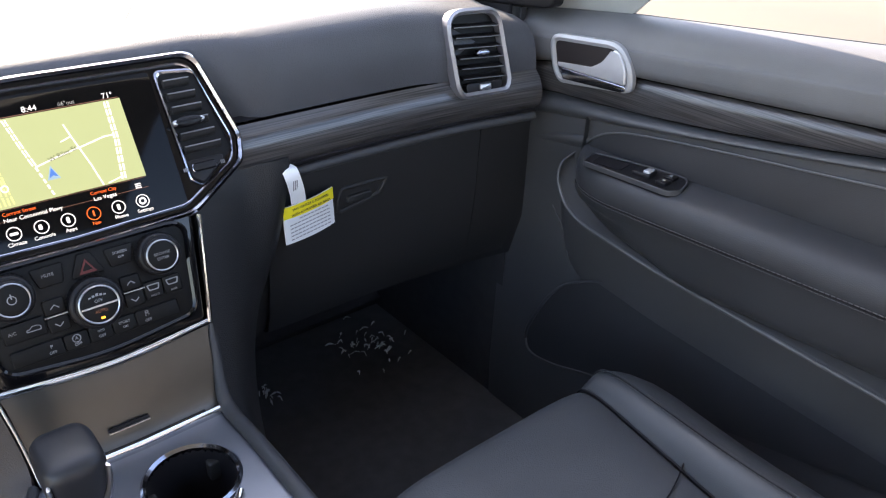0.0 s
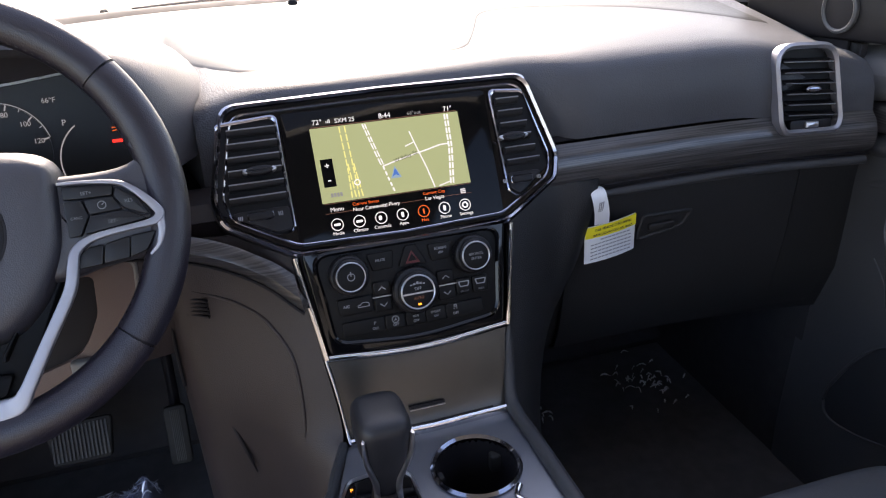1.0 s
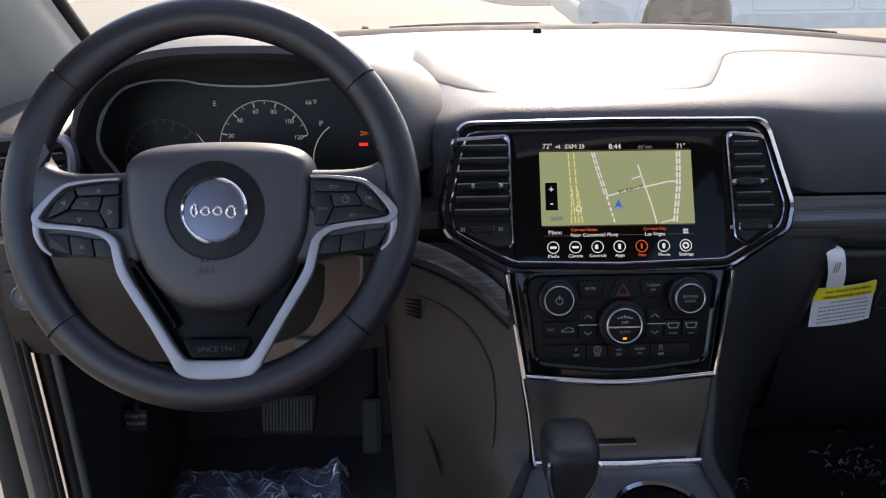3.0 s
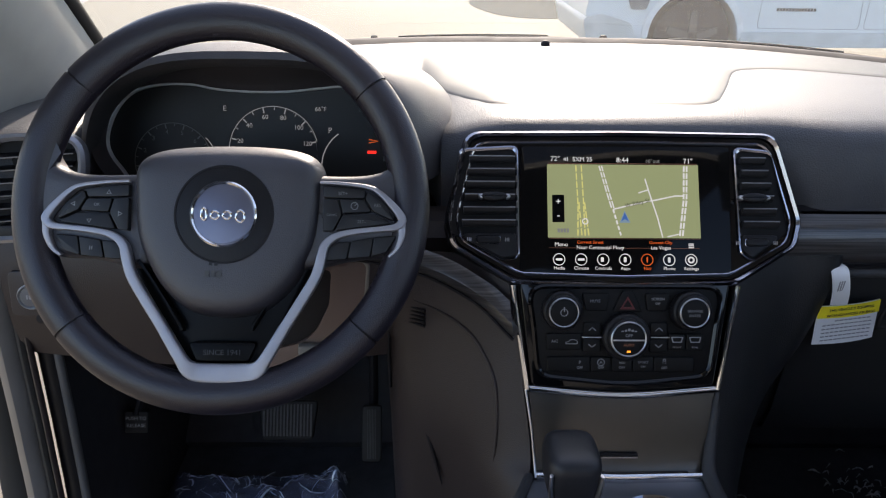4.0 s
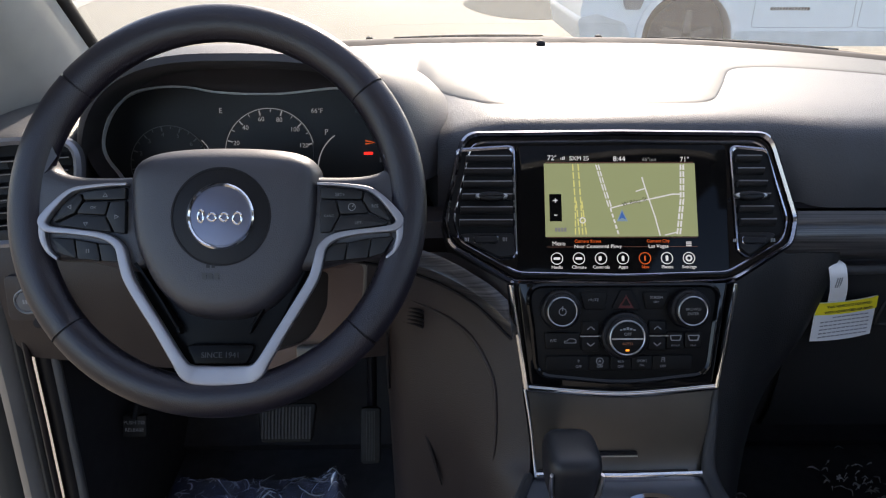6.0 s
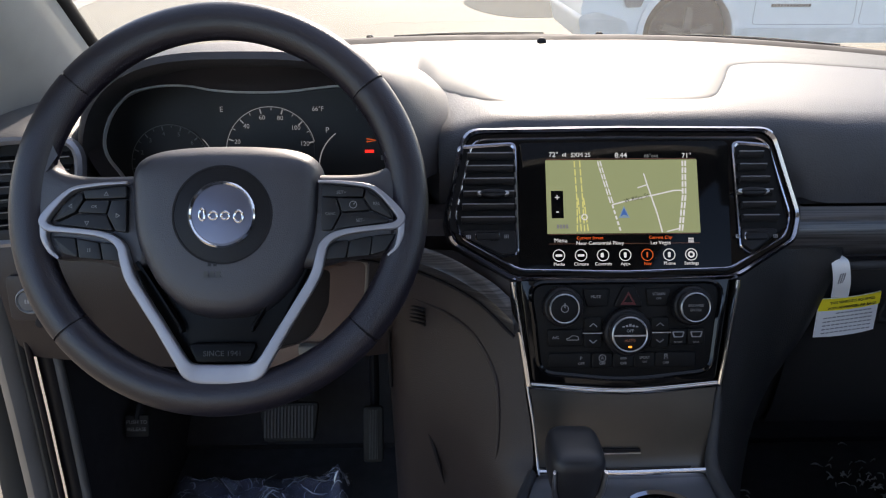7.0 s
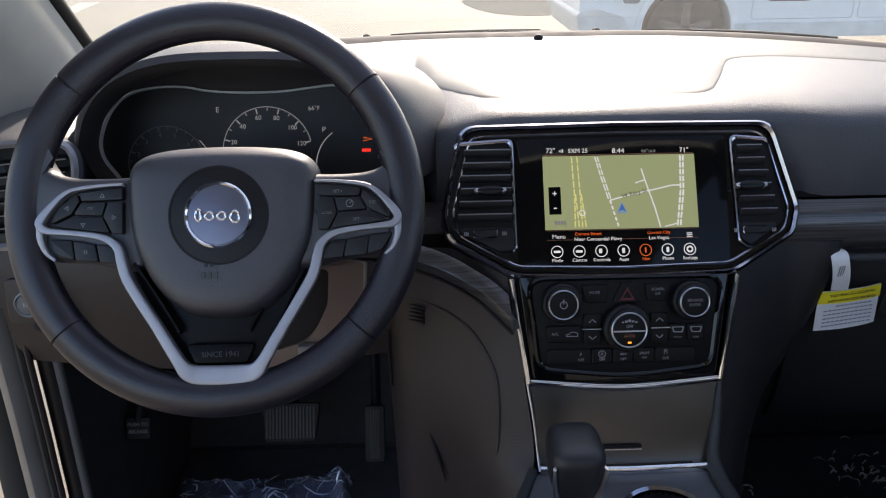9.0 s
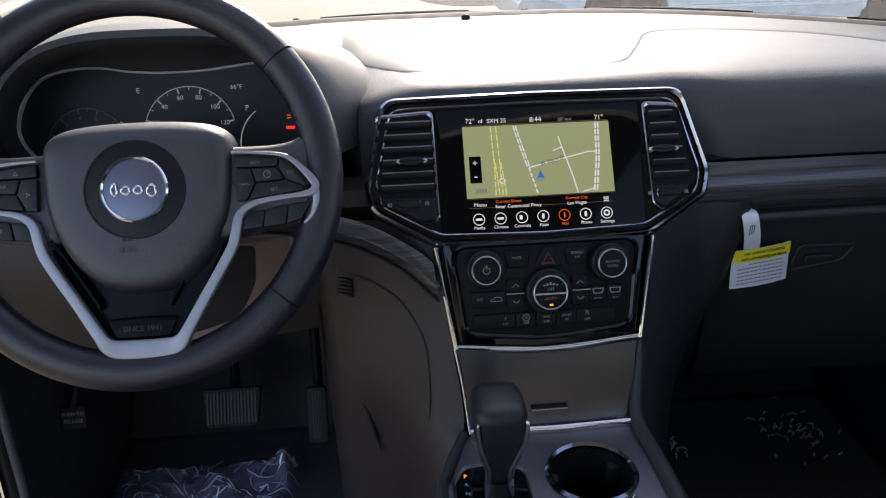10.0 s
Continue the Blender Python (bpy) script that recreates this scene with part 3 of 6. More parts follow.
def glove_box():
    """The door under the wood strip, with its latch."""
    cutline = [(0.05, 0.709), (0.048, 0.69), (0.05, 0.66), (0.053, 0.6), (0.06, 0.54), (0.068, 0.49), (0.082, 0.455), (0.11, 0.44)]
    g = part("glove_box_door", loft([[(x, y + dash_front(x) * 0.7, z) for y, z in cutline] for x in [0.238 + 0.345 * i / 16 for i in range(17)]], 0.003), GLOVE, dash, "black plastic glove box door, closed")
    part("glove_box_surround", loft([[(x, y + 0.003 + dash_front(x) * 0.7, z) for y, z in cutline] for x in [0.12, 0.15, 0.185, 0.21, 0.2345]], 0.003), GLOVE, dash)
    part("glove_box_surround", loft([[(x, y + 0.003 + dash_front(x) * 0.7, z) for y, z in cutline] for x in [0.5865, 0.61, 0.64, 0.67]], 0.003), GLOVE, dash)
    m = basis((0.375, 0.0475, 0.64), -2, 0)
    pocket = rpoly([(-0.04, -0.022), (0.035, -0.008), (0.055, 0.018), (-0.03, 0.02)], 0.012)
    part("latch_pocket", ring(pocket, inset(pocket, 0.006), 0.0, 0.0025, m, bev=0.0012), GLOVE, g)
    part("latch", plate(box_outline(0.0, 0.0, 0.04, 0.011, 0.005), 0.001, 0.006, m, 0.002), GLOVE, g)
    return g


glove_box()

# driver side: knee panel, column cover
rows = []
for i in range(25):
    x = -0.72 + 0.47 * i / 24
    s = math.sin(math.pi * (x + 0.72) / 0.47)
    rows.append([(x, 0.09, 0.772), (x, 0.05, 0.762), (x, 0.034, 0.735), (x, 0.03, 0.68), (x, 0.035, 0.63), (x, 0.05, 0.585 - 0.02 * s), (x, 0.09, 0.565 - 0.02 * s), (x, 0.2, 0.56)])
part("knee_panel", loft(rows, 0.01), WARMBOUNCE, dash, "smooth grey knee panel below the wheel, tinted by painted warm bounce light")
top = smooth([(-0.36, 0.03, 0.77), (-0.22, 0.0, 0.748), (-0.155, -0.014, 0.718), (-0.128, -0.028, 0.70)], 6)
low = smooth([(-0.36, 0.03, 0.735), (-0.24, 0.005, 0.722), (-0.17, -0.012, 0.694), (-0.124, -0.045, 0.662)], 6)
rows = [[a.lerp(c, t) + Vector((0, -0.012 * math.sin(math.pi * t) - 0.004, 0)) for t in (0, 0.25, 0.5, 0.75, 1)] for a, c in zip(top, low)]
part("driver_filler", loft([[(x, 0.08, 0.77), (x, 0.05, 0.762), (x, 0.04, 0.745), (x, 0.046, 0.72)] for x in (-0.4, -0.3, -0.22, -0.17)], 0.006), WARMBOUNCE, dash)
part("driver_wood_strip", loft(rows, 0.01), WOOD, dash, "dark grey open-grain wood strip")
part("driver_wood_gap", sweep([p + Vector((0, -0.006, -0.001)) for p in low], 0.0018), MATTE, dash)
part("driver_underside", loft([[(x, 0.2, 0.56), (x, 0.45, 0.5), (x, 0.66, 0.48)] for x in (-0.72, -0.2)], 0.01), MATTE, dash)

# ---- centre stack ----
S = basis((0, 0, 0.76), 31)
stack = thing("centre_stack", (0, 0.0, 0.51), "gloss black centre stack with chrome frame, touch screen and controls", "centre stack")


def stack_outline(grow=0.0, n=6):
    half = [(0.0, 0.122 + grow), (0.174 + grow * 0.8, 0.12 + grow), (0.197 + grow, 0.022), (0.19 + grow, -0.006 - grow * 0.4), (0.122 + grow * 0.5, -0.047 - grow), (0.0, -0.05 - grow)]
    full = [Vector(p) for p in half] + [Vector((-p[0], p[1])) for p in reversed(half[1:-1])]
    return rpoly(full, [0.3, 0.022, 0.03, 0.02, 0.035, 0.3, 0.035, 0.02, 0.03, 0.022], n)


part("back_shell", plate(stack_outline(0.004), -0.05, -0.004, S), MATTE, stack)
part("face", plate(stack_outline(-0.004), -0.02, 0.0, S), GLOSS, stack, "gloss black fascia")
part("chrome_frame", ring(stack_outline(0.003), stack_outline(-0.0025), -0.012, 0.005, S, bev=0.003), DARKCHROME, stack, "chrome frame round screen and vents")
part("inner_frame_line", ring(stack_outline(-0.008), stack_outline(-0.0105), -0.004, 0.003, S, bev=0.001), DARKCHROME, stack)


def stack_vent(side):
    s = side
    if s < 0:
        outer = [(-0.184, 0.103), (-0.118, 0.107), (-0.117, -0.022), (-0.135, -0.024), (-0.197, 0.008)]
    else:
        outer = [(0.168, 0.103), (0.126, 0.107), (0.128, -0.014), (0.140, -0.024), (0.184, 0.01)]
    v = part("air_vent", plate(rpoly(outer, 0.008), 0.0005, 0.0015, S), DIALFACE, stack, "black louvred air vent with chrome edge")
    inner = [((p[0] - outer[1][0]) * 0.93 + outer[1][0] + (-0.003 if s < 0 else 0.003), p[1] * 0.96) for p in outer]
    part("vent_rim", ring(rpoly(outer, 0.008), rpoly(inner, 0.008), 0.0, 0.004, S, bev=0.001), DARKCHROME, v)
    a, b = (-0.118, -0.173) if s < 0 else (0.128, 0.16)
    for i in range(6):
        y = 0.09 - i * 0.0145
        lean = -0.0016 * i if s < 0 else 0.0024 * i
        x0, x1 = sorted((a + (-0.004 if s < 0 else 0.004), b + lean))
        pts = [S @ Vector((x0 + (x1 - x0) * t, y, 0.004)) for t in (0, 0.25, 0.5, 0.75, 1)]
        part("slat", sweep(pts, 0.0032, 0.0056, n=8, up=S.to_3x3() @ Vector((0, 0.5, 0.86))), SLAT, v)
        part("slat_highlight", sweep([p + (S.to_3x3() @ Vector((0, 0.0028, 0.0052))) for p in pts], 0.0007, n=6), SLATGLINT, v)
    cx = (a + b) / 2
    m = S @ Matrix.Translation((cx, 0.09 - 3 * 0.0145, 0.006))
    part("vent_knob", plate(circle_outline(0, 0, 0.016, 24, 0.0055), 0.0, 0.008, m, 0.003), SOFT, v)
    for k in (-1, 1):
        part("knob_tip", plate(circle_outline(k * 0.0135, 0, 0.0045, 16, 0.003), 0.0, 0.0075, m, 0.002), SATIN, v)
    tx, ty = (-0.152, -0.001) if s < 0 else (0.147, -0.003)
    panel = [(-0.19, 0.006), (-0.121, 0.006), (-0.12, -0.019), (-0.137, -0.021)] if s < 0 else [(0.178, 0.006), (0.131, 0.006), (0.131, -0.011), (0.141, -0.02)]
    part("thumbwheel_plate", plate(rpoly(panel, 0.005), 0.001, 0.004, S, 0.001), SOFT, v)
    tw = part("thumbwheel", plate(box_outline(tx, ty, 0.026, 0.008, 0.003), 0.003, 0.0072, S, 0.002), SOFT, v)
    part("thumbwheel_rim", ring(box_outline(tx, ty, 0.0275, 0.0095, 0.0035), box_outline(tx, ty, 0.025, 0.007, 0.0028), 0.003, 0.006, S, bev=0.0006), DARKCHROME, tw)
    for k in (-1, 1):
        bars("vent_symbol", tx + k * 0.021, ty, 3, 0.0011, 0.0007, 0.0042, S, GREYINK if k < 0 else DIMTXT, v, 0.0045)


# pale line along each slat, a highlight painted on its edge
SLATGLINT = material("slat_edge_highlight", (0.22, 0.22, 0.23), 0.35, metal=0.6)
stack_vent(-1)
stack_vent(1)



SCR_BROWN = material("lit_faint_line", (0.14, 0.07, 0.05), emit=0.25)


def touch_screen():
    scr = part("touch_screen", plate(rpoly([(-0.115, 0.106), (0.122, 0.107), (0.118, -0.041), (-0.117, -0.041)], 0.006), 0.0006, 0.0022, S, 0.0005), GLASSY, stack, "lit touch screen showing a green road map")

    def at(x, y):
        return Vector(((x - 0.5) * 0.1707, 0.097 - y * 0.131))

    def ribbon(name, pts, width, mat, w):
        return part(name, line([at(*p) for p in pts], width, w, S), mat, scr)

    part("map_area", plate(box_outline(0, 0.0437, 0.1707, 0.0835), 0.0022, 0.0026, S), SCR_MAP, scr, "pale green road map")
    part("status_line", plate(box_outline(0, 0.0866, 0.168, 0.0007), 0.0022, 0.0026, S), SCR_BROWN, scr)
    part("menu_line", plate(box_outline(0, -0.0095, 0.168, 0.0004), 0.0022, 0.0026, S), SCR_BROWN, scr)
    part("menu_line", plate(box_outline(0, 0.0010, 0.168, 0.0004), 0.0022, 0.0026, S), SCR_BROWN, scr)
    W1 = 0.0029

    def dashed(name, pts, width, mat, w, dash=0.0062, gap=0.0022):
        q = [at(*p) for p in pts]
        bm = bmesh.new()
        for a, c in zip(q, q[1:]):
            n = max(1, round((c - a).length / (dash + gap)))
            for i in range(n):
                f = dash / (dash + gap)
                line([a.lerp(c, i / n), a.lerp(c, (i + f) / n)], width, w, S, bm)
        return tagged(part(name, bm, mat, scr), kind="stuff")

    for a in ([(0.19, 0.095), (0.2, 0.45), (0.195, 0.72)], [(0.206, 0.42), (0.222, 0.72)], [(0.226, 0.095), (0.237, 0.45), (0.243, 0.72)], [(0.243, 0.42), (0.268, 0.72)]):
        dashed("highway", a, 0.0015, SCR_YELLOW, W1, 0.0072, 0.0016)
    for off in (-0.008, 0.008):
        dashed("road", [(0.352 + off, 0.1), (0.385 + off, 0.27), (0.43 + off, 0.48)], 0.0015, SCR_WHITE, W1, 0.0068, 0.0016)
    dashed("road", [(0.43, 0.48), (0.48, 0.72)], 0.002, SCR_WHITE, W1, 0.0042, 0.002)
    ribbon("road", [(0.43, 0.48), (0.55, 0.44), (0.72, 0.395), (0.84, 0.36), (0.9, 0.36)], 0.0015, SCR_WHITE, W1)
    ribbon("road", [(0.645, 0.21), (0.665, 0.31), (0.72, 0.55), (0.75, 0.72)], 0.0015, SCR_WHITE, W1)
    ribbon("road", [(0.6, 0.335), (0.66, 0.31)], 0.0013, SCR_WHITE, W1)
    ribbon("road", [(0.78, 0.715), (0.86, 0.69)], 0.0013, SCR_WHITE, W1)
    for off in (-0.0095, 0.0095):
        dashed("highway", [(0.915 + off, 0.1), (0.905 + off, 0.4), (0.87 + off, 0.72)], 0.002, SCR_WHITE, W1, 0.0066, 0.0016)
    street = at(0.59, 0.425)
    words("street_name", "W Riley St", 0.0066, S @ Matrix.Translation((street.x, street.y, 0)) @ Matrix.Rotation(radians(14), 4, "Z"), SCR_DARK, scr, 0.0032)
    a = at(0.505, 0.55)
    part("arrow_halo", plate([a + Vector(p) for p in ((0, 0.0078), (-0.0062, -0.0058), (0.0062, -0.0058))], 0.0025, 0.0029, S), SCR_PALEBLUE, scr)
    part("position_arrow", plate([a + Vector(p) for p in ((0, 0.0055), (-0.0042, -0.004), (0, -0.002), (0.0042, -0.004))], 0.0026, 0.0032, S), SCR_BLUE, scr)
    a = at(0.07, 0.475)
    zb = part("zoom_buttons", plate(box_outline(a.x, a.y, 0.0135, 0.031), 0.0026, 0.003, S), GLASSY, scr)
    words("plus_sign", "+", 0.011, S, SCR_WHITE, zb, 0.0032, x=a.x, y=a.y + 0.0075)
    words("minus_sign", "-", 0.013, S, SCR_WHITE, zb, 0.0032, x=a.x, y=a.y - 0.0075)
    a = at(0.245, 0.585)
    part("route_shield", ring(circle_outline(a.x, a.y, 0.0036, 16), circle_outline(a.x, a.y, 0.0024, 16), 0.0028, 0.0031, S), SCR_WHITE, scr)
    bars("scale_mark", at(0.1, 0.665).x, at(0.1, 0.665).y, 4, 0.0026, 0.0008, 0.0045, S, SCR_GREY, scr, 0.0028)
    for text, x, y, size, mat in (("72°", 0.055, 0.04, 0.0079, SCR_WHITE), ("SXM 25", 0.235, 0.045, 0.007, SCR_WHITE), ("8:44", 0.5, 0.05, 0.0082, SCR_WHITE),
                                  ("66°out", 0.7, 0.055, 0.0058, SCR_GREY), ("71°", 0.935, 0.055, 0.0079, SCR_WHITE),
                                  ("Menu", 0.085, 0.785, 0.0066, SCR_WHITE), ("Near Centennial Pkwy", 0.34, 0.81, 0.0058, SCR_WHITE), ("Current Street", 0.275, 0.765, 0.0049, SCR_ORANGE),
                                  ("Las Vegas", 0.735, 0.81, 0.0058, SCR_WHITE), ("Current City", 0.735, 0.765, 0.0049, SCR_ORANGE)):
        p = at(x, y)
        words("screen_text", text, size, S, mat, scr, 0.0026, x=p.x, y=p.y)
    for i in range(3):
        p = at(0.125, 0.045)
        part("signal_bar", plate(box_outline(p.x + (i - 1) * 0.0018, p.y + 0.0003 * i, 0.0009, 0.0022 + 0.001 * i), 0.0024, 0.0027, S), SCR_WHITE, scr)
    p = at(0.935, 0.79)
    for k in (-1, 0, 1):
        part("menu_bar", plate(box_outline(p.x, p.y + k * 0.002, 0.006, 0.0011), 0.0024, 0.0027, S), SCR_WHITE, scr)
    names = ("Media", "Climate", "Controls", "Apps", "Nav", "Phone", "Settings")
    for i, text in enumerate(names):
        p = at(0.07 + i * 0.1435, 0.912)
        mat = SCR_ORANGE if text == "Nav" else SCR_WHITE
        ic = part("menu_icon", ring(circle_outline(p.x, p.y, 0.0068, 28), circle_outline(p.x, p.y, 0.0059, 28), 0.0024, 0.0028, S), mat, scr)
        if text in ("Media", "Climate"):
            part("icon_mark", plate(box_outline(p.x, p.y, 0.0075, 0.0026, 0.001), 0.0024, 0.0028, S), mat, ic)
        elif text == "Settings":
            part("icon_mark", ring(circle_outline(p.x, p.y, 0.0038, 16), circle_outline(p.x, p.y, 0.002, 16), 0.0024, 0.0028, S), mat, ic)
        elif text == "Controls":
            part("icon_mark", plate(box_outline(p.x - 0.001, p.y, 0.0034, 0.005, 0.001), 0.0024, 0.0028, S), mat, ic)
        else:
            part("icon_mark", plate(box_outline(p.x, p.y, 0.003 if text != "Nav" else 0.0016, 0.006, 0.0012), 0.0024, 0.0028, S), mat, ic)
        words("icon_name", text, 0.0052, S, mat, ic, 0.0026, x=p.x, y=p.y - 0.0098)


touch_screen()

# lower control panel
L = basis((0, -0.024, 0.72), 18)
lower_pts = [(-0.12, 0.004), (0.12, 0.004), (0.104, -0.12), (0.0, -0.128), (-0.104, -0.12)]
part("lower_back", plate(rpoly(lower_pts, [0.01, 0.01, 0.008, 0.2, 0.008]), -0.05, -0.006, L), MATTE, stack)
part("control_panel", plate(rpoly([(-0.118, 0.002), (0.118, 0.002), (0.103, -0.118), (0.0, -0.126), (-0.103, -0.118)], [0.01, 0.01, 0.008, 0.2, 0.008]), -0.008, 0.0, L, 0.002), GLOSS, stack, "gloss black lower control panel")
edge = [(-0.1255, -0.004), (-0.1075, -0.121), (0.0, -0.129), (0.1075, -0.121), (0.1255, -0.004)]
for pts in (edge[:2], edge[3:]):
    q = [L @ Vector((p[0], p[1], 0.001)) for p in smooth([(a, b, 0) for a, b in pts], 8)]
    part("chrome_edge", sweep(q, 0.003, 0.005), CHROME, stack)
q = [L @ Vector((p.x, p.y, 0.001)) for p in smooth([(a, b, 0) for a, b in edge[1:4]], 10)]
part("chrome_edge", sweep(q, 0.0022, 0.004), CHROME, stack)
pod = rpoly([(-0.109, -0.004), (0.109, -0.004), (0.102, -0.05), (0.096, -0.106), (0.0, -0.116), (-0.096, -0.106), (-0.102, -0.05)], [0.022, 0.022, 0.05, 0.02, 0.3, 0.02, 0.05])
pod_in = inset(pod, 0.0035)
part("button_pod", plate(pod, -0.002, 0.003, L, 0.002), KEYCAP, stack)
part("button_pod_rim", ring(inset(pod, -0.002), pod_in, 0.0, 0.0065, L, bev=0.002), GLOSS, stack)


def button(outline, legend="", x=0.0, y=0.0, size=0.005, mat=None, h=0.006, name="button", second=""):
    b = part(name, plate(rpoly(outline, 0.003, 3), 0.001, h, L, 0.0012), KEYCAP, stack)
    if legend:
        words("legend", legend, size * 0.85, L, mat or DIMTXT, b, h + 0.0002, x=x, y=y)
    if second:
        words("legend", second, size * 0.7, L, mat or DIMTXT, b, h + 0.0002, x=x, y=y - size * 1.05)
    return b


def dial(x, y, r, name):
    d = part(name, plate(circle_outline(x, y, r, 48), 0.0, 0.0165, L, 0.003), SOFT, stack, "round black dial with chrome ring")
    for k in range(36):
        a = 2 * math.pi * k / 36
        part("grip_rib", plate(box_outline(0, 0, 0.0012, 0.0016), 0.002, 0.0135, L @ Matrix.Translation((x + (r - 0.0004) * math.cos(a), y + (r - 0.0004) * math.sin(a), 0)) @ Matrix.Rotation(a + math.pi / 2, 4, "Z")), SOFT, d)
    part("dial_body", plate(circle_outline(x, y, r * 0.84, 48), 0.015, 0.022, L, 0.003), SOFT, d)
    part("dial_ring", ring(circle_outline(x, y, r * 0.75, 48), circle_outline(x, y, r * 0.68, 48), 0.02, 0.0245, L, bev=0.0006), SATIN, d)
    part("dial_cap", plate(circle_outline(x, y, r * 0.68, 48), 0.02, 0.0235, L, 0.001), KEYCAP, d)
    return d


kl = dial(-0.071, -0.031, 0.0218, "volume_knob")
part("power_mark", ring(circle_outline(-0.071, -0.031, 0.0042, 20), circle_outline(-0.071, -0.031, 0.0034, 20), 0.0235, 0.024, L), LABELTXT, kl)
part("power_tick", plate(box_outline(-0.071, -0.0275, 0.001, 0.005), 0.0235, 0.0242, L), LABELTXT, kl)
kr = dial(0.071, -0.031, 0.0218, "tune_knob")
words("legend", "BROWSE", 0.0042, L, DIMTXT, kr, 0.0238, x=0.071, y=-0.029)
words("legend", "ENTER", 0.0042, L, DIMTXT, kr, 0.0238, x=0.071, y=-0.034)
kc = dial(0.0, -0.06, 0.0262, "fan_dial")
part("dial_bar", plate(box_outline(0, -0.061, 0.035, 0.0016), 0.0235, 0.0245, L), SATIN, kc)
words("legend", "AUTO", 0.0042, L, SCR_BROWN, kc, 0.0238, x=0, y=-0.0665)
part("auto_lamp", plate(box_outline(0, -0.0735, 0.004, 0.002), 0.0235, 0.024, L), AMBER, kc)
for i in range(5):
    part("fan_step", plate(box_outline((i - 2) * 0.0036, -0.0512 + 0.0008 * (2 - abs(i - 2)), 0.0026, 0.0014 + 0.0007 * (2 - abs(i - 2))), 0.0235, 0.024, L), LABELTXT, kc)
words("legend", "OFF", 0.0046, L, LABELTXT, kc, 0.0238, x=0, y=-0.056)

button([(-0.049, -0.012), (-0.018, -0.012), (-0.021, -0.032), (-0.044, -0.032)], "MUTE", -0.034, -0.021, 0.0052, LABELTXT)
hz = button([(-0.015, -0.033), (-0.004, -0.0095), (0.008, -0.0095), (0.019, -0.033)], name="hazard_button")
tri = [Vector((0.002 + p[0], -0.0235 + p[1])) for p in ((-0.0085, -0.0065), (0.0085, -0.0065), (0, 0.008))]
tin = [Vector((0.002 + p[0] * 0.6, -0.0235 + p[1] * 0.6)) for p in ((-0.0085, -0.0065), (0.0085, -0.0065), (0, 0.008))]
part("hazard_mark", ring(tri, tin, 0.006, 0.0066, L), material("red_print", (0.1, 0.01, 0.01), 0.5, vary=0), hz)
button([(0.021, -0.012), (0.05, -0.012), (0.045, -0.032), (0.024, -0.032)], "SCREEN", 0.0355, -0.0185, 0.0048, LABELTXT, second="OFF")
button([(-0.088, -0.057), (-0.048, -0.057), (-0.048, -0.076), (-0.086, -0.076)], "A/C", -0.078, -0.066, 0.0054, LABELTXT)
part("recirculate_mark", ring(rpoly([(-0.066, -0.0692), (-0.0525, -0.0692), (-0.0525, -0.0652), (-0.056, -0.0638), (-0.0605, -0.0638), (-0.063, -0.0662), (-0.066, -0.0665)], 0.001, 2), rpoly([(-0.0652, -0.0684), (-0.0533, -0.0684), (-0.0533, -0.0656), (-0.0562, -0.0645), (-0.0602, -0.0645), (-0.0626, -0.0669), (-0.0652, -0.0672)], 0.0006, 2), 0.006, 0.0064, L), LABELTXT, stack)
for x0 in (-0.0465, 0.0275):
    part("key_line", plate(box_outline(x0 + 0.0105, -0.0615, 0.0235, 0.0009), 0.003, 0.0062, L), SATIN, stack)
    for up in (1, -1):
        y0 = -0.0525 if up > 0 else -0.0705
        bt = button([(x0, y0 - 0.008), (x0 + 0.02, y0 - 0.008), (x0 + 0.02, y0 + 0.008), (x0, y0 + 0.008)], name="temperature_button")
        cx = x0 + 0.01
        part("arrow_mark", line([(cx - 0.004, y0 - 0.0015 * up), (cx, y0 + 0.002 * up), (cx + 0.004, y0 - 0.0015 * up)], 0.0011, 0.0064, L), LABELTXT, bt)
for cx, text in ((0.058, "FRONT"), (0.078, "REAR")):
    bt = button([(cx - 0.0095, -0.076), (cx + 0.0095, -0.076), (cx + 0.0095, -0.057), (cx - 0.0095, -0.057)], text, cx, -0.0725, 0.0034, name="defrost_button")
    part("defrost_mark", ring(rpoly([(cx - 0.005, -0.067), (cx + 0.005, -0.067), (cx + 0.007, -0.0605), (cx - 0.007, -0.0605)], 0.001, 2), rpoly([(cx - 0.004, -0.066), (cx + 0.004, -0.066), (cx + 0.0056, -0.0615), (cx - 0.0056, -0.0615)], 0.001, 2), 0.006, 0.0064, L), LABELTXT, bt)
row = (("P", "OFF"), ("A", "OFF"), ("eco", "OFF"), ("SPORT", "ON"), ("", "OFF"))
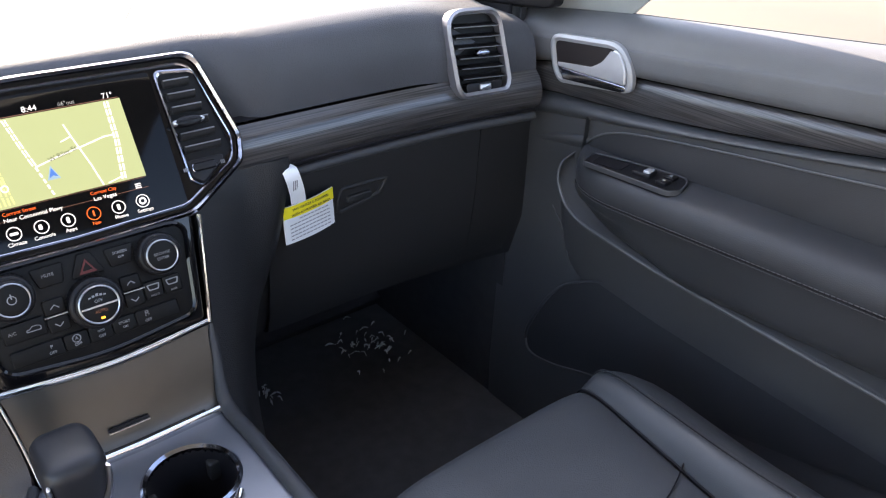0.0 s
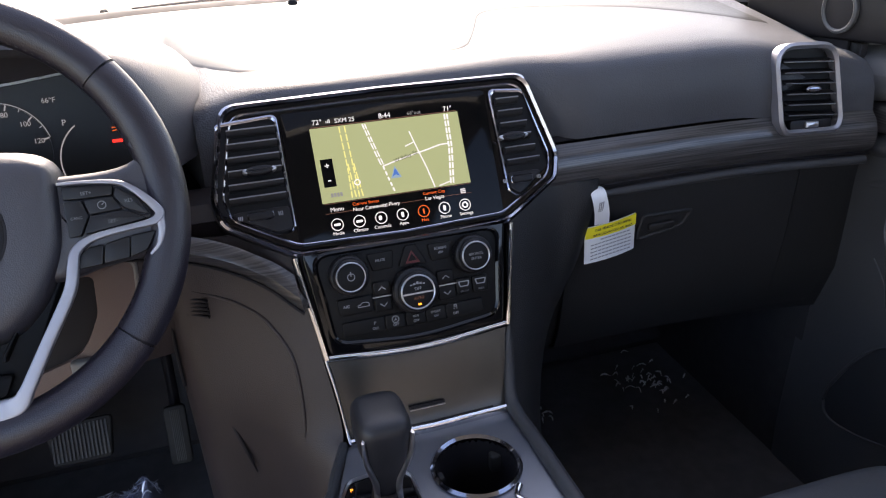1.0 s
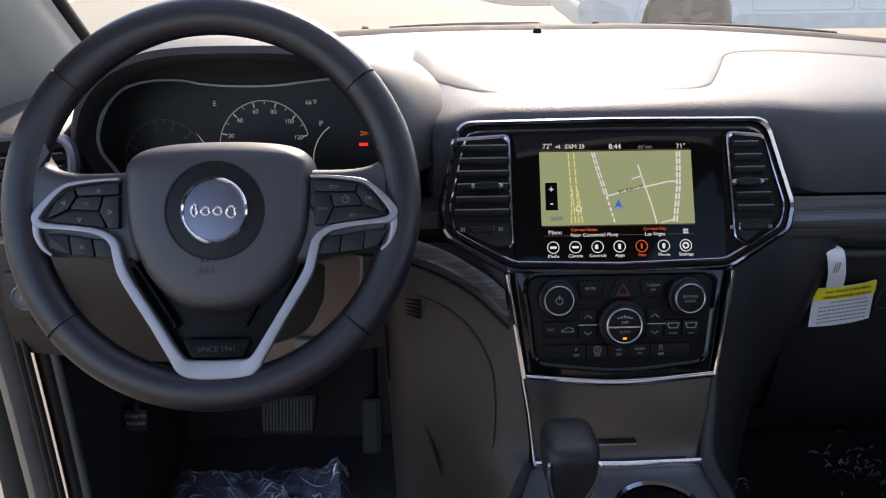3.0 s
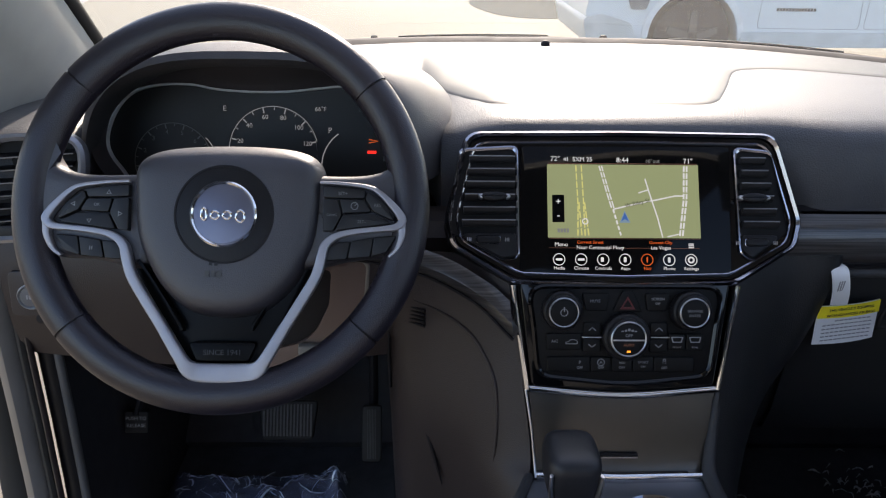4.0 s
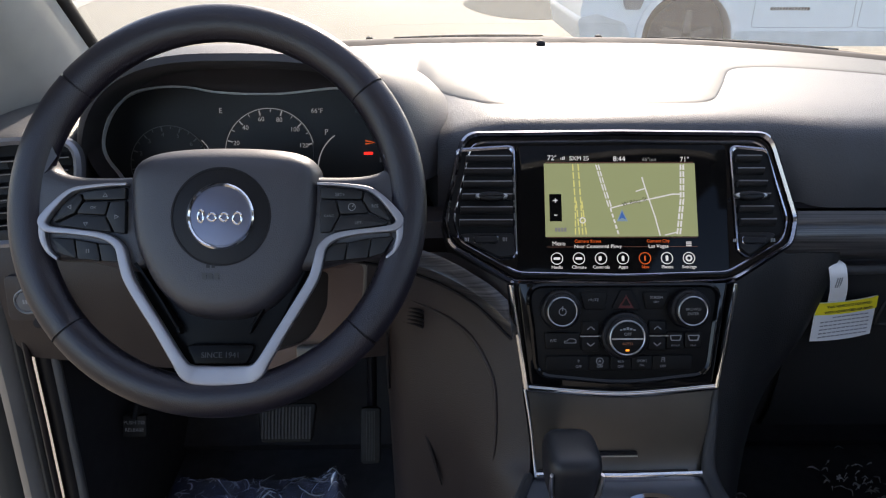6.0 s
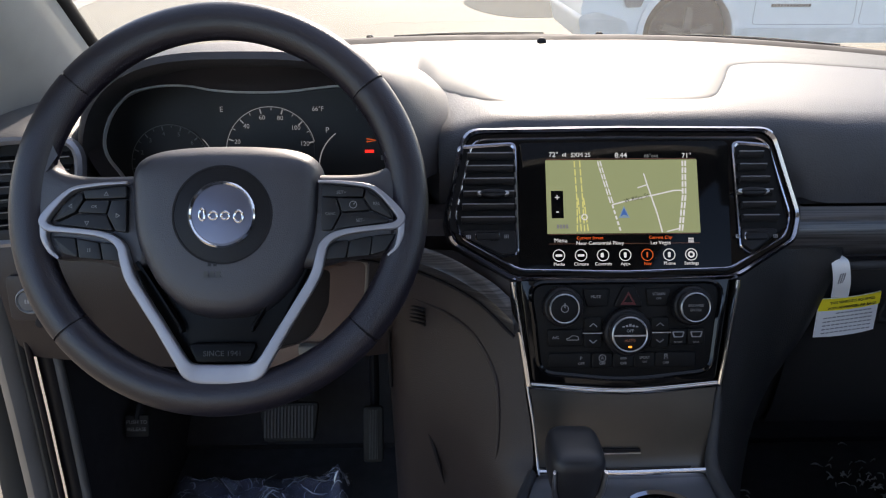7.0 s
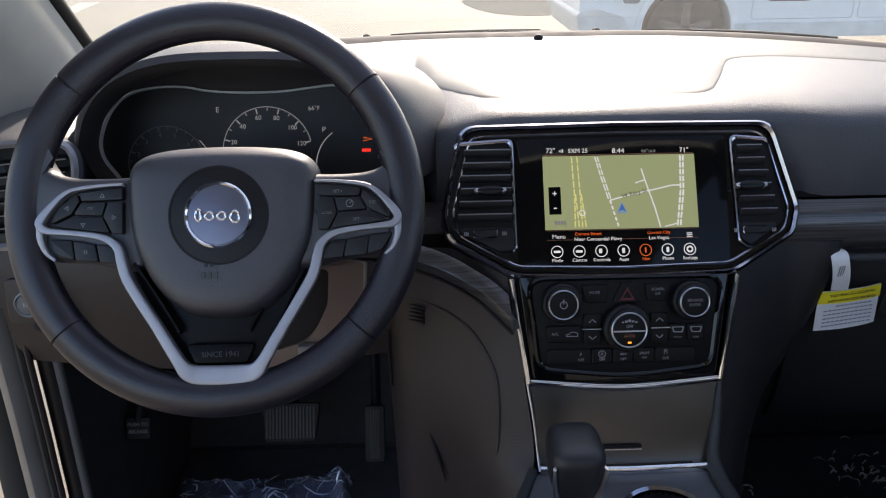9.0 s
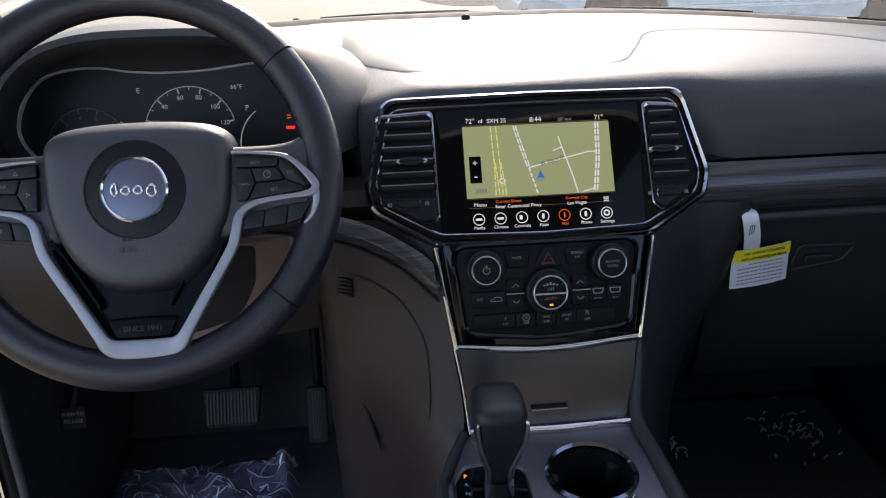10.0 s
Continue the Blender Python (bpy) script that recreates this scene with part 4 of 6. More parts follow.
for i, (a, b) in enumerate(row):
    cx = -0.0495 + i * 0.0235
    wd = 0.0116
    left, right = (-0.086 if i == 0 else cx - wd), (0.078 if i == 4 else cx + wd)
    bt = button([(left, -0.1005), (right, -0.1005), (right, -0.0835), (left, -0.0835)], a, cx, -0.0895, 0.0058 if len(a) < 4 else 0.0046, LABELTXT, second=b, name="row_button")
    if a == "A":
        part("stop_start_mark", ring(circle_outline(cx, -0.0895, 0.0042, 20), circle_outline(cx, -0.0895, 0.0034, 20), 0.006, 0.0064, L), LABELTXT, bt)
    if not a:
        part("stability_mark", ring(box_outline(cx, -0.0868, 0.0034, 0.003, 0.0008), box_outline(cx, -0.0868, 0.002, 0.0016, 0.0004), 0.006, 0.0064, L), LABELTXT, bt)
        for q in (-1, 1):
            part("stability_mark", line([(cx + q * 0.0012, -0.0888), (cx + q * 0.002, -0.0898), (cx + q * 0.001, -0.091)], 0.0006, 0.0063, L), LABELTXT, bt)

# metal apron below the controls, running down to the console
rows = []
for i in range(13):
    u = -1 + i / 6
    rows.append([(u * w, y + 0.004 * u * u, z) for w, y, z in ((0.107, -0.061, 0.602), (0.103, -0.066, 0.59), (0.1, -0.076, 0.565), (0.0975, -0.083, 0.543), (0.096, -0.0885, 0.529), (0.0952, -0.0935, 0.519), (0.0945, -0.0985, 0.5125), (0.094, -0.105, 0.509))])
part("metal_apron", loft(rows, 0.006), METALPANEL, stack, "satin grey metal apron")
part("tray_slot", plate(box_outline(-0.003, 0.0, 0.042, 0.0035, 0.0015), 0.0, 0.003, basis((0, -0.0875, 0.536), 18)), MATTE, stack)
part("tray_slot_lip", plate(box_outline(-0.003, -0.003, 0.042, 0.0014, 0.0006), 0.0, 0.004, basis((0, -0.0875, 0.536), 18)), SATIN, stack)

# flared side cheeks between the stack and the foot wells
for s in (-1, 1):
    a = [(s * 0.124, 0.0, 0.735), (s * 0.126, -0.018, 0.715), (s * 0.112, -0.058, 0.61), (s * 0.102, -0.088, 0.53), (s * 0.11, -0.115, 0.47), (s * 0.115, -0.15, 0.35)]
    b = [(s * 0.15, 0.01, 0.735), (s * 0.15, -0.008, 0.712), (s * 0.145, -0.04, 0.61), (s * 0.132, -0.07, 0.53), (s * 0.135, -0.1, 0.45), (s * 0.135, -0.15, 0.33)]
    c = [(s * 0.2, 0.02, 0.735), (s * 0.2, 0.012, 0.70), (s * 0.19, -0.005, 0.61), (s * 0.175, -0.02, 0.53), (s * 0.165, -0.03, 0.43), (s * 0.16, -0.05, 0.3)]
    d = [(s * 0.27, 0.03, 0.735), (s * 0.265, 0.03, 0.70), (s * 0.245, 0.045, 0.61), (s * 0.215, 0.07, 0.53), (s * 0.19, 0.1, 0.43), (s * 0.18, 0.15, 0.3)]
    e = [(s * 0.275, 0.2, 0.735), (s * 0.27, 0.2, 0.70), (s * 0.25, 0.22, 0.61), (s * 0.22, 0.25, 0.53), (s * 0.2, 0.3, 0.43), (s * 0.19, 0.35, 0.3)]
    if s < 0:      # the driver's side runs straight down to the floor
        c = [(-0.2, 0.02, 0.735), (-0.2, 0.012, 0.70), (-0.195, -0.005, 0.61), (-0.187, -0.02, 0.53), (-0.183, -0.02, 0.43), (-0.18, -0.02, 0.13)]
        d = [(-0.27, 0.03, 0.735), (-0.268, 0.032, 0.70), (-0.266, 0.045, 0.61), (-0.265, 0.052, 0.53), (-0.262, 0.055, 0.43), (-0.255, 0.06, 0.13)]
        e = [(-0.275, 0.2, 0.735), (-0.272, 0.2, 0.70), (-0.27, 0.22, 0.61), (-0.268, 0.25, 0.53), (-0.266, 0.3, 0.43), (-0.26, 0.45, 0.13)]
        b[-1], a[-1] = (-0.135, -0.15, 0.13), (-0.115, -0.17, 0.13)
    cols = [smooth(q, 5) for q in (a, b, c, d, e)]
    rows = [smooth([col[i] for col in cols], 5) for i in range(len(cols[0]))]
    # left cheek carries the painted warm bounce, the right one stays dark
    part("side_cheek", loft(rows, 0.006), WARMBOUNCE if s < 0 else GLOVE, dash, "smooth flared side panel of the centre stack")
ridge = smooth([(-0.2365, 0.0131, 0.6776), (-0.21, 0.0089, 0.6675), (-0.1848, -0.0035, 0.657), (-0.1636, -0.0197, 0.6423), (-0.1437, -0.0412, 0.6086), (-0.139, -0.0535, 0.572), (-0.1403, -0.0654, 0.5232), (-0.1484, -0.0745, 0.4572)], 5)
part("cheek_ridge", sweep(ridge, [0.0004 + 0.0022 * math.sin(math.pi * i / (len(ridge) - 1)) ** 0.7 for i in range(len(ridge))], n=12), WARMBOUNCE, dash)
gap = thing("panel_gap", (-0.22, 0.0, 0.5), "curved panel gap in the flared side of the stack", "panel gap")
part("gap_line", sweep(smooth([(-0.236, 0.022, 0.535), (-0.222, 0.008, 0.505), (-0.208, -0.006, 0.46), (-0.2, -0.012, 0.43)], 6), [0.0006 + 0.0022 * math.sin(math.pi * i / 18) for i in range(19)]), MATTE, gap)
part("gap_line", sweep([(-0.2665, 0.038, 0.64), (-0.2668, 0.042, 0.58), (-0.2665, 0.049, 0.535)], 0.002), MATTE, gap)
grille = thing("side_air_grille", (-0.235, 0.02, 0.655), "small black louvred grille beside the centre stack", "grille")
for k in range(5):
    part("louvre", sweep([(-0.245, 0.018, 0.668 - k * 0.005), (-0.232, 0.012, 0.667 - k * 0.005), (-0.222, 0.006, 0.666 - k * 0.005)], 0.002, 0.0017), MATTE, grille)

# ---- centre console ----
console = thing("centre_console", (0, -0.4, FLOOR), "centre console with satin metal top plate and cup holder", "console")
CZ = 0.51
cup = (0.024, -0.178)
bm = bmesh.new()
outer = rpoly([(-0.1, -0.1), (0.094, -0.1), (0.094, -0.55), (-0.13, -0.55), (-0.13, -0.19)], [0.006, 0.006, 0.01, 0.01, 0.06], 8)
outer = [a.lerp(c, k / 10) for a, c in zip(outer, outer[1:] + outer[:1]) for k in range(10)]
hole = []
for p in outer:
    a = math.atan2(p.y - cup[1], p.x - cup[0])
    hole.append(Vector((cup[0] + 0.047 * math.cos(a), cup[1] + 0.047 * math.sin(a))))
part("top_plate", ring(outer, hole, CZ - 0.006, CZ, Matrix()), CONSOLEPLATE, console, "satin silver console plate", sharp=60)
part("console_base", loft([[(s * 0.108, y, z) for z in (CZ - 0.004, 0.3, FLOOR)] for s, y in ((-1.22, -0.55), (-1.22, -0.19), (-1.0, -0.1), (-1, 0.4))], 0.005), FACE, console)
part("console_base", loft([[(0.1, y, z) for z in (CZ - 0.004, 0.3, FLOOR)] for y in (-0.55, -0.1, 0.4)], 0.005), FACE, console)
rail = smooth([(0.1125, -0.052, 0.612), (0.1085, -0.062, 0.585), (0.1035, -0.077, 0.55), (0.0985, -0.094, 0.523), (0.0985, -0.12, CZ + 0.003), (0.1, -0.2, CZ + 0.004), (0.1, -0.55, CZ + 0.004)], 6)
part("edge_roll", sweep(rail, [0.0035 + 0.005 * min(1.0, i / 22) for i in range(len(rail))], n=12), ARMLEATHER, console)
rail = smooth([(-0.1085, -0.0615, 0.604), (-0.102, -0.0765, 0.566), (-0.098, -0.0885, 0.53), (-0.0965, -0.1, 0.513)], 6)
part("apron_lip", sweep(rail, 0.0016), SATIN, console)
rail = smooth([(-0.104, -0.098, CZ), (-0.128, -0.16, CZ), (-0.138, -0.22, CZ), (-0.138, -0.55, CZ)], 6)
part("edge_roll", sweep(rail, 0.006, 0.008), ARMLEATHER, console)
part("chrome_strip", sweep([(-0.096, -0.1, CZ + 0.003), (0.0, -0.103, CZ + 0.003), (0.092, -0.1, CZ + 0.003)], 0.0042, 0.0065), CHROME, console)
part("strip_groove", sweep([(-0.096, -0.0955, CZ + 0.005), (0.0, -0.0985, CZ + 0.005), (0.075, -0.096, CZ + 0.005)], 0.003, 0.004), GLOSS, console)


def cup_holder():
    ch = part("cup_ring", ring(circle_outline(*cup, 0.0495, 48), circle_outline(*cup, 0.0435, 48), CZ - 0.01, CZ + 0.006, Matrix(), bev=0.003), DARKCHROME, console, "chrome cup holder ring")
    rows = []
    for r, z in ((0.0436, CZ), (0.042, CZ - 0.03), (0.038, CZ - 0.075), (0.0, CZ - 0.077)):
        rows.append([(cup[0] + r * math.cos(2 * math.pi * i / 36), cup[1] + r * math.sin(2 * math.pi * i / 36), z) for i in range(36)])
    bm = loft(rows, closed=True)
    part("cup_well", bm, MATTE, ch)
    for k in range(3):
        a = radians(40 + 120 * k)
        x, y = cup[0] + 0.041 * math.cos(a), cup[1] + 0.041 * math.sin(a)
        part("cup_grip", block((x - 0.006, y - 0.006, CZ - 0.035), (x + 0.006, y + 0.006, CZ - 0.012), 0.003), RUBBER, ch)


cup_holder()
second = thing("cup_holder_bridge", (0.05, -0.235, CZ), "chrome bridge between the two cup holders", "cup holder")
part("bridge", sweep(smooth([(0.055, -0.222, CZ + 0.003), (0.047, -0.236, CZ + 0.003), (0.055, -0.25, CZ + 0.003)], 6), 0.004), CHROME, second)


def gear_shifter():
    g = thing("gear_shifter", (-0.08, -0.19, CZ), "black leather gear selector with grey side trim", "gear lever")
    m = Matrix.Translation((-0.079, -0.195, CZ)) @ Matrix.Rotation(radians(-3), 4, "X") @ Matrix.Diagonal((0.93, 0.95, 0.93, 1))
    rows = []
    for z, w, d, y0 in ((0.018, 0.0118, 0.015, 0.004), (0.04, 0.0135, 0.018, 0.002), (0.06, 0.0195, 0.025, 0.0), (0.082, 0.0262, 0.0315, -0.002), (0.1, 0.028, 0.035, -0.003), (0.112, 0.0283, 0.036, -0.004), (0.1195, 0.0272, 0.035, -0.005), (0.1245, 0.0243, 0.0315, -0.005), (0.1272, 0.019, 0.025, -0.005), (0.1287, 0.011, 0.015, -0.005), (0.129, 0.003, 0.004, -0.005)):
        row = []
        for i in range(32):
            a = 2 * math.pi * i / 32
            c, s = math.cos(a), math.sin(a)
            c, s = math.copysign(abs(c) ** 0.5, c), math.copysign(abs(s) ** 0.5, s)
            row.append(m @ Vector((w * c, y0 + d * s, z)))
        rows.append(row)
    bm = loft(rows, closed=True)
    bm.verts.ensure_lookup_table()
    bm.faces.new(bm.verts[-32:])
    part("knob", bm, SHIFT, g, "", 80)
    rows = []
    for z, w, d in ((-0.002, 0.0165, 0.02), (0.012, 0.0145, 0.017), (0.022, 0.0125, 0.0155)):
        rows.append([m @ Vector((w * math.copysign(abs(math.cos(a)) ** 0.6, math.cos(a)), d * math.copysign(abs(math.sin(a)) ** 0.6, math.sin(a)), z)) for a in [2 * math.pi * i / 24 for i in range(24)]])
    part("stalk", loft(rows, closed=True), SOFT, g)
    for s in (-1, 1):
        pts = smooth([m @ Vector((s * w, d, z)) for w, d, z in ((0.0125, -0.011, 0.004), (0.0125, -0.0135, 0.036), (0.0178, -0.0216, 0.06), (0.0234, -0.0296, 0.083), (0.0249, -0.0338, 0.1), (0.0252, -0.0352, 0.112))], 4)
        part("side_trim", sweep(pts, [0.0036 - 0.0001 * i for i in range(len(pts))], 0.0036), SATIN, g)
    base = rpoly([(-0.125, -0.3), (-0.045, -0.3), (-0.045, -0.165), (-0.07, -0.15), (-0.112, -0.155), (-0.125, -0.18)], 0.014)
    base_in = [Vector((-0.085, -0.22)) + (p - Vector((-0.085, -0.22))) * 0.93 for p in base]
    part("gate_plate", plate(base, CZ, CZ + 0.003, Matrix(), 0.001), GLOSS, g)
    part("gate_rim", ring(base, base_in, CZ, CZ + 0.006, Matrix(), bev=0.002), SATIN, g)
    for i, ch in enumerate("PRND"):
        words("gate_letter", ch, 0.007, Matrix.Translation((-0.1105, -0.171 - 0.0135 * i, CZ + 0.003)), AMBER if i == 0 else SCR_BLUE, g, 0.0006)


gear_shifter()

# ---- instrument cluster under its hood ----
cluster = thing("instrument_cluster", (-0.42, 0.15, 0.8), "dark instrument cluster with lit dials under a curved hood", "instrument cluster")
HX = -0.42


def arch_point(a, rx, rz, y, z0, left):
    c, s = math.cos(a), math.sin(a)
    k = min(1.0, max(0.0, (y - 0.06) / 0.2))
    c = math.copysign(abs(c) ** (0.64 + 0.3 * k), c)
    s = math.copysign(abs(s) ** (0.8 + 0.25 * k), s)
    return Vector((HX + rx * c * (left if c < 0 else 1.0), y, z0 + rz * s))


hood = []
for row, (rx, rz, y, z0) in enumerate(((0.198, 0.122, 0.15, 0.803), (0.19, 0.126, 0.1, 0.804), (0.187, 0.133, 0.055, 0.806), (0.188, 0.14, 0.044, 0.808), (0.194, 0.147, 0.05, 0.808),
                      (0.212, 0.152, 0.085, 0.806), (0.238, 0.147, 0.15, 0.804), (0.262, 0.126, 0.25, 0.802), (0.274, 0.106, 0.34, 0.8), (0.282, 0.09, 0.43, 0.8), (0.288, 0.077, 0.5, 0.8), (0.29, 0.06, 0.56, 0.8))):
    hood.append([arch_point(math.pi * i / 40, rx, rz, y, z0, max(0.965, 1.03 - 0.02 * row)) for i in range(41)])
part("hood", loft(hood, 0.004), HOODSKIN, cluster, "grained dark hood over the dials")
C = basis((HX - 0.0, 0.14, 0.83), 14)
lens = [Vector((p.x, p.y)) for p in smooth([(-0.15, -0.072, 0), (-0.166, -0.055, 0), (-0.178, -0.036, 0), (-0.191, -0.018, 0), (-0.1955, 0.0, 0), (-0.1906, 0.0213, 0), (-0.1776, 0.0447, 0), (-0.1581, 0.0611, 0), (-0.1247, 0.0694, 0), (-0.0877, 0.0697, 0), (-0.058, 0.0645, 0), (-0.0185, 0.0618, 0),
                                                (0.0277, 0.0622, 0), (0.0651, 0.066, 0), (0.0983, 0.0683, 0), (0.1307, 0.0597, 0), (0.155, 0.036, 0), (0.165, 0.0, 0), (0.16, -0.04, 0), (0.145, -0.072, 0)], 4, True)]
part("dial_face", plate(lens, -0.02, -0.004, C), CLUSTERFACE, cluster, "dark dial face")
part("dial_surround", plate([p * 1.12 for p in lens], -0.03, -0.021, C), MATTE, cluster)
brow = []
upper = [p for p in lens if p.y > -0.05]
for i in range(8):
    k = i / 7
    brow.append([C @ Vector((p.x * (1 + (0.03 if p.x > 0 else -0.05) * k), p.y * (1 + (0.45 if p.y > 0 else 0.1) * k), 0.001 + 0.07 * k ** 1.4)) for p in upper])
part("dial_brow", loft(brow), material("brow_plastic", (0.06, 0.05, 0.053), 0.5, grain=0.2), cluster, "smooth dark funnel round the dials")
part("chrome_rim", ring(inset(lens, -0.0008), inset(lens, 0.0017), -0.004, 0.007, C, bev=0.0012), DIALRIM, cluster, "thin chrome rim round the dials")


def gauge(cx, cy, r, a0, a1, count, labels, name, sz, label_r=0.78, mat=None):
    mat = mat or DIALGREY
    g = part(name, plate(circle_outline(cx, cy, r * 0.97, 48), -0.0045, -0.003, C), CLUSTERFACE, cluster)
    pts = [(cx + r * math.cos(radians(a0 + (a1 - a0) * i / 40)), cy + r * math.sin(radians(a0 + (a1 - a0) * i / 40))) for i in range(41)]
    part("dial_arc", line(pts, 0.0009, -0.0015, C), mat, g)
    for i in range(count + 1):
        a = radians(a0 + (a1 - a0) * i / count)
        long = 0.87 if i % 2 == 0 else 0.92
        part("tick", line([(cx + r * 0.98 * math.cos(a), cy + r * 0.98 * math.sin(a)), (cx + r * long * math.cos(a), cy + r * long * math.sin(a))], 0.0016 if i % 2 == 0 else 0.001, -0.0016, C), mat, g)
    for i, text in enumerate(labels):
        if text:
            a = radians(a0 + (a1 - a0) * i / (len(labels) - 1))
            words("dial_number", text, sz, C, mat, g, -0.0014, x=cx + r * label_r * math.cos(a), y=cy + r * label_r * math.sin(a))


GREYRUBDIM = material("unlit_dial_print", (0.12, 0.12, 0.12), 0.6, vary=0)
gauge(0.009, -0.011, 0.055, 193, 13, 12, ("0", "20", "40", "60", "80", "100", "120"), "speedometer", 0.0078)
gauge(-0.115, -0.025, 0.048, 215, 15, 14, ("0", "1", "2", "3", "4", "5", "6", "7"), "tachometer", 0.0075, mat=GREYRUBDIM)
part("side_gauge_arc", line([(0.068 + 0.05 - 0.05 * math.cos(radians(a)), -0.03 + 0.05 * math.sin(radians(a))) for a in range(-20, 56, 5)], 0.0014, -0.0015, C), DIALGREY, cluster)
part("fuel_gauge_arc", line([(-0.11 + 0.05 * math.cos(radians(a)), -0.03 + 0.05 * math.sin(radians(a))) for a in range(0, 50, 5)], 0.0012, -0.0015, C), DIALGREY, cluster)
words("temperature_letter", "H", 0.008, C, GREYRUBDIM, cluster, -0.0014, x=0.118, y=0.041)
words("gear_letter", "P", 0.0095, C, DIALGREY, cluster, -0.0014, x=0.079, y=0.015)
words("fuel_letter", "E", 0.009, C, DIALGREY, cluster, -0.0014, x=-0.05, y=0.041)
words("outside_temperature", "66°F", 0.0078, C, DIALGREY, cluster, -0.0014, x=0.068, y=0.041)
part("amber_warning", line([(0.127, 0.0045), (0.14, 0.0025), (0.127, 0.0005)], 0.0015, -0.0012, C), SCR_ORANGE, cluster)
part("seat_belt_warning", line([(0.125, -0.011), (0.136, -0.011)], 0.0035, -0.0012, C), REDLAMP, cluster)
bars("odometer", 0.15, -0.019, 3, 0.003, 0.001, 0.006, C, DIMTXT, cluster, -0.0014)

# ---- steering wheel ----
WC = Vector((-0.413, -0.105, 0.8365))
W = basis(WC, 27)
wheel = thing("steering_wheel", WC, "black leather steering wheel with satin silver spokes", "steering wheel")
WN = W.to_3x3() @ Vector((0, 0, 1))


def rim_path(a0, a1, r=0.178, n=40):
    return [W @ Vector((r * math.cos(radians(a0 + (a1 - a0) * i / n)), r * math.sin(radians(a0 + (a1 - a0) * i / n)), 0)) for i in range(n + 1)]


cuts = [38.5, 139.5, 220, 319, 398.5]
for a0, a1 in zip(cuts, cuts[1:]):
    part("rim_section", sweep(rim_path(a0 + 0.28, a1 - 0.28), 0.0185, 0.015, n=18, up=WN), RIMLEATHER, wheel)
part("rim_core", sweep(rim_path(0, 360, n=90)[:-1], 0.0172, 0.0137, closed=True, n=12, up=WN), MATTE, wheel)
stitch = bmesh.new()
for i in range(150):
    a = radians(i * 2.4)
    p = [W @ Vector((0.1612 * math.cos(a + d), 0.1612 * math.sin(a + d), 0.006)) for d in (-0.008, 0.008)]
    sweep(p, 0.0006, n=4, bm=stitch)
part("rim_stitching", stitch, DARKTHREAD, wheel)


def wp(x, y):
    """Wheel plane metres, a little smaller for what stands nearer than the rim."""
    return (x * 0.00052, y * 0.00052)


def spoke(s):
    o = [(0.173, 0.073), (0.168, 0.06), (0.1625, 0.047), (0.156, 0.0375), (0.146, 0.0315), (0.13, 0.0285), (0.11, 0.0278), (0.085, 0.0284), (0.066, 0.0295), (0.066, -0.02), (0.066, -0.056), (0.085, -0.06), (0.112, -0.053), (0.14, -0.05), (0.16, -0.048), (0.174, -0.03), (0.18, 0.0), (0.178, 0.04)]
    return [Vector((0.003 + s * p.x, p.y)) for p in smooth([(x, y, 0) for x, y in o], 2, True)]


for s in (1, -1):
    part("spoke", plate(spoke(s), -0.018, 0.009, W, 0.0095), HUBSKIN, wheel)
low = [Vector(wp(x, y)) for x, y in ((-190, -60), (190, -60), (75, -300), (-75, -300))]
part("lower_spoke", plate(rpoly(low, 0.01), -0.016, -0.002, W, 0.004), BLACKGAP, wheel)


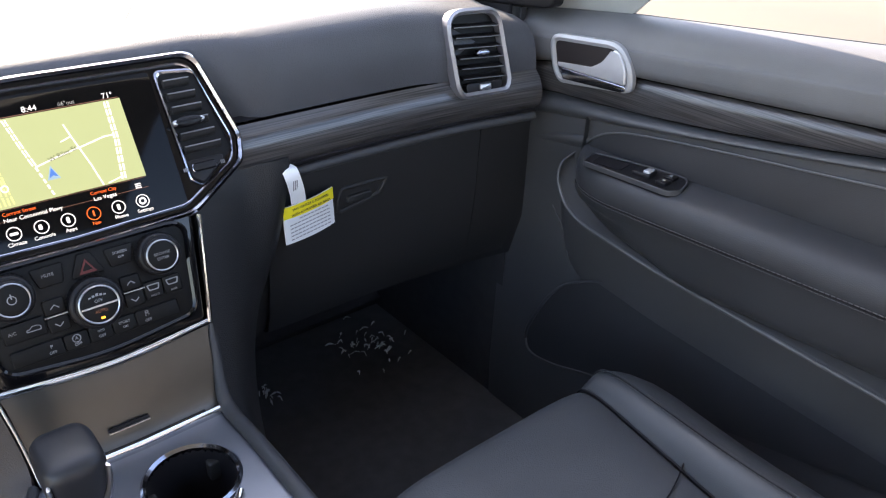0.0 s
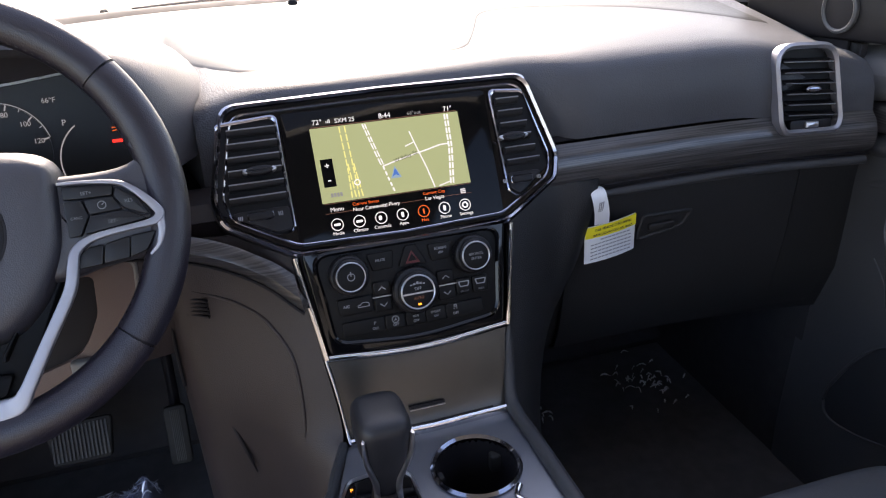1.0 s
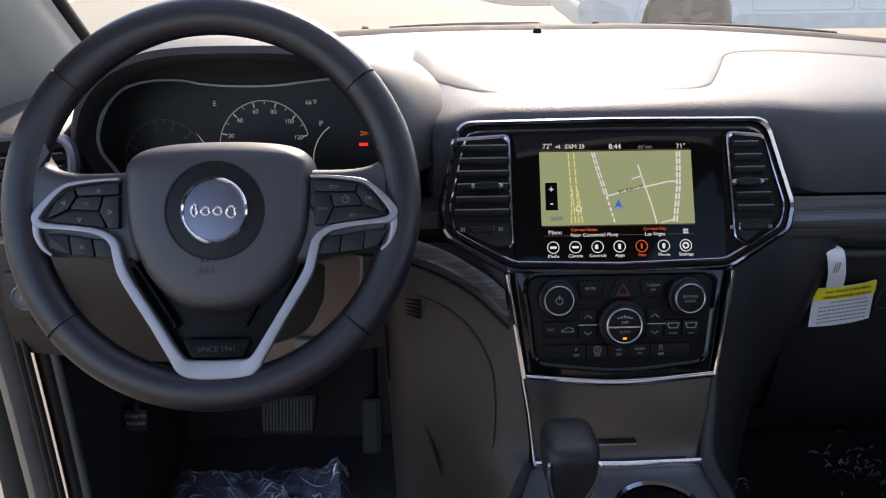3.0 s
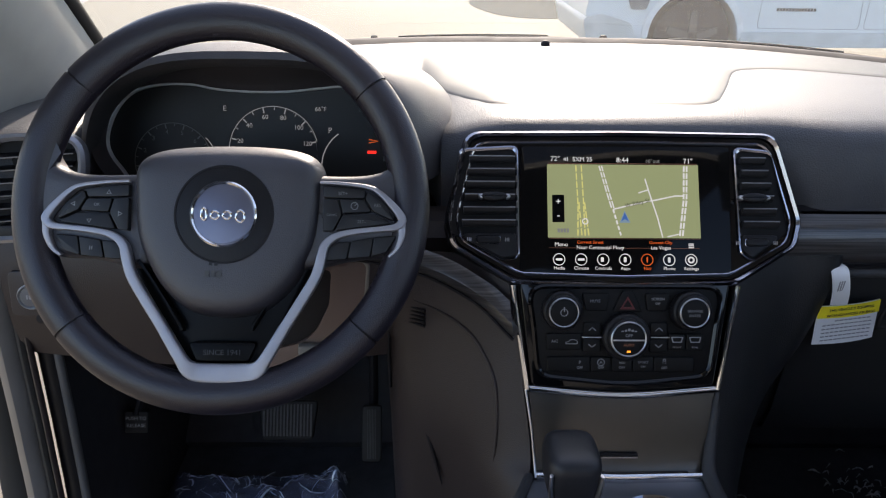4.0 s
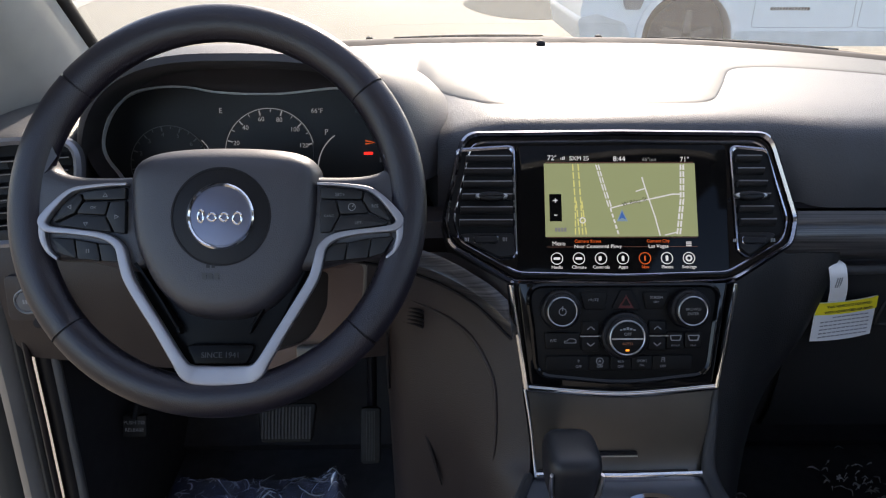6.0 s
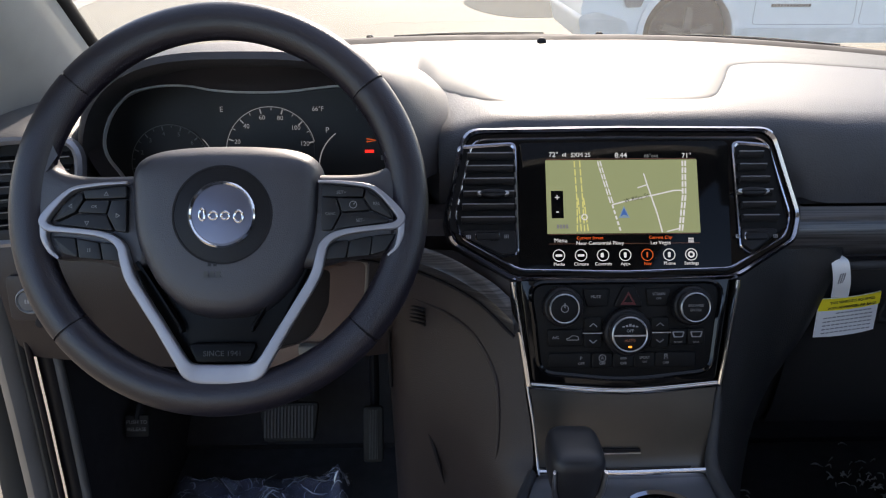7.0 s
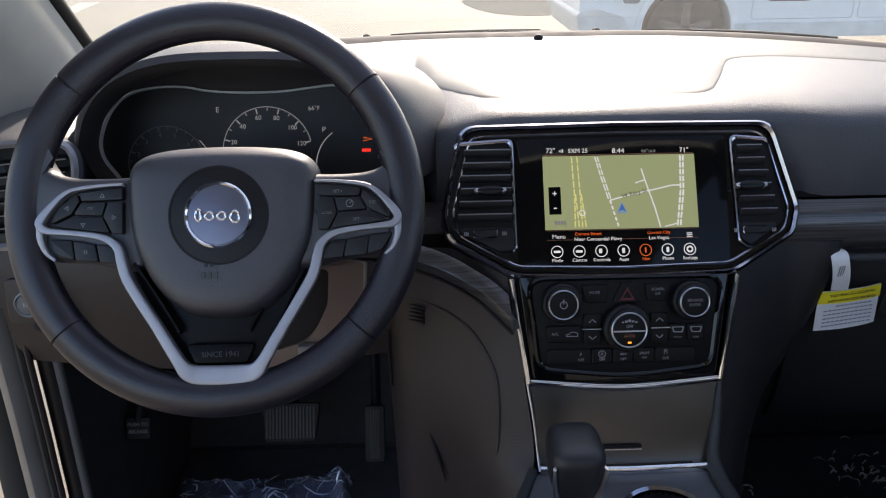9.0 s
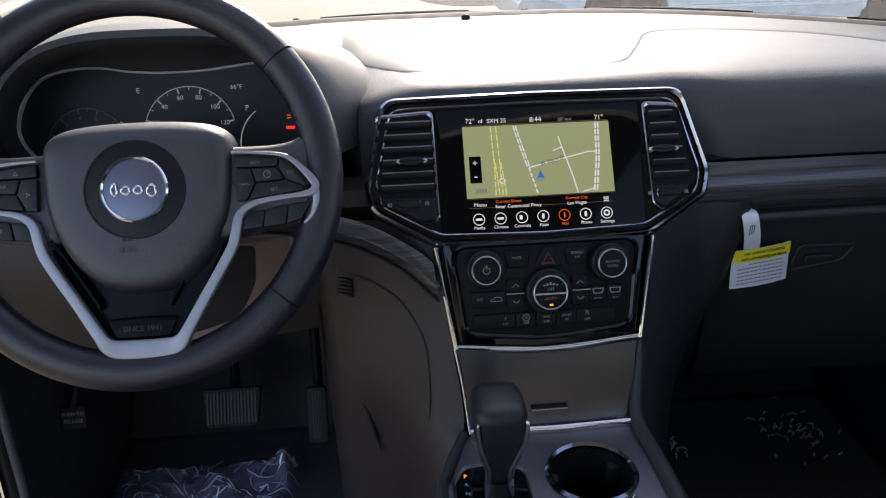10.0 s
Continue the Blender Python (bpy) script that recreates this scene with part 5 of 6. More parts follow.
def hub():
    half = [(0.0, 0.0603), (0.04, 0.0582), (0.07, 0.0515), (0.0855, 0.0385), (0.0885, 0.018), (0.0845, -0.03), (0.071, -0.063), (0.055, -0.085), (0.032, -0.102), (0.0, -0.107)]
    full = [(x, y, 0) for x, y in half] + [(-x, y, 0) for x, y in reversed(half[1:-1])]
    outline = [Vector((p.x + 0.008, p.y)) for p in smooth(full, 5, True)]
    c = Vector((0.008, -0.018))
    rows = []
    for f, w in ((0.99, -0.026), (1.0, -0.014), (0.995, -0.003), (0.98, 0.0055), (0.955, 0.0125), (0.92, 0.0178), (0.87, 0.021), (0.79, 0.0231), (0.66, 0.0243), (0.45, 0.0248), (0.2, 0.025), (0.02, 0.025)):
        flat = [c + (p - c) * f for p in outline]
        rows.append([W @ Vector((p.x, p.y, w - 0.034 * (1 - math.sqrt(1 - min(0.985, max(0.0, (p.y - 0.033) / 0.0275)) ** 2)))) for p in flat])     # the top edge rolls away
    h = part("hub_cover", loft(rows, closed=True), HUBSKIN, wheel, "domed grey-black airbag cover")
    B = W @ Matrix.Translation((0.0085, -0.0115, 0.0225))
    part("badge_recess", ring(circle_outline(0, 0, 0.0455, 48), circle_outline(0, 0, 0.0437, 48), -0.004, 0.003, B), MATTE, h)
    part("badge_dish", plate(circle_outline(0, 0, 0.0442, 48), -0.006, 0.0026, B, 0.001), SOFT, h)
    part("badge_ring", ring(circle_outline(0, 0, 0.0305, 48), circle_outline(0, 0, 0.0275, 48), 0.002, 0.0065, B, bev=0.0015), CHROME, h, "polished round badge ring")
    part("badge_plate", plate(circle_outline(0, 0, 0.0277, 48), 0.002, 0.0045, B, 0.001), material("blue_grey_badge", (0.17, 0.18, 0.24), 0.35, metal=0.6), h, "blue-grey badge plate")
    for x, wd, hh, yy in ((-0.0175, 0.0055, 0.013, 0.0), (-0.0075, 0.008, 0.009, -0.001), (0.0035, 0.008, 0.009, -0.001), (0.0155, 0.0085, 0.0125, -0.002)):
        part("badge_mark", ring(circle_outline(x, yy, wd / 2 + 0.0006, 24, hh / 2), circle_outline(x, yy, wd / 2 - 0.0014, 24, hh / 2 - 0.002), 0.004, 0.0062, B, bev=0.0006), CHROME, h)
    bars("airbag_mark", 0, -0.066, 3, 0.004, 0.0016, 0.006, W, material("moulded_grey", (0.05, 0.05, 0.05), 0.5), h, 0.0252)
    bars("airbag_mark", 0, -0.057, 2, 0.003, 0.002, 0.003, W, KEYBLUE, h, 0.0254)


hub()


def spoke_trim():
    """One satin piece: round both thumb pads and down to the foot of the V."""
    half = [(0.0878, 0.0195, 1.3), (0.1088, 0.0185, 1.5), (0.1333, 0.0152, 1.9), (0.1438, 0.0095, 2.5), (0.1526, 0.001, 3.2), (0.1605, -0.0083, 3.8), (0.164, -0.0155, 4.0), (0.1585, -0.0215, 3.4), (0.1438, -0.0235, 2.6), (0.1263, -0.0253, 2.6), (0.1088, -0.0284, 3.0), (0.0983, -0.0332, 3.6), (0.092, -0.0405, 4.2), (0.0895, -0.05, 4.6), (0.0845, -0.0677, 4.8), (0.071, -0.091, 5.0), (0.0575, -0.1126, 5.0), (0.039, -0.1436, 5.6), (0.031, -0.1535, 8.0), (0.018, -0.157, 9.2)]
    guide, wide = [], []
    for s in (1, -1):
        side = [((0.007 - s * d, v, 0.014 if i < 14 else 0.014 - 0.0012 * (i - 13)), w) for i, (d, v, w) in enumerate(half)]
        for p, w in (side if s > 0 else side[::-1]):
            guide.append(p)
            wide.append(w)
    path = smooth(guide, 4)
    wid = []
    for i in range(len(path)):
        k = min(len(guide) - 2, i // 4)
        f = (i - 4 * k) / 4
        wid.append((wide[k] * (1 - f) + wide[k + 1] * f) * 0.001)
    part("spoke_trim", sweep([W @ p for p in path], wid, 0.005, n=20, up=WN, square=0.34), SILVER, wheel, "satin silver spoke trim", 32)
    for s in (1, -1):
        tail = smooth([(0.007 - s * 0.1635, -0.0185, 0.013), (0.007 - s * 0.1635, -0.03, 0.012), (0.007 - s * 0.159, -0.0417, 0.01), (0.007 - s * 0.152, -0.0485, 0.008)], 5)
        part("spoke_trim_tail", sweep([W @ p for p in tail], [0.004 - 0.00016 * i for i in range(len(tail))], 0.005, n=12, up=WN, square=0.5), SILVER, wheel)


spoke_trim()


def pad_key(name, pts, s, legend="", size=0.006, w=0.0165):
    """A key of the thumb pad; points run from the middle of the wheel outwards."""
    o = [Vector((0.008 + s * d, v)) for d, v in pts]
    c = sum(o, Vector((0, 0))) / len(o)
    o = [c + (p - c) * 0.985 for p in o]
    k = part(name, plate(rpoly(o, 0.0018, 3), 0.004, w, W, 0.001), KEYBLUE, wheel)
    if legend in "^<v>" and legend:
        a = {"^": 90, "<": 180, "v": 270, ">": 0}[legend]
        tri = [Vector((0.0027 * math.cos(radians(a + q)), 0.0027 * math.sin(radians(a + q)))) + c for q in (0, 120, 240)]
        part("arrow_mark", ring(tri, [c + (p - c) * 0.55 for p in tri], w, w + 0.0004, W), DIMTXT, k)
    elif legend:
        words("legend", legend, size * 0.75, W, DIMTXT, k, w + 0.0003, x=c.x, y=c.y)
    return k


for s in (1, -1):
    texts = {1: ("SET+", "RES", "SET-", "CANC", ""), -1: ("^", "<", "v", ">", "OK")}[s]
    pad_key("spoke_button", [(0.0893, 0.0172), (0.1296, 0.0132), (0.1278, 0.0048), (0.1033, 0.0051), (0.0893, 0.0057)], s, texts[0], 0.0056)
    pad_key("spoke_button", [(0.131, 0.0121), (0.1479, -0.0003), (0.1566, -0.017), (0.136, -0.0073), (0.1287, 0.0049)], s, texts[1], 0.0056)
    pad_key("spoke_button", [(0.1077, -0.0102), (0.1359, -0.0091), (0.1545, -0.0184), (0.1278, -0.0218), (0.1005, -0.0252)], s, texts[2], 0.0056)
    pad_key("spoke_button", [(0.0893, 0.0046), (0.1033, 0.0039), (0.1072, -0.0098), (0.0989, -0.0256), (0.0893, -0.0264)], s, texts[3], 0.0044)
    ok = pad_key("spoke_button", [(0.1045, 0.0041), (0.1275, 0.0037), (0.1348, -0.0077), (0.108, -0.0091)], s, texts[4], 0.005)
    if s > 0:
        c = Vector((0.008 + 0.1187, -0.0022))
        part("cruise_mark", ring(circle_outline(c.x, c.y, 0.0036, 20), circle_outline(c.x, c.y, 0.0029, 20), 0.0165, 0.0169, W), DIMTXT, ok)
        part("cruise_mark", line([(c.x, c.y), (c.x + 0.0024, c.y + 0.0024)], 0.0007, 0.0168, W), DIMTXT, ok)
    pad_key("audio_button", [(0.1369, -0.0306), (0.1584, -0.0289), (0.1479, -0.0452), (0.1339, -0.0493)], s, w=0.0135)
    call = pad_key("audio_button", [(0.1156, -0.0347), (0.1362, -0.0306), (0.1334, -0.0494), (0.1121, -0.0514)], s, w=0.0135)
    pad_key("audio_button", [(0.1033, -0.0355), (0.1147, -0.0347), (0.1114, -0.0516), (0.0914, -0.0531), (0.0946, -0.0408)], s, w=0.0135)
    if s < 0:
        bars("voice_mark", 0.008 - 0.124, -0.042, 2, 0.001, 0.001, 0.0036, W, DIMTXT, call, 0.0138)
plq = [Vector((0.003, -0.005)) + Vector(wp(x, y)) for x, y in ((-58, -238), (66, -238), (50, -272), (-42, -272))]
pl = part("lower_plaque", plate(rpoly(plq, 0.004), 0.0, 0.006, W, 0.001), BLACKGAP, wheel)
words("plaque_text", "SINCE 1941", 0.0072, W, material("moulded_letter", (0.022, 0.022, 0.024), 0.5, vary=0), pl, 0.0062, x=0.005, y=-0.1385)
for s in (1, -1):
    fin = [Vector((s * x * 0.00052, y * 0.00052)) for x, y in ((-92, -178), (-150, -90), (-118, -130), (-62, -215), (-60, -232))]
    part("lower_fin", plate(rpoly(fin, 0.003), -0.002, 0.01, W, 0.002), BLACKGAP, wheel)

# column cover and stalks
column = thing("steering_column", (-0.41, 0.0, 0.76), "dark steering column shroud with stalks behind the wheel", "steering column")
rows = []
for y, r, z in ((-0.07, 0.045, 0.81), (-0.06, 0.055, 0.805), (0.0, 0.062, 0.775), (0.07, 0.07, 0.745), (0.12, 0.075, 0.72)):
    rows.append([(-0.41 + r * 1.15 * math.cos(a), y, z + r * math.sin(a)) for a in [2 * math.pi * i / 28 for i in range(28)]])
part("shroud", loft(rows, closed=True), SOFT, column)
part("stalk", sweep([(-0.46, -0.02, 0.765), (-0.53, -0.055, 0.773), (-0.57, -0.065, 0.776)], [0.007, 0.008, 0.01]), SOFT, column)
part("stalk", sweep([(-0.36, -0.02, 0.76), (-0.3, -0.04, 0.762), (-0.27, -0.045, 0.764)], [0.006, 0.007, 0.008]), SOFT, column)
GREYLEVER = material("grey_lever", (0.16, 0.155, 0.15), 0.5)
surround = thing("column_surround", (-0.34, 0.03, 0.62), "warm grey curved surround below the steering column", "trim panel")
KP = basis((-0.41, 0.022, 0.66), 6)
so = rpoly([(-0.11, 0.06), (0.12, 0.06), (0.115, 0.0), (0.085, -0.06), (0.0, -0.085), (-0.09, -0.06)], [0.01, 0.01, 0.06, 0.07, 0.1, 0.07], 6)
si = [p * 0.74 + Vector((-0.01, 0.006)) for p in so]
part("surround_frame", ring(so, si, -0.01, 0.006, KP, bev=0.003), material("warm_grey_surround", (0.13, 0.085, 0.07), 0.5, grain=0.15), surround)
part("surround_line", ring([p * 1.035 for p in so], so, -0.008, 0.004, KP, bev=0.001), material("grey_seam", (0.2, 0.18, 0.16), 0.5), surround)
part("surround_floor", plate(si, -0.01, -0.004, KP), MATTE, surround)
part("tilt_lever", block((-0.372, 0.0, 0.607), (-0.315, 0.012, 0.622), 0.004), GREYLEVER, surround, "grey column lever")

# headlamp switch on the knee panel
hs = thing("headlamp_switch", (-0.68, 0.02, 0.66), "round headlamp switch with satin ring in its panel", "switch")
HM = basis((-0.681, 0.024, 0.676), 8)
part("switch_panel", plate(box_outline(0.004, 0.002, 0.06, 0.055, 0.008), -0.004, 0.003, HM, 0.001), WARMBOUNCE, hs)
part("switch_ring", ring(circle_outline(0, 0, 0.0155, 32), circle_outline(0, 0, 0.0125, 32), 0.0, 0.01, HM, bev=0.002), HANDLEGREY, hs)
part("switch_cap", plate(circle_outline(0, 0, 0.0125, 32), 0.0, 0.009, HM, 0.002), SEAMGREY, hs)
bars("switch_mark", 0.0, 0.0, 3, 0.002, 0.0012, 0.005, HM, LABELTXT, hs, 0.0092)
part("dimmer_wheel", plate(circle_outline(0.008, -0.028, 0.006, 20), 0.0, 0.006, HM, 0.001), MATTE, hs)
kp = thing("knee_panel_flap", (-0.6, 0.025, 0.66), "narrow fuse flap gap line in the knee panel", "flap")
part("flap_edge", sweep([(-0.648, 0.026, 0.7), (-0.645, 0.022, 0.68), (-0.632, 0.024, 0.645), (-0.626, 0.027, 0.638)], 0.0022), MATTE, kp)


def outer_vent(x, y, z, side, size=1.0):
    v = thing("side_air_vent", (x, y, z), "black louvred air vent in a satin silver surround", "air vent", group="side vents")
    m = basis((x, y, z), 14, -8 * side) @ Matrix.Diagonal((size, 1, 1, 1))
    k = side
    o = rpoly([(-0.062 * k, 0.058), (0.046 * k, 0.056), (0.06 * k, -0.045), (0.05 * k, -0.06), (-0.04 * k, -0.06), (-0.05 * k, -0.045)], [0.032, 0.032, 0.026, 0.016, 0.016, 0.026], 6)
    c = Vector((0.002 * k, 0.0))
    i1 = inset(o, 0.008)
    part("surround", ring(o, i1, -0.016, 0.005, m, bev=0.004), SILVER, v, "satin silver vent surround")
    part("core", plate(inset(o, 0.0065), -0.03, -0.012, m), DIALFACE, v)
    for j in range(6):
        yy = 0.036 - j * 0.0135
        x0, x1 = (-0.047 + 0.002 * j) * k, (0.037 + 0.0015 * j) * k
        p = [m @ Vector((x0 + (x1 - x0) * t, yy - 0.003 * t, -0.003)) for t in (0, 0.5, 1)]
        part("slat", sweep(p, 0.008, 0.0016, n=8, up=m.to_3x3() @ Vector((0, 0.94, 0.34))), SOFT, v)
        part("slat_highlight", sweep([q + (m.to_3x3() @ Vector((0, -0.002, 0.0075))) for q in p], 0.0008, n=6), SLATGLINT, v)
    part("vent_knob", plate(circle_outline(0.002 * k, -0.002, 0.013, 20, 0.005), -0.002, 0.009, m, 0.003), DARKCHROME, v)
    pl = part("thumbwheel_plate", plate(box_outline(0.004 * k, -0.047, 0.07, 0.013, 0.004), -0.012, 0.001, m, 0.001), SOFT, v)
    part("thumbwheel", plate(box_outline(0.004 * k, -0.047, 0.022, 0.008, 0.002), 0.0, 0.005, m, 0.002), SATIN, pl)
    return v


outer_vent(0.553, 0.012, 0.818, 1, 0.82)
outer_vent(-0.645, 0.0, 0.818, -1)

# ---- pedals and release lever ----
def pedal(name, label, x, y, z, w, h, count, lean=30, taper=0.0):
    p = thing(name, (x, y, z), label, "pedal")
    m = basis((x, y, z), lean)
    o = rpoly([(-w / 2 + taper, -h / 2), (w / 2 - taper, -h / 2), (w / 2, h / 2), (-w / 2, h / 2)], 0.008)
    part("pad", plate(o, -0.012, 0.002, m, 0.003), RUBBER, p)
    for i in range(count):
        xx = (i - (count - 1) / 2) * (w - 0.022) / (count - 1)
        part("rib", plate(box_outline(xx, 0, (w - 0.022) / count * 0.55, h - 0.012, 0.001, 2), 0.001, 0.005, m), GREYRUB, p)
    part("arm", sweep([m @ Vector((0, 0.0, -0.012)), m @ Vector((0, h * 0.6, -0.04)), Vector((x, y + 0.12, z + 0.25))], 0.009, 0.012), MATTE, p)


GREYRUB = material("worn_grey_rubber", (0.07, 0.07, 0.072), 0.65)
pedal("brake_pedal", "wide black rubber brake pedal with upright ribs", -0.468, 0.36, 0.262, 0.105, 0.068, 15, 30, 0.008)
pedal("accelerator_pedal", "tall narrow ribbed black accelerator pedal", -0.32, 0.36, 0.233, 0.036, 0.1, 6, 25)
pr = thing("parking_brake_pedal", (-0.664, 0.2, 0.372), "black parking brake pedal lettered push to release", "pedal")
PM = basis((-0.664, 0.2, 0.372), 20)
pp = part("pad", plate(box_outline(0, 0, 0.036, 0.034, 0.004), -0.01, 0.004, PM, 0.002), RUBBER, pr)
words("pad_text", "PUSH TO", 0.0078, PM, LABELTXT, pp, 0.0044, x=0, y=0.006)
words("pad_text", "RELEASE", 0.0078, PM, LABELTXT, pp, 0.0044, x=0, y=-0.005)
part("arm", sweep([(-0.664, 0.205, 0.38), (-0.655, 0.24, 0.43), (-0.65, 0.3, 0.5)], 0.007, 0.01), MATTE, pr)


# ---- crinkled clear film on the floor ----
def film(name, label, cx, cy, z0, sx, sy, h, seed, dens=34):
    noise.seed_set(seed)
    rows = []
    for i in range(dens + 1):
        row = []
        for j in range(dens + 1):
            u, v = i / dens * 2 - 1, j / dens * 2 - 1
            edge = max(0.0, 1 - max(abs(u), abs(v)) ** 3)
            p = Vector((u * 2.6, v * 2.6, seed))
            q = 1 - abs(noise.noise(p * 1.1 + Vector((0, 0, 3)))) * 2.2
            q += 0.45 * (1 - abs(noise.noise(p * 2.6)) * 2.4) + 0.2 * (1 - abs(noise.noise(p * 5.5)) * 2.4)
            k = noise.noise(p * 0.6)
            row.append((cx + sx * u * (1 + 0.12 * noise.noise(p * 0.8)), cy + sy * v * (1 + 0.16 * noise.noise(p * 0.7 + Vector((4, 0, 0)))), z0 + edge * h * max(0.03, 0.42 + 0.36 * q + 0.3 * k)))
        rows.append(row)
    noise.seed_set(1)
    ob = part(name, loft(rows), PLASTIC, None, sharp=9)
    return tagged(ob, label, "plastic film")


# near-white colour that stands for highlights on the clear film
GLINTWHITE = material("painted_film_glint", (0.86, 0.9, 1.0), 0.25, metal=0.3, vary=0.1, vary_scale=80)


def glints(name, label, cx, cy, z, sx, sy, count, seed):
    """Bent near-white folds, painted glints of a clear sheet that is itself hardly seen."""
    rnd = random.Random(seed)
    t = thing(name, (cx, cy, z), label, "plastic film")
    for i in range(count):
        x, y, a, ln = cx + rnd.gauss(0, sx), cy + rnd.gauss(0, sy), rnd.uniform(-0.4, 2.0), rnd.uniform(0.006, 0.022)
        pts = smooth([(x, y, z + 0.003), (x + ln * 0.5 * math.cos(a) + rnd.uniform(-0.003, 0.003), y + ln * 0.5 * math.sin(a), z + 0.008), (x + ln * math.cos(a), y + ln * math.sin(a), z + 0.003)], 4)
        part("fold", sweep(pts, [0.0004 + rnd.random() * 0.0019 * math.sin(math.pi * (k + 0.5) / len(pts)) for k in range(len(pts))], n=5), GLINTWHITE, t)


def crumpled_sheet(cx, cy, z0, sx, sy, h, seed):
    """A heap of clear film: a creased skin and near-white folds painted as its highlights."""
    rnd = random.Random(seed)
    t = thing("plastic_sheet", (cx, cy, z0), "crumpled clear plastic sheet lying in the driver's footwell", "plastic film")

    def top(u, v):
        p = Vector((u * 2.4, v * 2.4, seed))
        q = (1 - abs(noise.noise(p)) * 2.2) + 0.4 * (1 - abs(noise.noise(p * 2.3)) * 2.4) + 0.2 * (1 - abs(noise.noise(p * 4.6)) * 2.4)
        edge = max(0.0, 1 - max(abs(u), abs(v)) ** 4)
        ear = 1.1 * math.exp(-((u - 0.86) / 0.1) ** 2 - ((v - 0.5) / 0.3) ** 2)
        return Vector((cx + sx * u * (1 + 0.1 * noise.noise(p * 0.8)), cy + sy * v * (1 + 0.12 * noise.noise(p * 0.7 + Vector((4, 0, 0)))), z0 + h * (edge * max(0.05, 0.5 + 0.3 * q) + ear)))

    n = 46
    part("skin", loft([[top(i / n * 2 - 1, j / n * 2 - 1) for j in range(n + 1)] for i in range(n + 1)]), PLASTIC, t, sharp=8)
    for k in range(260):
        u, v, a, ln = rnd.uniform(-0.96, 0.96), rnd.uniform(-0.9, 0.96), rnd.gauss(1.6, 0.7), rnd.uniform(0.06, 0.34)
        m = 7
        pts = [top(u + ln * math.cos(a + 0.5 * math.sin(3 * q / m + k)) * q / m, v + ln * math.sin(a) * q / m) + Vector((0, 0, 0.0012)) for q in range(m)]
        r = rnd.random() ** 3 * 0.0017 + 0.0002
        part("fold", sweep(pts, [r * math.sin(math.pi * (q + 0.5) / m) for q in range(m)], n=5), GLINTWHITE, t)


crumpled_sheet(-0.525, 0.235, FLOOR + 0.004, 0.165, 0.13, 0.062, 11)
glints("plastic_scrap", "small crumpled scrap of clear plastic on black carpet", 0.336, 0.33, FLOOR, 0.010, 0.016, 14, 3)
glints("plastic_sheet", "loose clear plastic sheet on the passenger carpet", 0.575, 0.35, FLOOR, 0.036, 0.042, 46, 8)

# ---- air bag tag hanging from the glove box ----
tag = thing("warning_tag", (0.28, 0.01, 0.65), "white paper air bag tag with yellow heading, hanging from glove box", "tag")
TG = basis((0.289, 0.03, 0.642), -2.7, 6.9) @ Matrix.Rotation(radians(4.1), 4, "Z") @ Matrix.Diagonal((1.097, 0.914, 1, 1))
strap = [(0.254, 0.03, 0.7215), (0.257, 0.016, 0.7205), (0.259, 0.0105, 0.71), (0.265, 0.014, 0.69), (0.272, 0.025, 0.668)]
rows = [[(p[0] - 0.0095, p[1], p[2] - 0.001), (p[0] + 0.0095, p[1] - 0.003, p[2] + 0.001)] for p in smooth(strap, 5)]
st = part("strap", loft(rows, 0.0008), PAPER, tag)
bars("print_line", 0.0, 0.0, 3, 0.0016, 0.001, 0.016, basis((0.2615, 0.0098, 0.7), -18, 4) @ Matrix.Rotation(radians(8), 4, 'Z'), GREYINK, st, 0.0006)
rows = []
for i in range(9):
    u = -1 + i / 4
    rows.append([TG @ Vector((u * 0.036, y, 0.004 - 0.004 * u * u)) for y in (-0.03, -0.01, 0.012, 0.0295)])
cd = part("card", loft(rows, 0.0008), PAPER, tag)
rows = []
for i in range(9):
    u = -1 + i / 4
    rows.append([TG @ Vector((u * 0.036, y, 0.0056 - 0.004 * u * u)) for y in (0.0115, 0.0295)])
part("yellow_band", loft(rows, 0.0004), YELLOW, cd, "yellow heading band")
words("heading", "THIS VEHICLE IS EQUIPPED", 0.0052, TG, INK, cd, 0.0064, x=0.0, y=0.0245, wide=0.84)
words("heading", "WITH ADVANCED AIR BAGS", 0.0052, TG, INK, cd, 0.0064, x=0.0, y=0.0165, wide=0.84)
for k in range(6):
    bars("print_line", -0.002 if k else 0.004, 0.0075 - k * 0.0058, 11 if k else 8, 0.0042, 0.0011, 0.0017, TG, GREYINK, cd, 0.0054)

# ---- passenger door ----
INSERT = material("black_insert_leather", (0.028, 0.028, 0.031), 0.5, grain=0.2, grain_scale=800)
DX = 0.70
door = tagged(new("door_1"), "closed passenger door with wood strip, chrome handle and armrest", "car door", kind="structure")
PLACE[door] = Vector((0, 0, 0))


def rise(y):
    """Lines of the door climb a little to the rear."""
    return -0.085 * (y + 0.12) if y < -0.12 else 0.0


def sill_z(y):
    return 0.852 - 0.09 * y


def wood_top(y):
    return 0.787 - 0.078 * y - 0.14 * max(0.0, y)


def wood_low(y):
    k = max(y, -0.6)
    return 0.743 + 0.092 * (-0.036 - k) + 0.146 * (-0.036 - k) * (-0.308 - k) - 0.12 * max(0.0, y)


def roll_low(y):
    return 0.706 - 0.155 * y


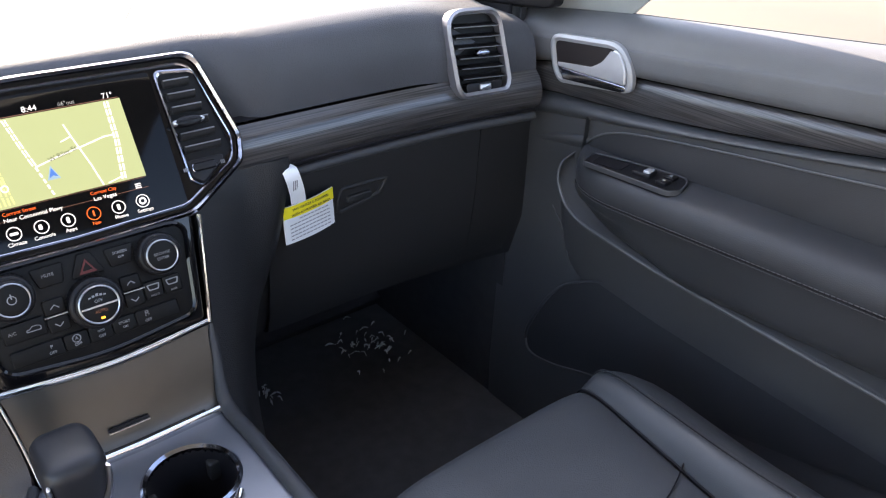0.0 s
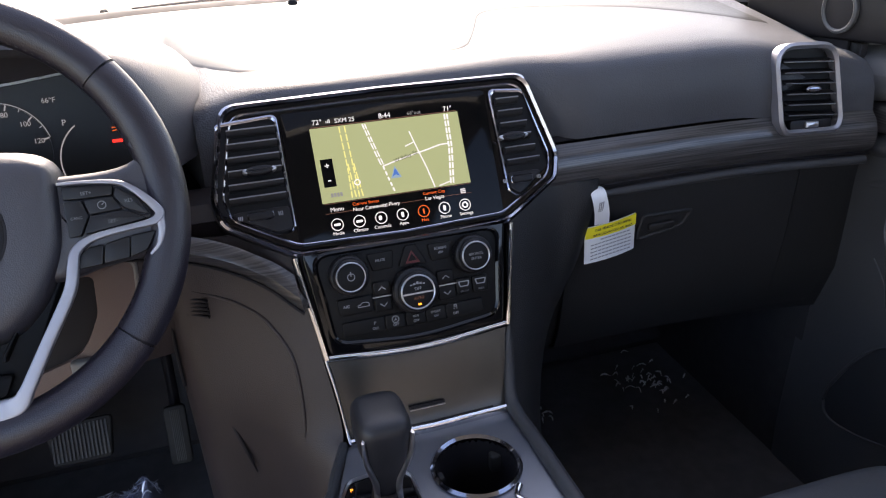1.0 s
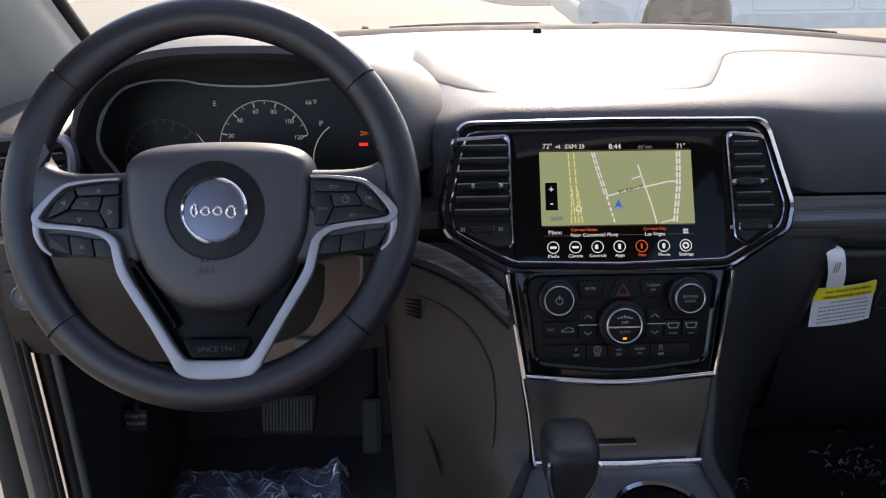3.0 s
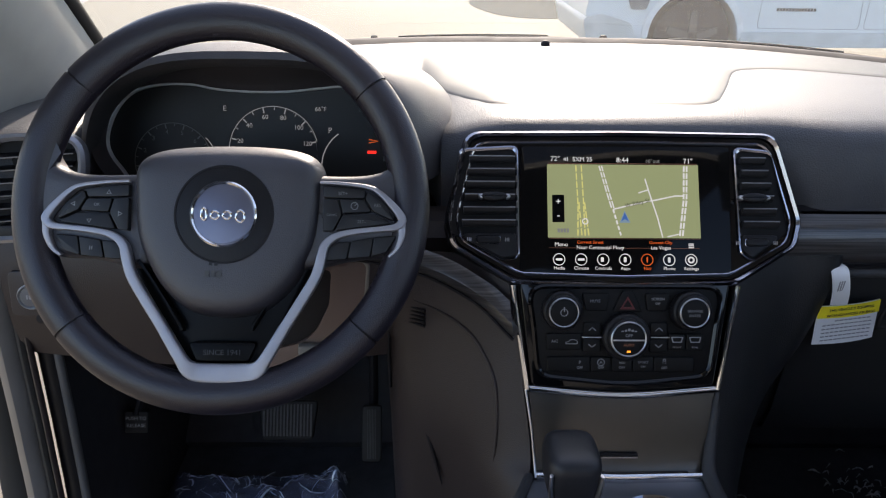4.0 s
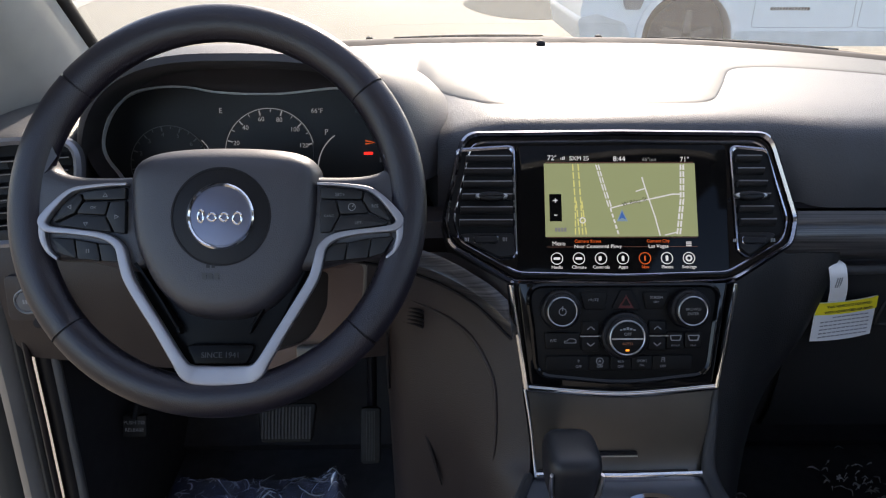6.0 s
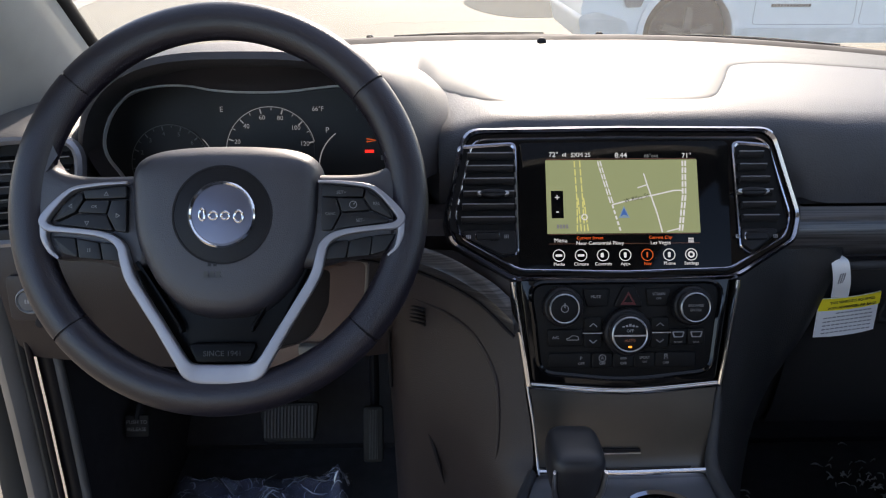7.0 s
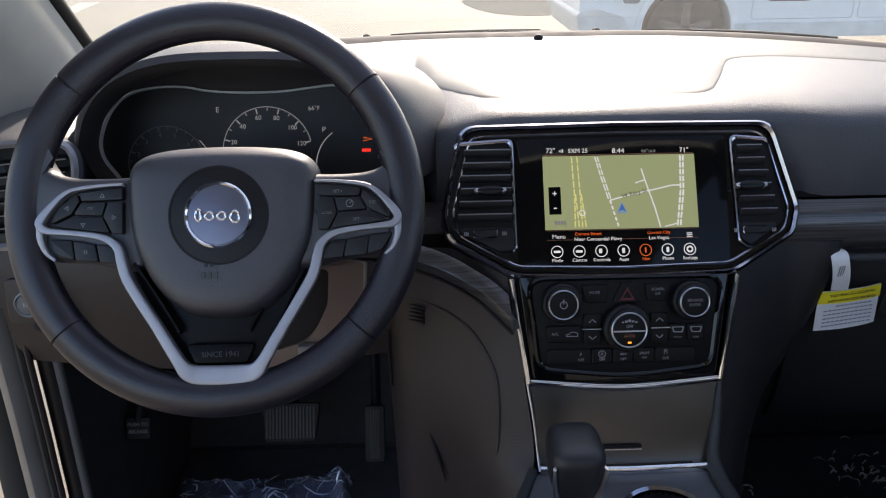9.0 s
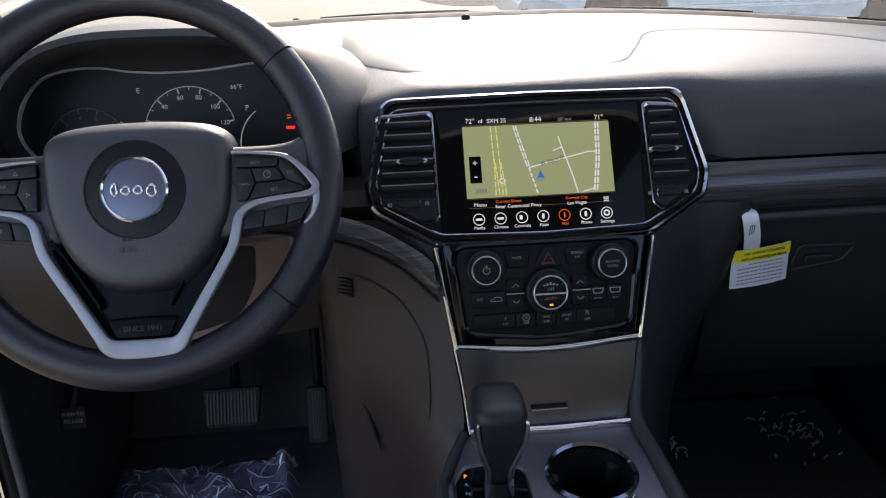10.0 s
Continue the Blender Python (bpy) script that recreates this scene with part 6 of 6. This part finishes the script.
def door_sheet(name, prof, mat, y0, y1, thick=0.008, n=44, label="", sharp=38):
    rows = []
    for i in range(n + 1):
        y = y0 + (y1 - y0) * i / n
        rows.append([(DX + p.x, y, p.y) for p in prof(y)])
    return part(name, loft(rows, thick), mat, door, label, sharp)


def flat(*pts):
    return [Vector((a, b, 0)) for a, b in pts]


def upper_prof(y):
    s, w = sill_z(y), wood_top(y)
    return smooth(flat((0.043, s + 0.003), (0.024, s + 0.002), (0.006, s - 0.003), (-0.008, s - 0.014), (-0.016, s - 0.03), (-0.02, (s + w) / 2), (-0.021, w + 0.014)), 3) + flat((-0.019, w + 0.005), (-0.01, w))


def wood_prof(y):
    a, b = wood_top(y), wood_low(y)
    return flat((-0.008, a - 0.002)) + smooth(flat((-0.016, a - 0.005), (-0.0195, a * 0.65 + b * 0.35), (-0.0195, a * 0.35 + b * 0.65), (-0.016, b + 0.003)), 3) + flat((-0.008, b))


def roll_prof(y):
    b, r = wood_low(y), roll_low(y)
    return [Vector((-0.006 - 0.017 * math.sin(math.pi * i / 12) ** 0.8, b - 0.0015 + (r - b) * i / 12, 0)) for i in range(13)]


def lower_prof(y):
    r = roll_low(y)
    return smooth(flat((-0.006, r + 0.004), (-0.008, r - 0.03), (-0.006, 0.62), (-0.004, 0.52), (-0.006, 0.4), (-0.01, 0.28), (-0.012, 0.2), (-0.01, FLOOR)), 3)


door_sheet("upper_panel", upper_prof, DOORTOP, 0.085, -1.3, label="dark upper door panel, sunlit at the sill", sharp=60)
door_sheet("wood_strip", wood_prof, WOOD, 0.085, -1.3, sharp=60)
door_sheet("padded_roll", roll_prof, LEATHER, 0.085, -1.3, 0.004, sharp=70)
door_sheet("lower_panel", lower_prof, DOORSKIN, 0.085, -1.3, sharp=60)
door_sheet("backing_panel", lambda y: flat((0.008, sill_z(y) - 0.02), (0.006, 0.7), (0.006, 0.5), (0.006, FLOOR)), MATTE, 0.085, -1.3, 0.003)
door_sheet("outer_skin", lambda y: flat((0.056, sill_z(y) - 0.002), (0.1, 0.83), (0.13, 0.6), (0.12, 0.3), (0.1, 0.05)), PAINT, 0.085, -1.3)
door_sheet("window_seal", lambda y: flat((0.044, sill_z(y)), (0.0445, sill_z(y) + 0.0035), (0.047, sill_z(y) + 0.0035), (0.056, sill_z(y) - 0.002)), RUBBER, 0.06, -1.3, 0.001)

part("edge_seal", sweep([(DX - 0.006, 0.084, 0.64), (DX - 0.012, 0.083, 0.7), (DX - 0.015, 0.083, 0.78), (DX - 0.012, 0.082, 0.85)], 0.0075, 0.009, n=12, up=(0, 1, 0)), RUBBER, door, "black rubber edge seal")

# armrest
def arm_nose(y):
    t = (-0.075 - y) / 0.75
    return min(1.0, math.sqrt(max(0.0, 1 - (1 - min(1, t / 0.16)) ** 2))), t


rows = []
for i in range(41):
    y = -0.075 - 0.75 * (i / 40) ** 1.3
    nose, t = arm_nose(y)
    zc = 0.665 + rise(y) * 0.55
    out = 0.085 * nose
    dz = 0.05 + 0.06 * nose * min(1, t / 0.3)
    rows.append(smooth([(DX + 0.0, y, zc + 0.02), (DX - out * 0.5, y, zc + 0.022), (DX - out * 0.85, y, zc + 0.018), (DX - out, y, zc + 0.004), (DX - out * 1.02, y, zc - 0.016), (DX - out * 0.96, y, zc - 0.026),
                        (DX - out * 0.9, y, zc - 0.04), (DX - out * 0.8, y, zc - dz * 0.65), (DX - out * 0.6, y, zc - dz), (DX, y, zc - dz * 1.12)], 3))
arm = part("armrest", loft(rows, 0.004), ARMLEATHER, door, "padded black leather armrest with double stitching", 70)
for off in (0.0, 0.006):
    bm = bmesh.new()
    for i in range(110):
        y = -0.115 - i * 0.0062
        zc = 0.665 + rise(y) * 0.55 - 0.017 - off
        x = DX - 0.085 * arm_nose(y)[0] * (1.02 if off == 0 else 0.985) - 0.0032
        sweep([(x, y, zc), (x, y - 0.0042, zc + 0.0003)], 0.0006, n=4, bm=bm)
    part("stitching", bm, THREAD, arm)
bm = bmesh.new()
seam = [(DX - 0.085 * arm_nose(y)[0] * 1.004 - 0.0005, y, 0.665 + rise(y) * 0.55 - 0.020) for y in [-0.1 - 0.7 * i / 40 for i in range(41)]]
part("seam", sweep(seam, 0.0013), MATTE, arm)
# moulded lines under and ahead of the armrest pad
path = smooth([(DX - 0.012, -0.064, 0.668), (DX - 0.04, -0.06, 0.652), (DX - 0.047, -0.067, 0.62), (DX - 0.049, -0.104, 0.586), (DX - 0.049, -0.191, 0.572), (DX - 0.049, -0.288, 0.563), (DX - 0.049, -0.564, 0.55), (DX - 0.049, -0.8, 0.54)], 6)
rows = []
for i, p in enumerate(path):
    k = min(1.0, i / 10)
    d = DX - 0.003 - p.x
    rows.append(smooth([(DX - 0.003, p.y - 0.004, p.z + 0.035 * k), (p.x + d * 0.3, p.y, p.z + 0.009 * k), (p.x + 0.003, p.y, p.z + 0.003), (p.x, p.y, p.z - 0.002), (p.x + 0.003, p.y + 0.001, p.z - 0.01), (p.x + d * 0.35, p.y + 0.003, p.z - 0.05), (DX - 0.004, p.y + 0.004, p.z - 0.15)], 3))
part("armrest_ledge", loft(rows), DOORSKIN, door, "", 80)
part("armrest_piping", sweep([p + Vector((-0.0012, 0, 0.0005)) for p in path], [0.001 + 0.0016 * min(1, i / 10) for i in range(len(path))], n=8), SEAMGREY, door)
path = smooth([(DX - 0.0165, -0.08, 0.676), (DX - 0.0175, -0.093, 0.697), (DX - 0.0185, -0.126, 0.716), (DX - 0.019, -0.182, 0.729), (DX - 0.019, -0.307, 0.746), (DX - 0.019, -0.483, 0.767), (DX - 0.019, -0.8, 0.81)], 6)
part("insert_seam", sweep(path, 0.0014), SEAMGREY, door)
part("door_insert", loft([[(DX - 0.0165 - 0.0035 * math.sin(math.pi * k), p.y, p.z + (0.66 - p.z) * k) for k in (0.02, 0.12, 0.3, 0.5, 0.75, 1.0)] for p in path]), INSERT, door, "black leather door insert", 70)
path = smooth([(DX - 0.006, 0.07, 0.635), (DX - 0.012, 0.04, 0.655), (DX - 0.02, -0.012, 0.678), (DX - 0.024, -0.06, 0.69), (DX - 0.02, -0.09, 0.694)], 6)
rows = [[tuple(p + Vector((0.02, 0, 0.006))), tuple(p + Vector((0.006, 0, 0.003))), tuple(p), tuple(p + Vector((0.002, 0, -0.008))), tuple(p + Vector((0.02, 0, -0.03)))] for p in path]
part("corner_fold", loft(rows), DOORSKIN, door, "", 80)
# switch plate let into the armrest
SP = Matrix.Translation((0, 0, 0.6865)) @ Matrix.Rotation(radians(-2.6), 4, "X")
o = rpoly([(0.622, -0.128), (0.66, -0.118), (0.675, -0.2), (0.678, -0.258), (0.662, -0.27), (0.636, -0.278), (0.622, -0.268)], [0.012, 0.008, 0.05, 0.01, 0.02, 0.012, 0.012], 6)
cen = Vector((0.65, -0.198))
sp = part("switch_plate", plate([cen + (p - cen) * 0.97 for p in o], -0.01, -0.003, SP), SOFT, door, "window switch plate")
part("plate_rim", ring(o, inset(o, 0.0022), -0.008, -0.001, SP, bev=0.0006), DOORSKIN, sp)
part("pull_cup", plate(rpoly([(0.63, -0.14), (0.657, -0.132), (0.664, -0.178), (0.634, -0.184)], 0.006), -0.003, -0.0022, SP), MATTE, sp)
part("window_switch", plate(rpoly([(0.638, -0.2), (0.66, -0.196), (0.662, -0.224), (0.64, -0.228)], 0.003), -0.004, 0.002, SP, 0.002), SOFT, sp)
part("window_switch_lip", plate(rpoly([(0.643, -0.214), (0.659, -0.211), (0.66, -0.221), (0.644, -0.224)], 0.002), 0.0, 0.0048, SP, 0.0015), BRIGHT, sp)
for k in (0, 1):
    x, y = (0.643, -0.247) if k == 0 else (0.663, -0.244)
    part("lock_switch", plate(box_outline(x, y, 0.015, 0.016, 0.003), -0.004, 0.001, SP, 0.001), SOFT, sp)
    part("switch_mark", plate(circle_outline(x, y, 0.0024, 12), 0.001, 0.0014, SP), LABELTXT, sp)


# inside handle
DM = Matrix.Translation((DX - 0.022, -0.075, 0.806)) @ Matrix(((0, 0, -1, 0), (-1, 0, 0, 0), (0, 1, 0, 0), (0, 0, 0, 1)))   # u to the rear, v up, w into the cabin
o = rpoly([(-0.076, 0.024), (0.052, 0.036), (0.078, 0.004), (0.081, -0.026), (-0.05, -0.042), (-0.064, -0.024)], [0.03, 0.05, 0.05, 0.022, 0.04, 0.04], 9)
hi = inset(o, 0.0095)
hd = part("handle_surround", ring(o, hi, -0.003, 0.006, DM, bev=0.002), HANDLEGREY, door, "satin silver handle surround")
part("handle_well", plate(inset(o, 0.008), -0.004, 0.0025, DM), material("brown_black_well", (0.02, 0.015, 0.0145), 0.45), hd)
part("handle_lever", plate(rpoly([(-0.052, -0.014), (0.012, -0.007), (0.03, 0.004), (0.045, 0.026), (0.056, 0.022), (0.067, 0.004), (0.07, -0.017), (-0.05, -0.0185)], [0.002, 0.02, 0.03, 0.006, 0.012, 0.02, 0.003, 0.002], 6), 0.0025, 0.008, DM, 0.002), BRIGHT, hd, "chrome door lever", 60)
part("lever_underside", plate(rpoly([(-0.05, -0.019), (0.07, -0.0175), (0.071, -0.024), (0.062, -0.028), (-0.04, -0.035)], 0.004), 0.0025, 0.007, DM, 0.002), DARKCHROME, hd, "dark chrome underside of the lever", 60)
# pouch moulding low on the door
path = smooth([(DX - 0.012, -0.3, 0.5), (DX - 0.012, -0.17, 0.49), (DX - 0.012, -0.09, 0.455), (DX - 0.014, -0.05, 0.415), (DX - 0.0145, -0.02, 0.36), (DX - 0.015, -0.001, 0.31), (DX - 0.015, -0.013, 0.277), (DX - 0.0155, -0.067, 0.281), (DX - 0.0155, -0.162, 0.312), (DX - 0.0155, -0.3, 0.33)], 8)
path = [Vector((DX - 0.0195, p.y, p.z)) for p in path]
part("pouch_edge", sweep(path, [0.0006 + 0.0024 * math.sin(math.pi * i / (len(path) - 1)) for i in range(len(path))], n=8), DOORSKIN, door)
front = path[:path.index(min(path, key=lambda p: p.z)) + 1]
part("pouch", loft([[(DX - 0.0185, p.y + (-0.6 - p.y) * k, p.z + 0.24 * (p.y + 0.6) * k * (0.5 - p.z) / 0.223) for k in (0.0, 0.15, 0.4, 1.0)] for p in front]), INSERT, door)
part("door_scuff", sweep(smooth([(DX - 0.0145, -0.027, 0.566), (DX - 0.0145, -0.05, 0.541), (DX - 0.015, -0.065, 0.515), (DX - 0.0155, -0.071, 0.494)], 5), 0.0009), SEAMGREY, door)

# ---- passenger seat cushion ----
seat = thing("passenger_seat", (0.4, -0.5, FLOOR), "black leather passenger seat with perforated centre and grey stitching", "car seat")
SEAT_Y = [-0.268, -0.262, -0.263, -0.268, -0.278, -0.295, -0.32] + [-0.35 - 0.04 * i for i in range(13)]
SEAT_DROP = [0.07, 0.035, 0.018, 0.008, 0.003, 0.001] + [0.0] * 14


def seat_line(x, z, climb=0.0):
    """One run of the cushion from its front edge to the rear, at x from the middle of the seat."""
    run = []
    for y, d in zip(SEAT_Y, SEAT_DROP):
        back = 6.0 * max(0.0, abs(x) - 0.175) ** 2 * (1 if y > -0.34 else max(0.0, 1 - (-0.34 - y) / 0.1))
        up = climb * min(1.0, max(0.0, (-0.27 - y) / 0.25))
        narrow = 0.03 * min(1.0, max(0.0, (-0.3 - y) / 0.2)) * (1.0 if abs(x) > 0.149 else max(0.0, 1 - (0.149 - abs(x)) / 0.1))
        run.append((0.355 + math.copysign(abs(x) - narrow, x), y - back, 0.452 + z + up - d * (1 + 6 * max(0.0, abs(x) - 0.19))))
    return run


SEAM_X = 0.15
part("centre_panel", loft([seat_line(-SEAM_X + 2 * SEAM_X * i / 20, 0.006 * (1 - (i / 10 - 1) ** 4) - 0.004 * ((i / 10 - 1) ** 8)) for i in range(21)], 0.012), FABRIC, seat, "", 60)
for s in (-1, 1):
    cut = [(0.153, -0.002, 0.0), (0.16, 0.005, 0.008), (0.17, 0.011, 0.016), (0.181, 0.0135, 0.022), (0.194, 0.012, 0.024), (0.208, 0.007, 0.024), (0.223, 0.0, 0.022), (0.238, -0.009, 0.02), (0.252, -0.021, 0.015), (0.263, -0.038, 0.01), (0.27, -0.07, 0.004), (0.268, -0.14, 0.0)]
    lines = [seat_line(s * a, b, c) for a, b, c in cut]
    bol = part("side_bolster", loft(lines, 0.008), LEATHER, seat, "", 75)
    for k in (-1, 1):
        bm = bmesh.new()
        a = [Vector(p) for p in seat_line(s * (0.1835 + 0.003 * k), 0.0162, 0.0225)]
        fine = smooth(a[2:], 14)
        for i in range(0, len(fine) - 2, 2):
            q = (fine[i + 1] - fine[i])
            if q.length > 1e-5:
                sweep([fine[i], fine[i] + q.normalized() * min(0.0042, q.length * 1.5)], 0.0006, n=4, bm=bm)
        part("stitching", bm, THREAD, bol)
    part("seam", sweep(smooth(seat_line(s * 0.1835, 0.0146, 0.0225)[2:], 3), 0.0012), MATTE, bol)
    part("panel_seam", sweep(smooth(seat_line(s * 0.1515, -0.001, 0.0)[1:], 3), 0.0016), MATTE, seat)
cross = [(0.355 + 0.142 * u, -0.47 + 0.035 * abs(u) ** 2, 0.4585 - 0.004 * abs(u) ** 4) for u in [i / 10 - 1 for i in range(21)]]
part("cross_seam", sweep(cross, 0.001), MATTE, seat)
part("base", block((0.16, -0.88, FLOOR), (0.55, -0.31, 0.4), 0.03), SOFT, seat)

# ---- driver's door opening ----
def upright(name, x, y, r0, r1, mat, label, cat="trim"):
    pts = smooth([(x, y + 0.012, 0.84), (x, y + 0.006, 0.7), (x, y, 0.6), (x, y - 0.002, 0.45), (x + 0.004, y - 0.02, 0.3), (x + 0.01, y - 0.09, 0.18), (x + 0.012, y - 0.2, 0.15)], 6)
    tagged(part(name, sweep(pts, r0, r1, up=(0, 1, 0)), mat), label, cat, kind="structure")


upright("trim_kick_edge", -0.687, 0.062, 0.006, 0.006, FACE, "grey moulded edge of the kick panel")
upright("trim_kick_cover", -0.70, 0.066, 0.014, 0.012, SOFT, "black kick panel cover in the driver's doorway")
upright("trim_jamb_line", -0.712, 0.046, 0.004, 0.005, WARMBOUNCE, "narrow grey lip of the doorway trim")
upright("trim_door_seal", -0.722, 0.052, 0.007, 0.009, RUBBER, "black rubber seal round the open driver's doorway")
upright("wall_door_jamb", -0.748, 0.07, 0.02, 0.024, PAINT, "grey painted hinge pillar of the open driver's doorway", "wall")
upright("trim_hinge_gap", -0.79, 0.1, 0.03, 0.03, RUBBER, "black hinge gap beside the open driver's doorway")
tagged(part("wall_kick_panel", loft([[(-0.70, y, z) for z in (FLOOR, 0.35, 0.6, 0.85)] for y in (0.7, 0.3, 0.06)], 0.01), CARPETSHADE), "black kick panel beside the pedals", "wall", kind="structure")
tagged(part("wall_sill", block((-0.78, -1.5, 0.02), (-0.69, 0.0, FLOOR + 0.03), 0.02), PAINT), "grey painted sill of the driver's doorway", "wall", kind="structure")
tagged(part("wall_kick_panel_right", loft([[(0.695, y, z) for z in (FLOOR, 0.35, 0.6, 0.85)] for y in (0.7, 0.3, 0.07)], 0.01), CARPETSHADE), "black kick panel beside the passenger footwell", "wall", kind="structure")
tagged(part("wall_dash_end", block((0.64, 0.09, 0.45), (0.735, 0.35, 0.838), 0.006), MATTE), "dark end of the dash beside the door", "wall", kind="structure")
# unseen block added to keep sun off the front ends of the door strips
tagged(part("wall_sun_block", block((0.677, 0.087, 0.8), (0.735, 0.3, 0.872), 0.004), MATTE), "hidden dark block added behind the corner panel to stop sun", "wall", kind="structure")
sn = thing("light_sensor", (-0.01, cowl(0) - 0.05, 0.88), "small black dome sensor on top of the dash", "sensor")
bm = loft([[(-0.012 + r * math.cos(2 * math.pi * i / 20), cowl(0) - 0.035 + r * math.sin(2 * math.pi * i / 20), 0.8765 + h) for i in range(20)] for r, h in ((0.0085, 0.0), (0.0085, 0.004), (0.0075, 0.0072), (0.005, 0.0096), (0.002, 0.0106), (0.0003, 0.0108))], closed=True)
part("dome", bm, MATTE, sn)
# corner panel ahead of the window, with its small loudspeaker
sail = thing("corner_speaker", (0.69, 0.12, 0.86), "black corner panel with a small round loudspeaker grille", "loudspeaker")
SM = Matrix.Translation((0.672, 0.106, 0.892)) @ Matrix(((0, 0, -1, 0), (-1, 0, 0, 0), (0, 1, 0, 0), (0, 0, 0, 1)))
part("corner_panel", plate(rpoly([(-0.2, -0.06), (0.12, -0.03), (0.09, 0.03), (-0.1, 0.11), (-0.2, 0.03)], 0.02), -0.02, 0.0, SM, 0.004), SOFT, sail)
part("speaker_ring", ring(circle_outline(0, 0, 0.032, 36), circle_outline(0, 0, 0.026, 36), 0.0, 0.007, SM, bev=0.002), FACE, sail)
part("speaker_mesh", plate(circle_outline(0, 0, 0.027, 36), 0.0, 0.004, SM, 0.002), MATTE, sail)
tagged(part("wall_corner_left", plate(rpoly([(-0.3, -0.022), (0.06, -0.016), (0.05, 0.02), (-0.1, 0.07), (-0.3, 0.05)], 0.02), -0.03, 0.0, Matrix.Translation((-0.735, 0.106, 0.892)) @ Matrix(((0, 0, 1, 0), (-1, 0, 0, 0), (0, 1, 0, 0), (0, 0, 0, 1))), 0.004), SOFT), "black corner panel at the driver's end of the dash", "wall", kind="structure")
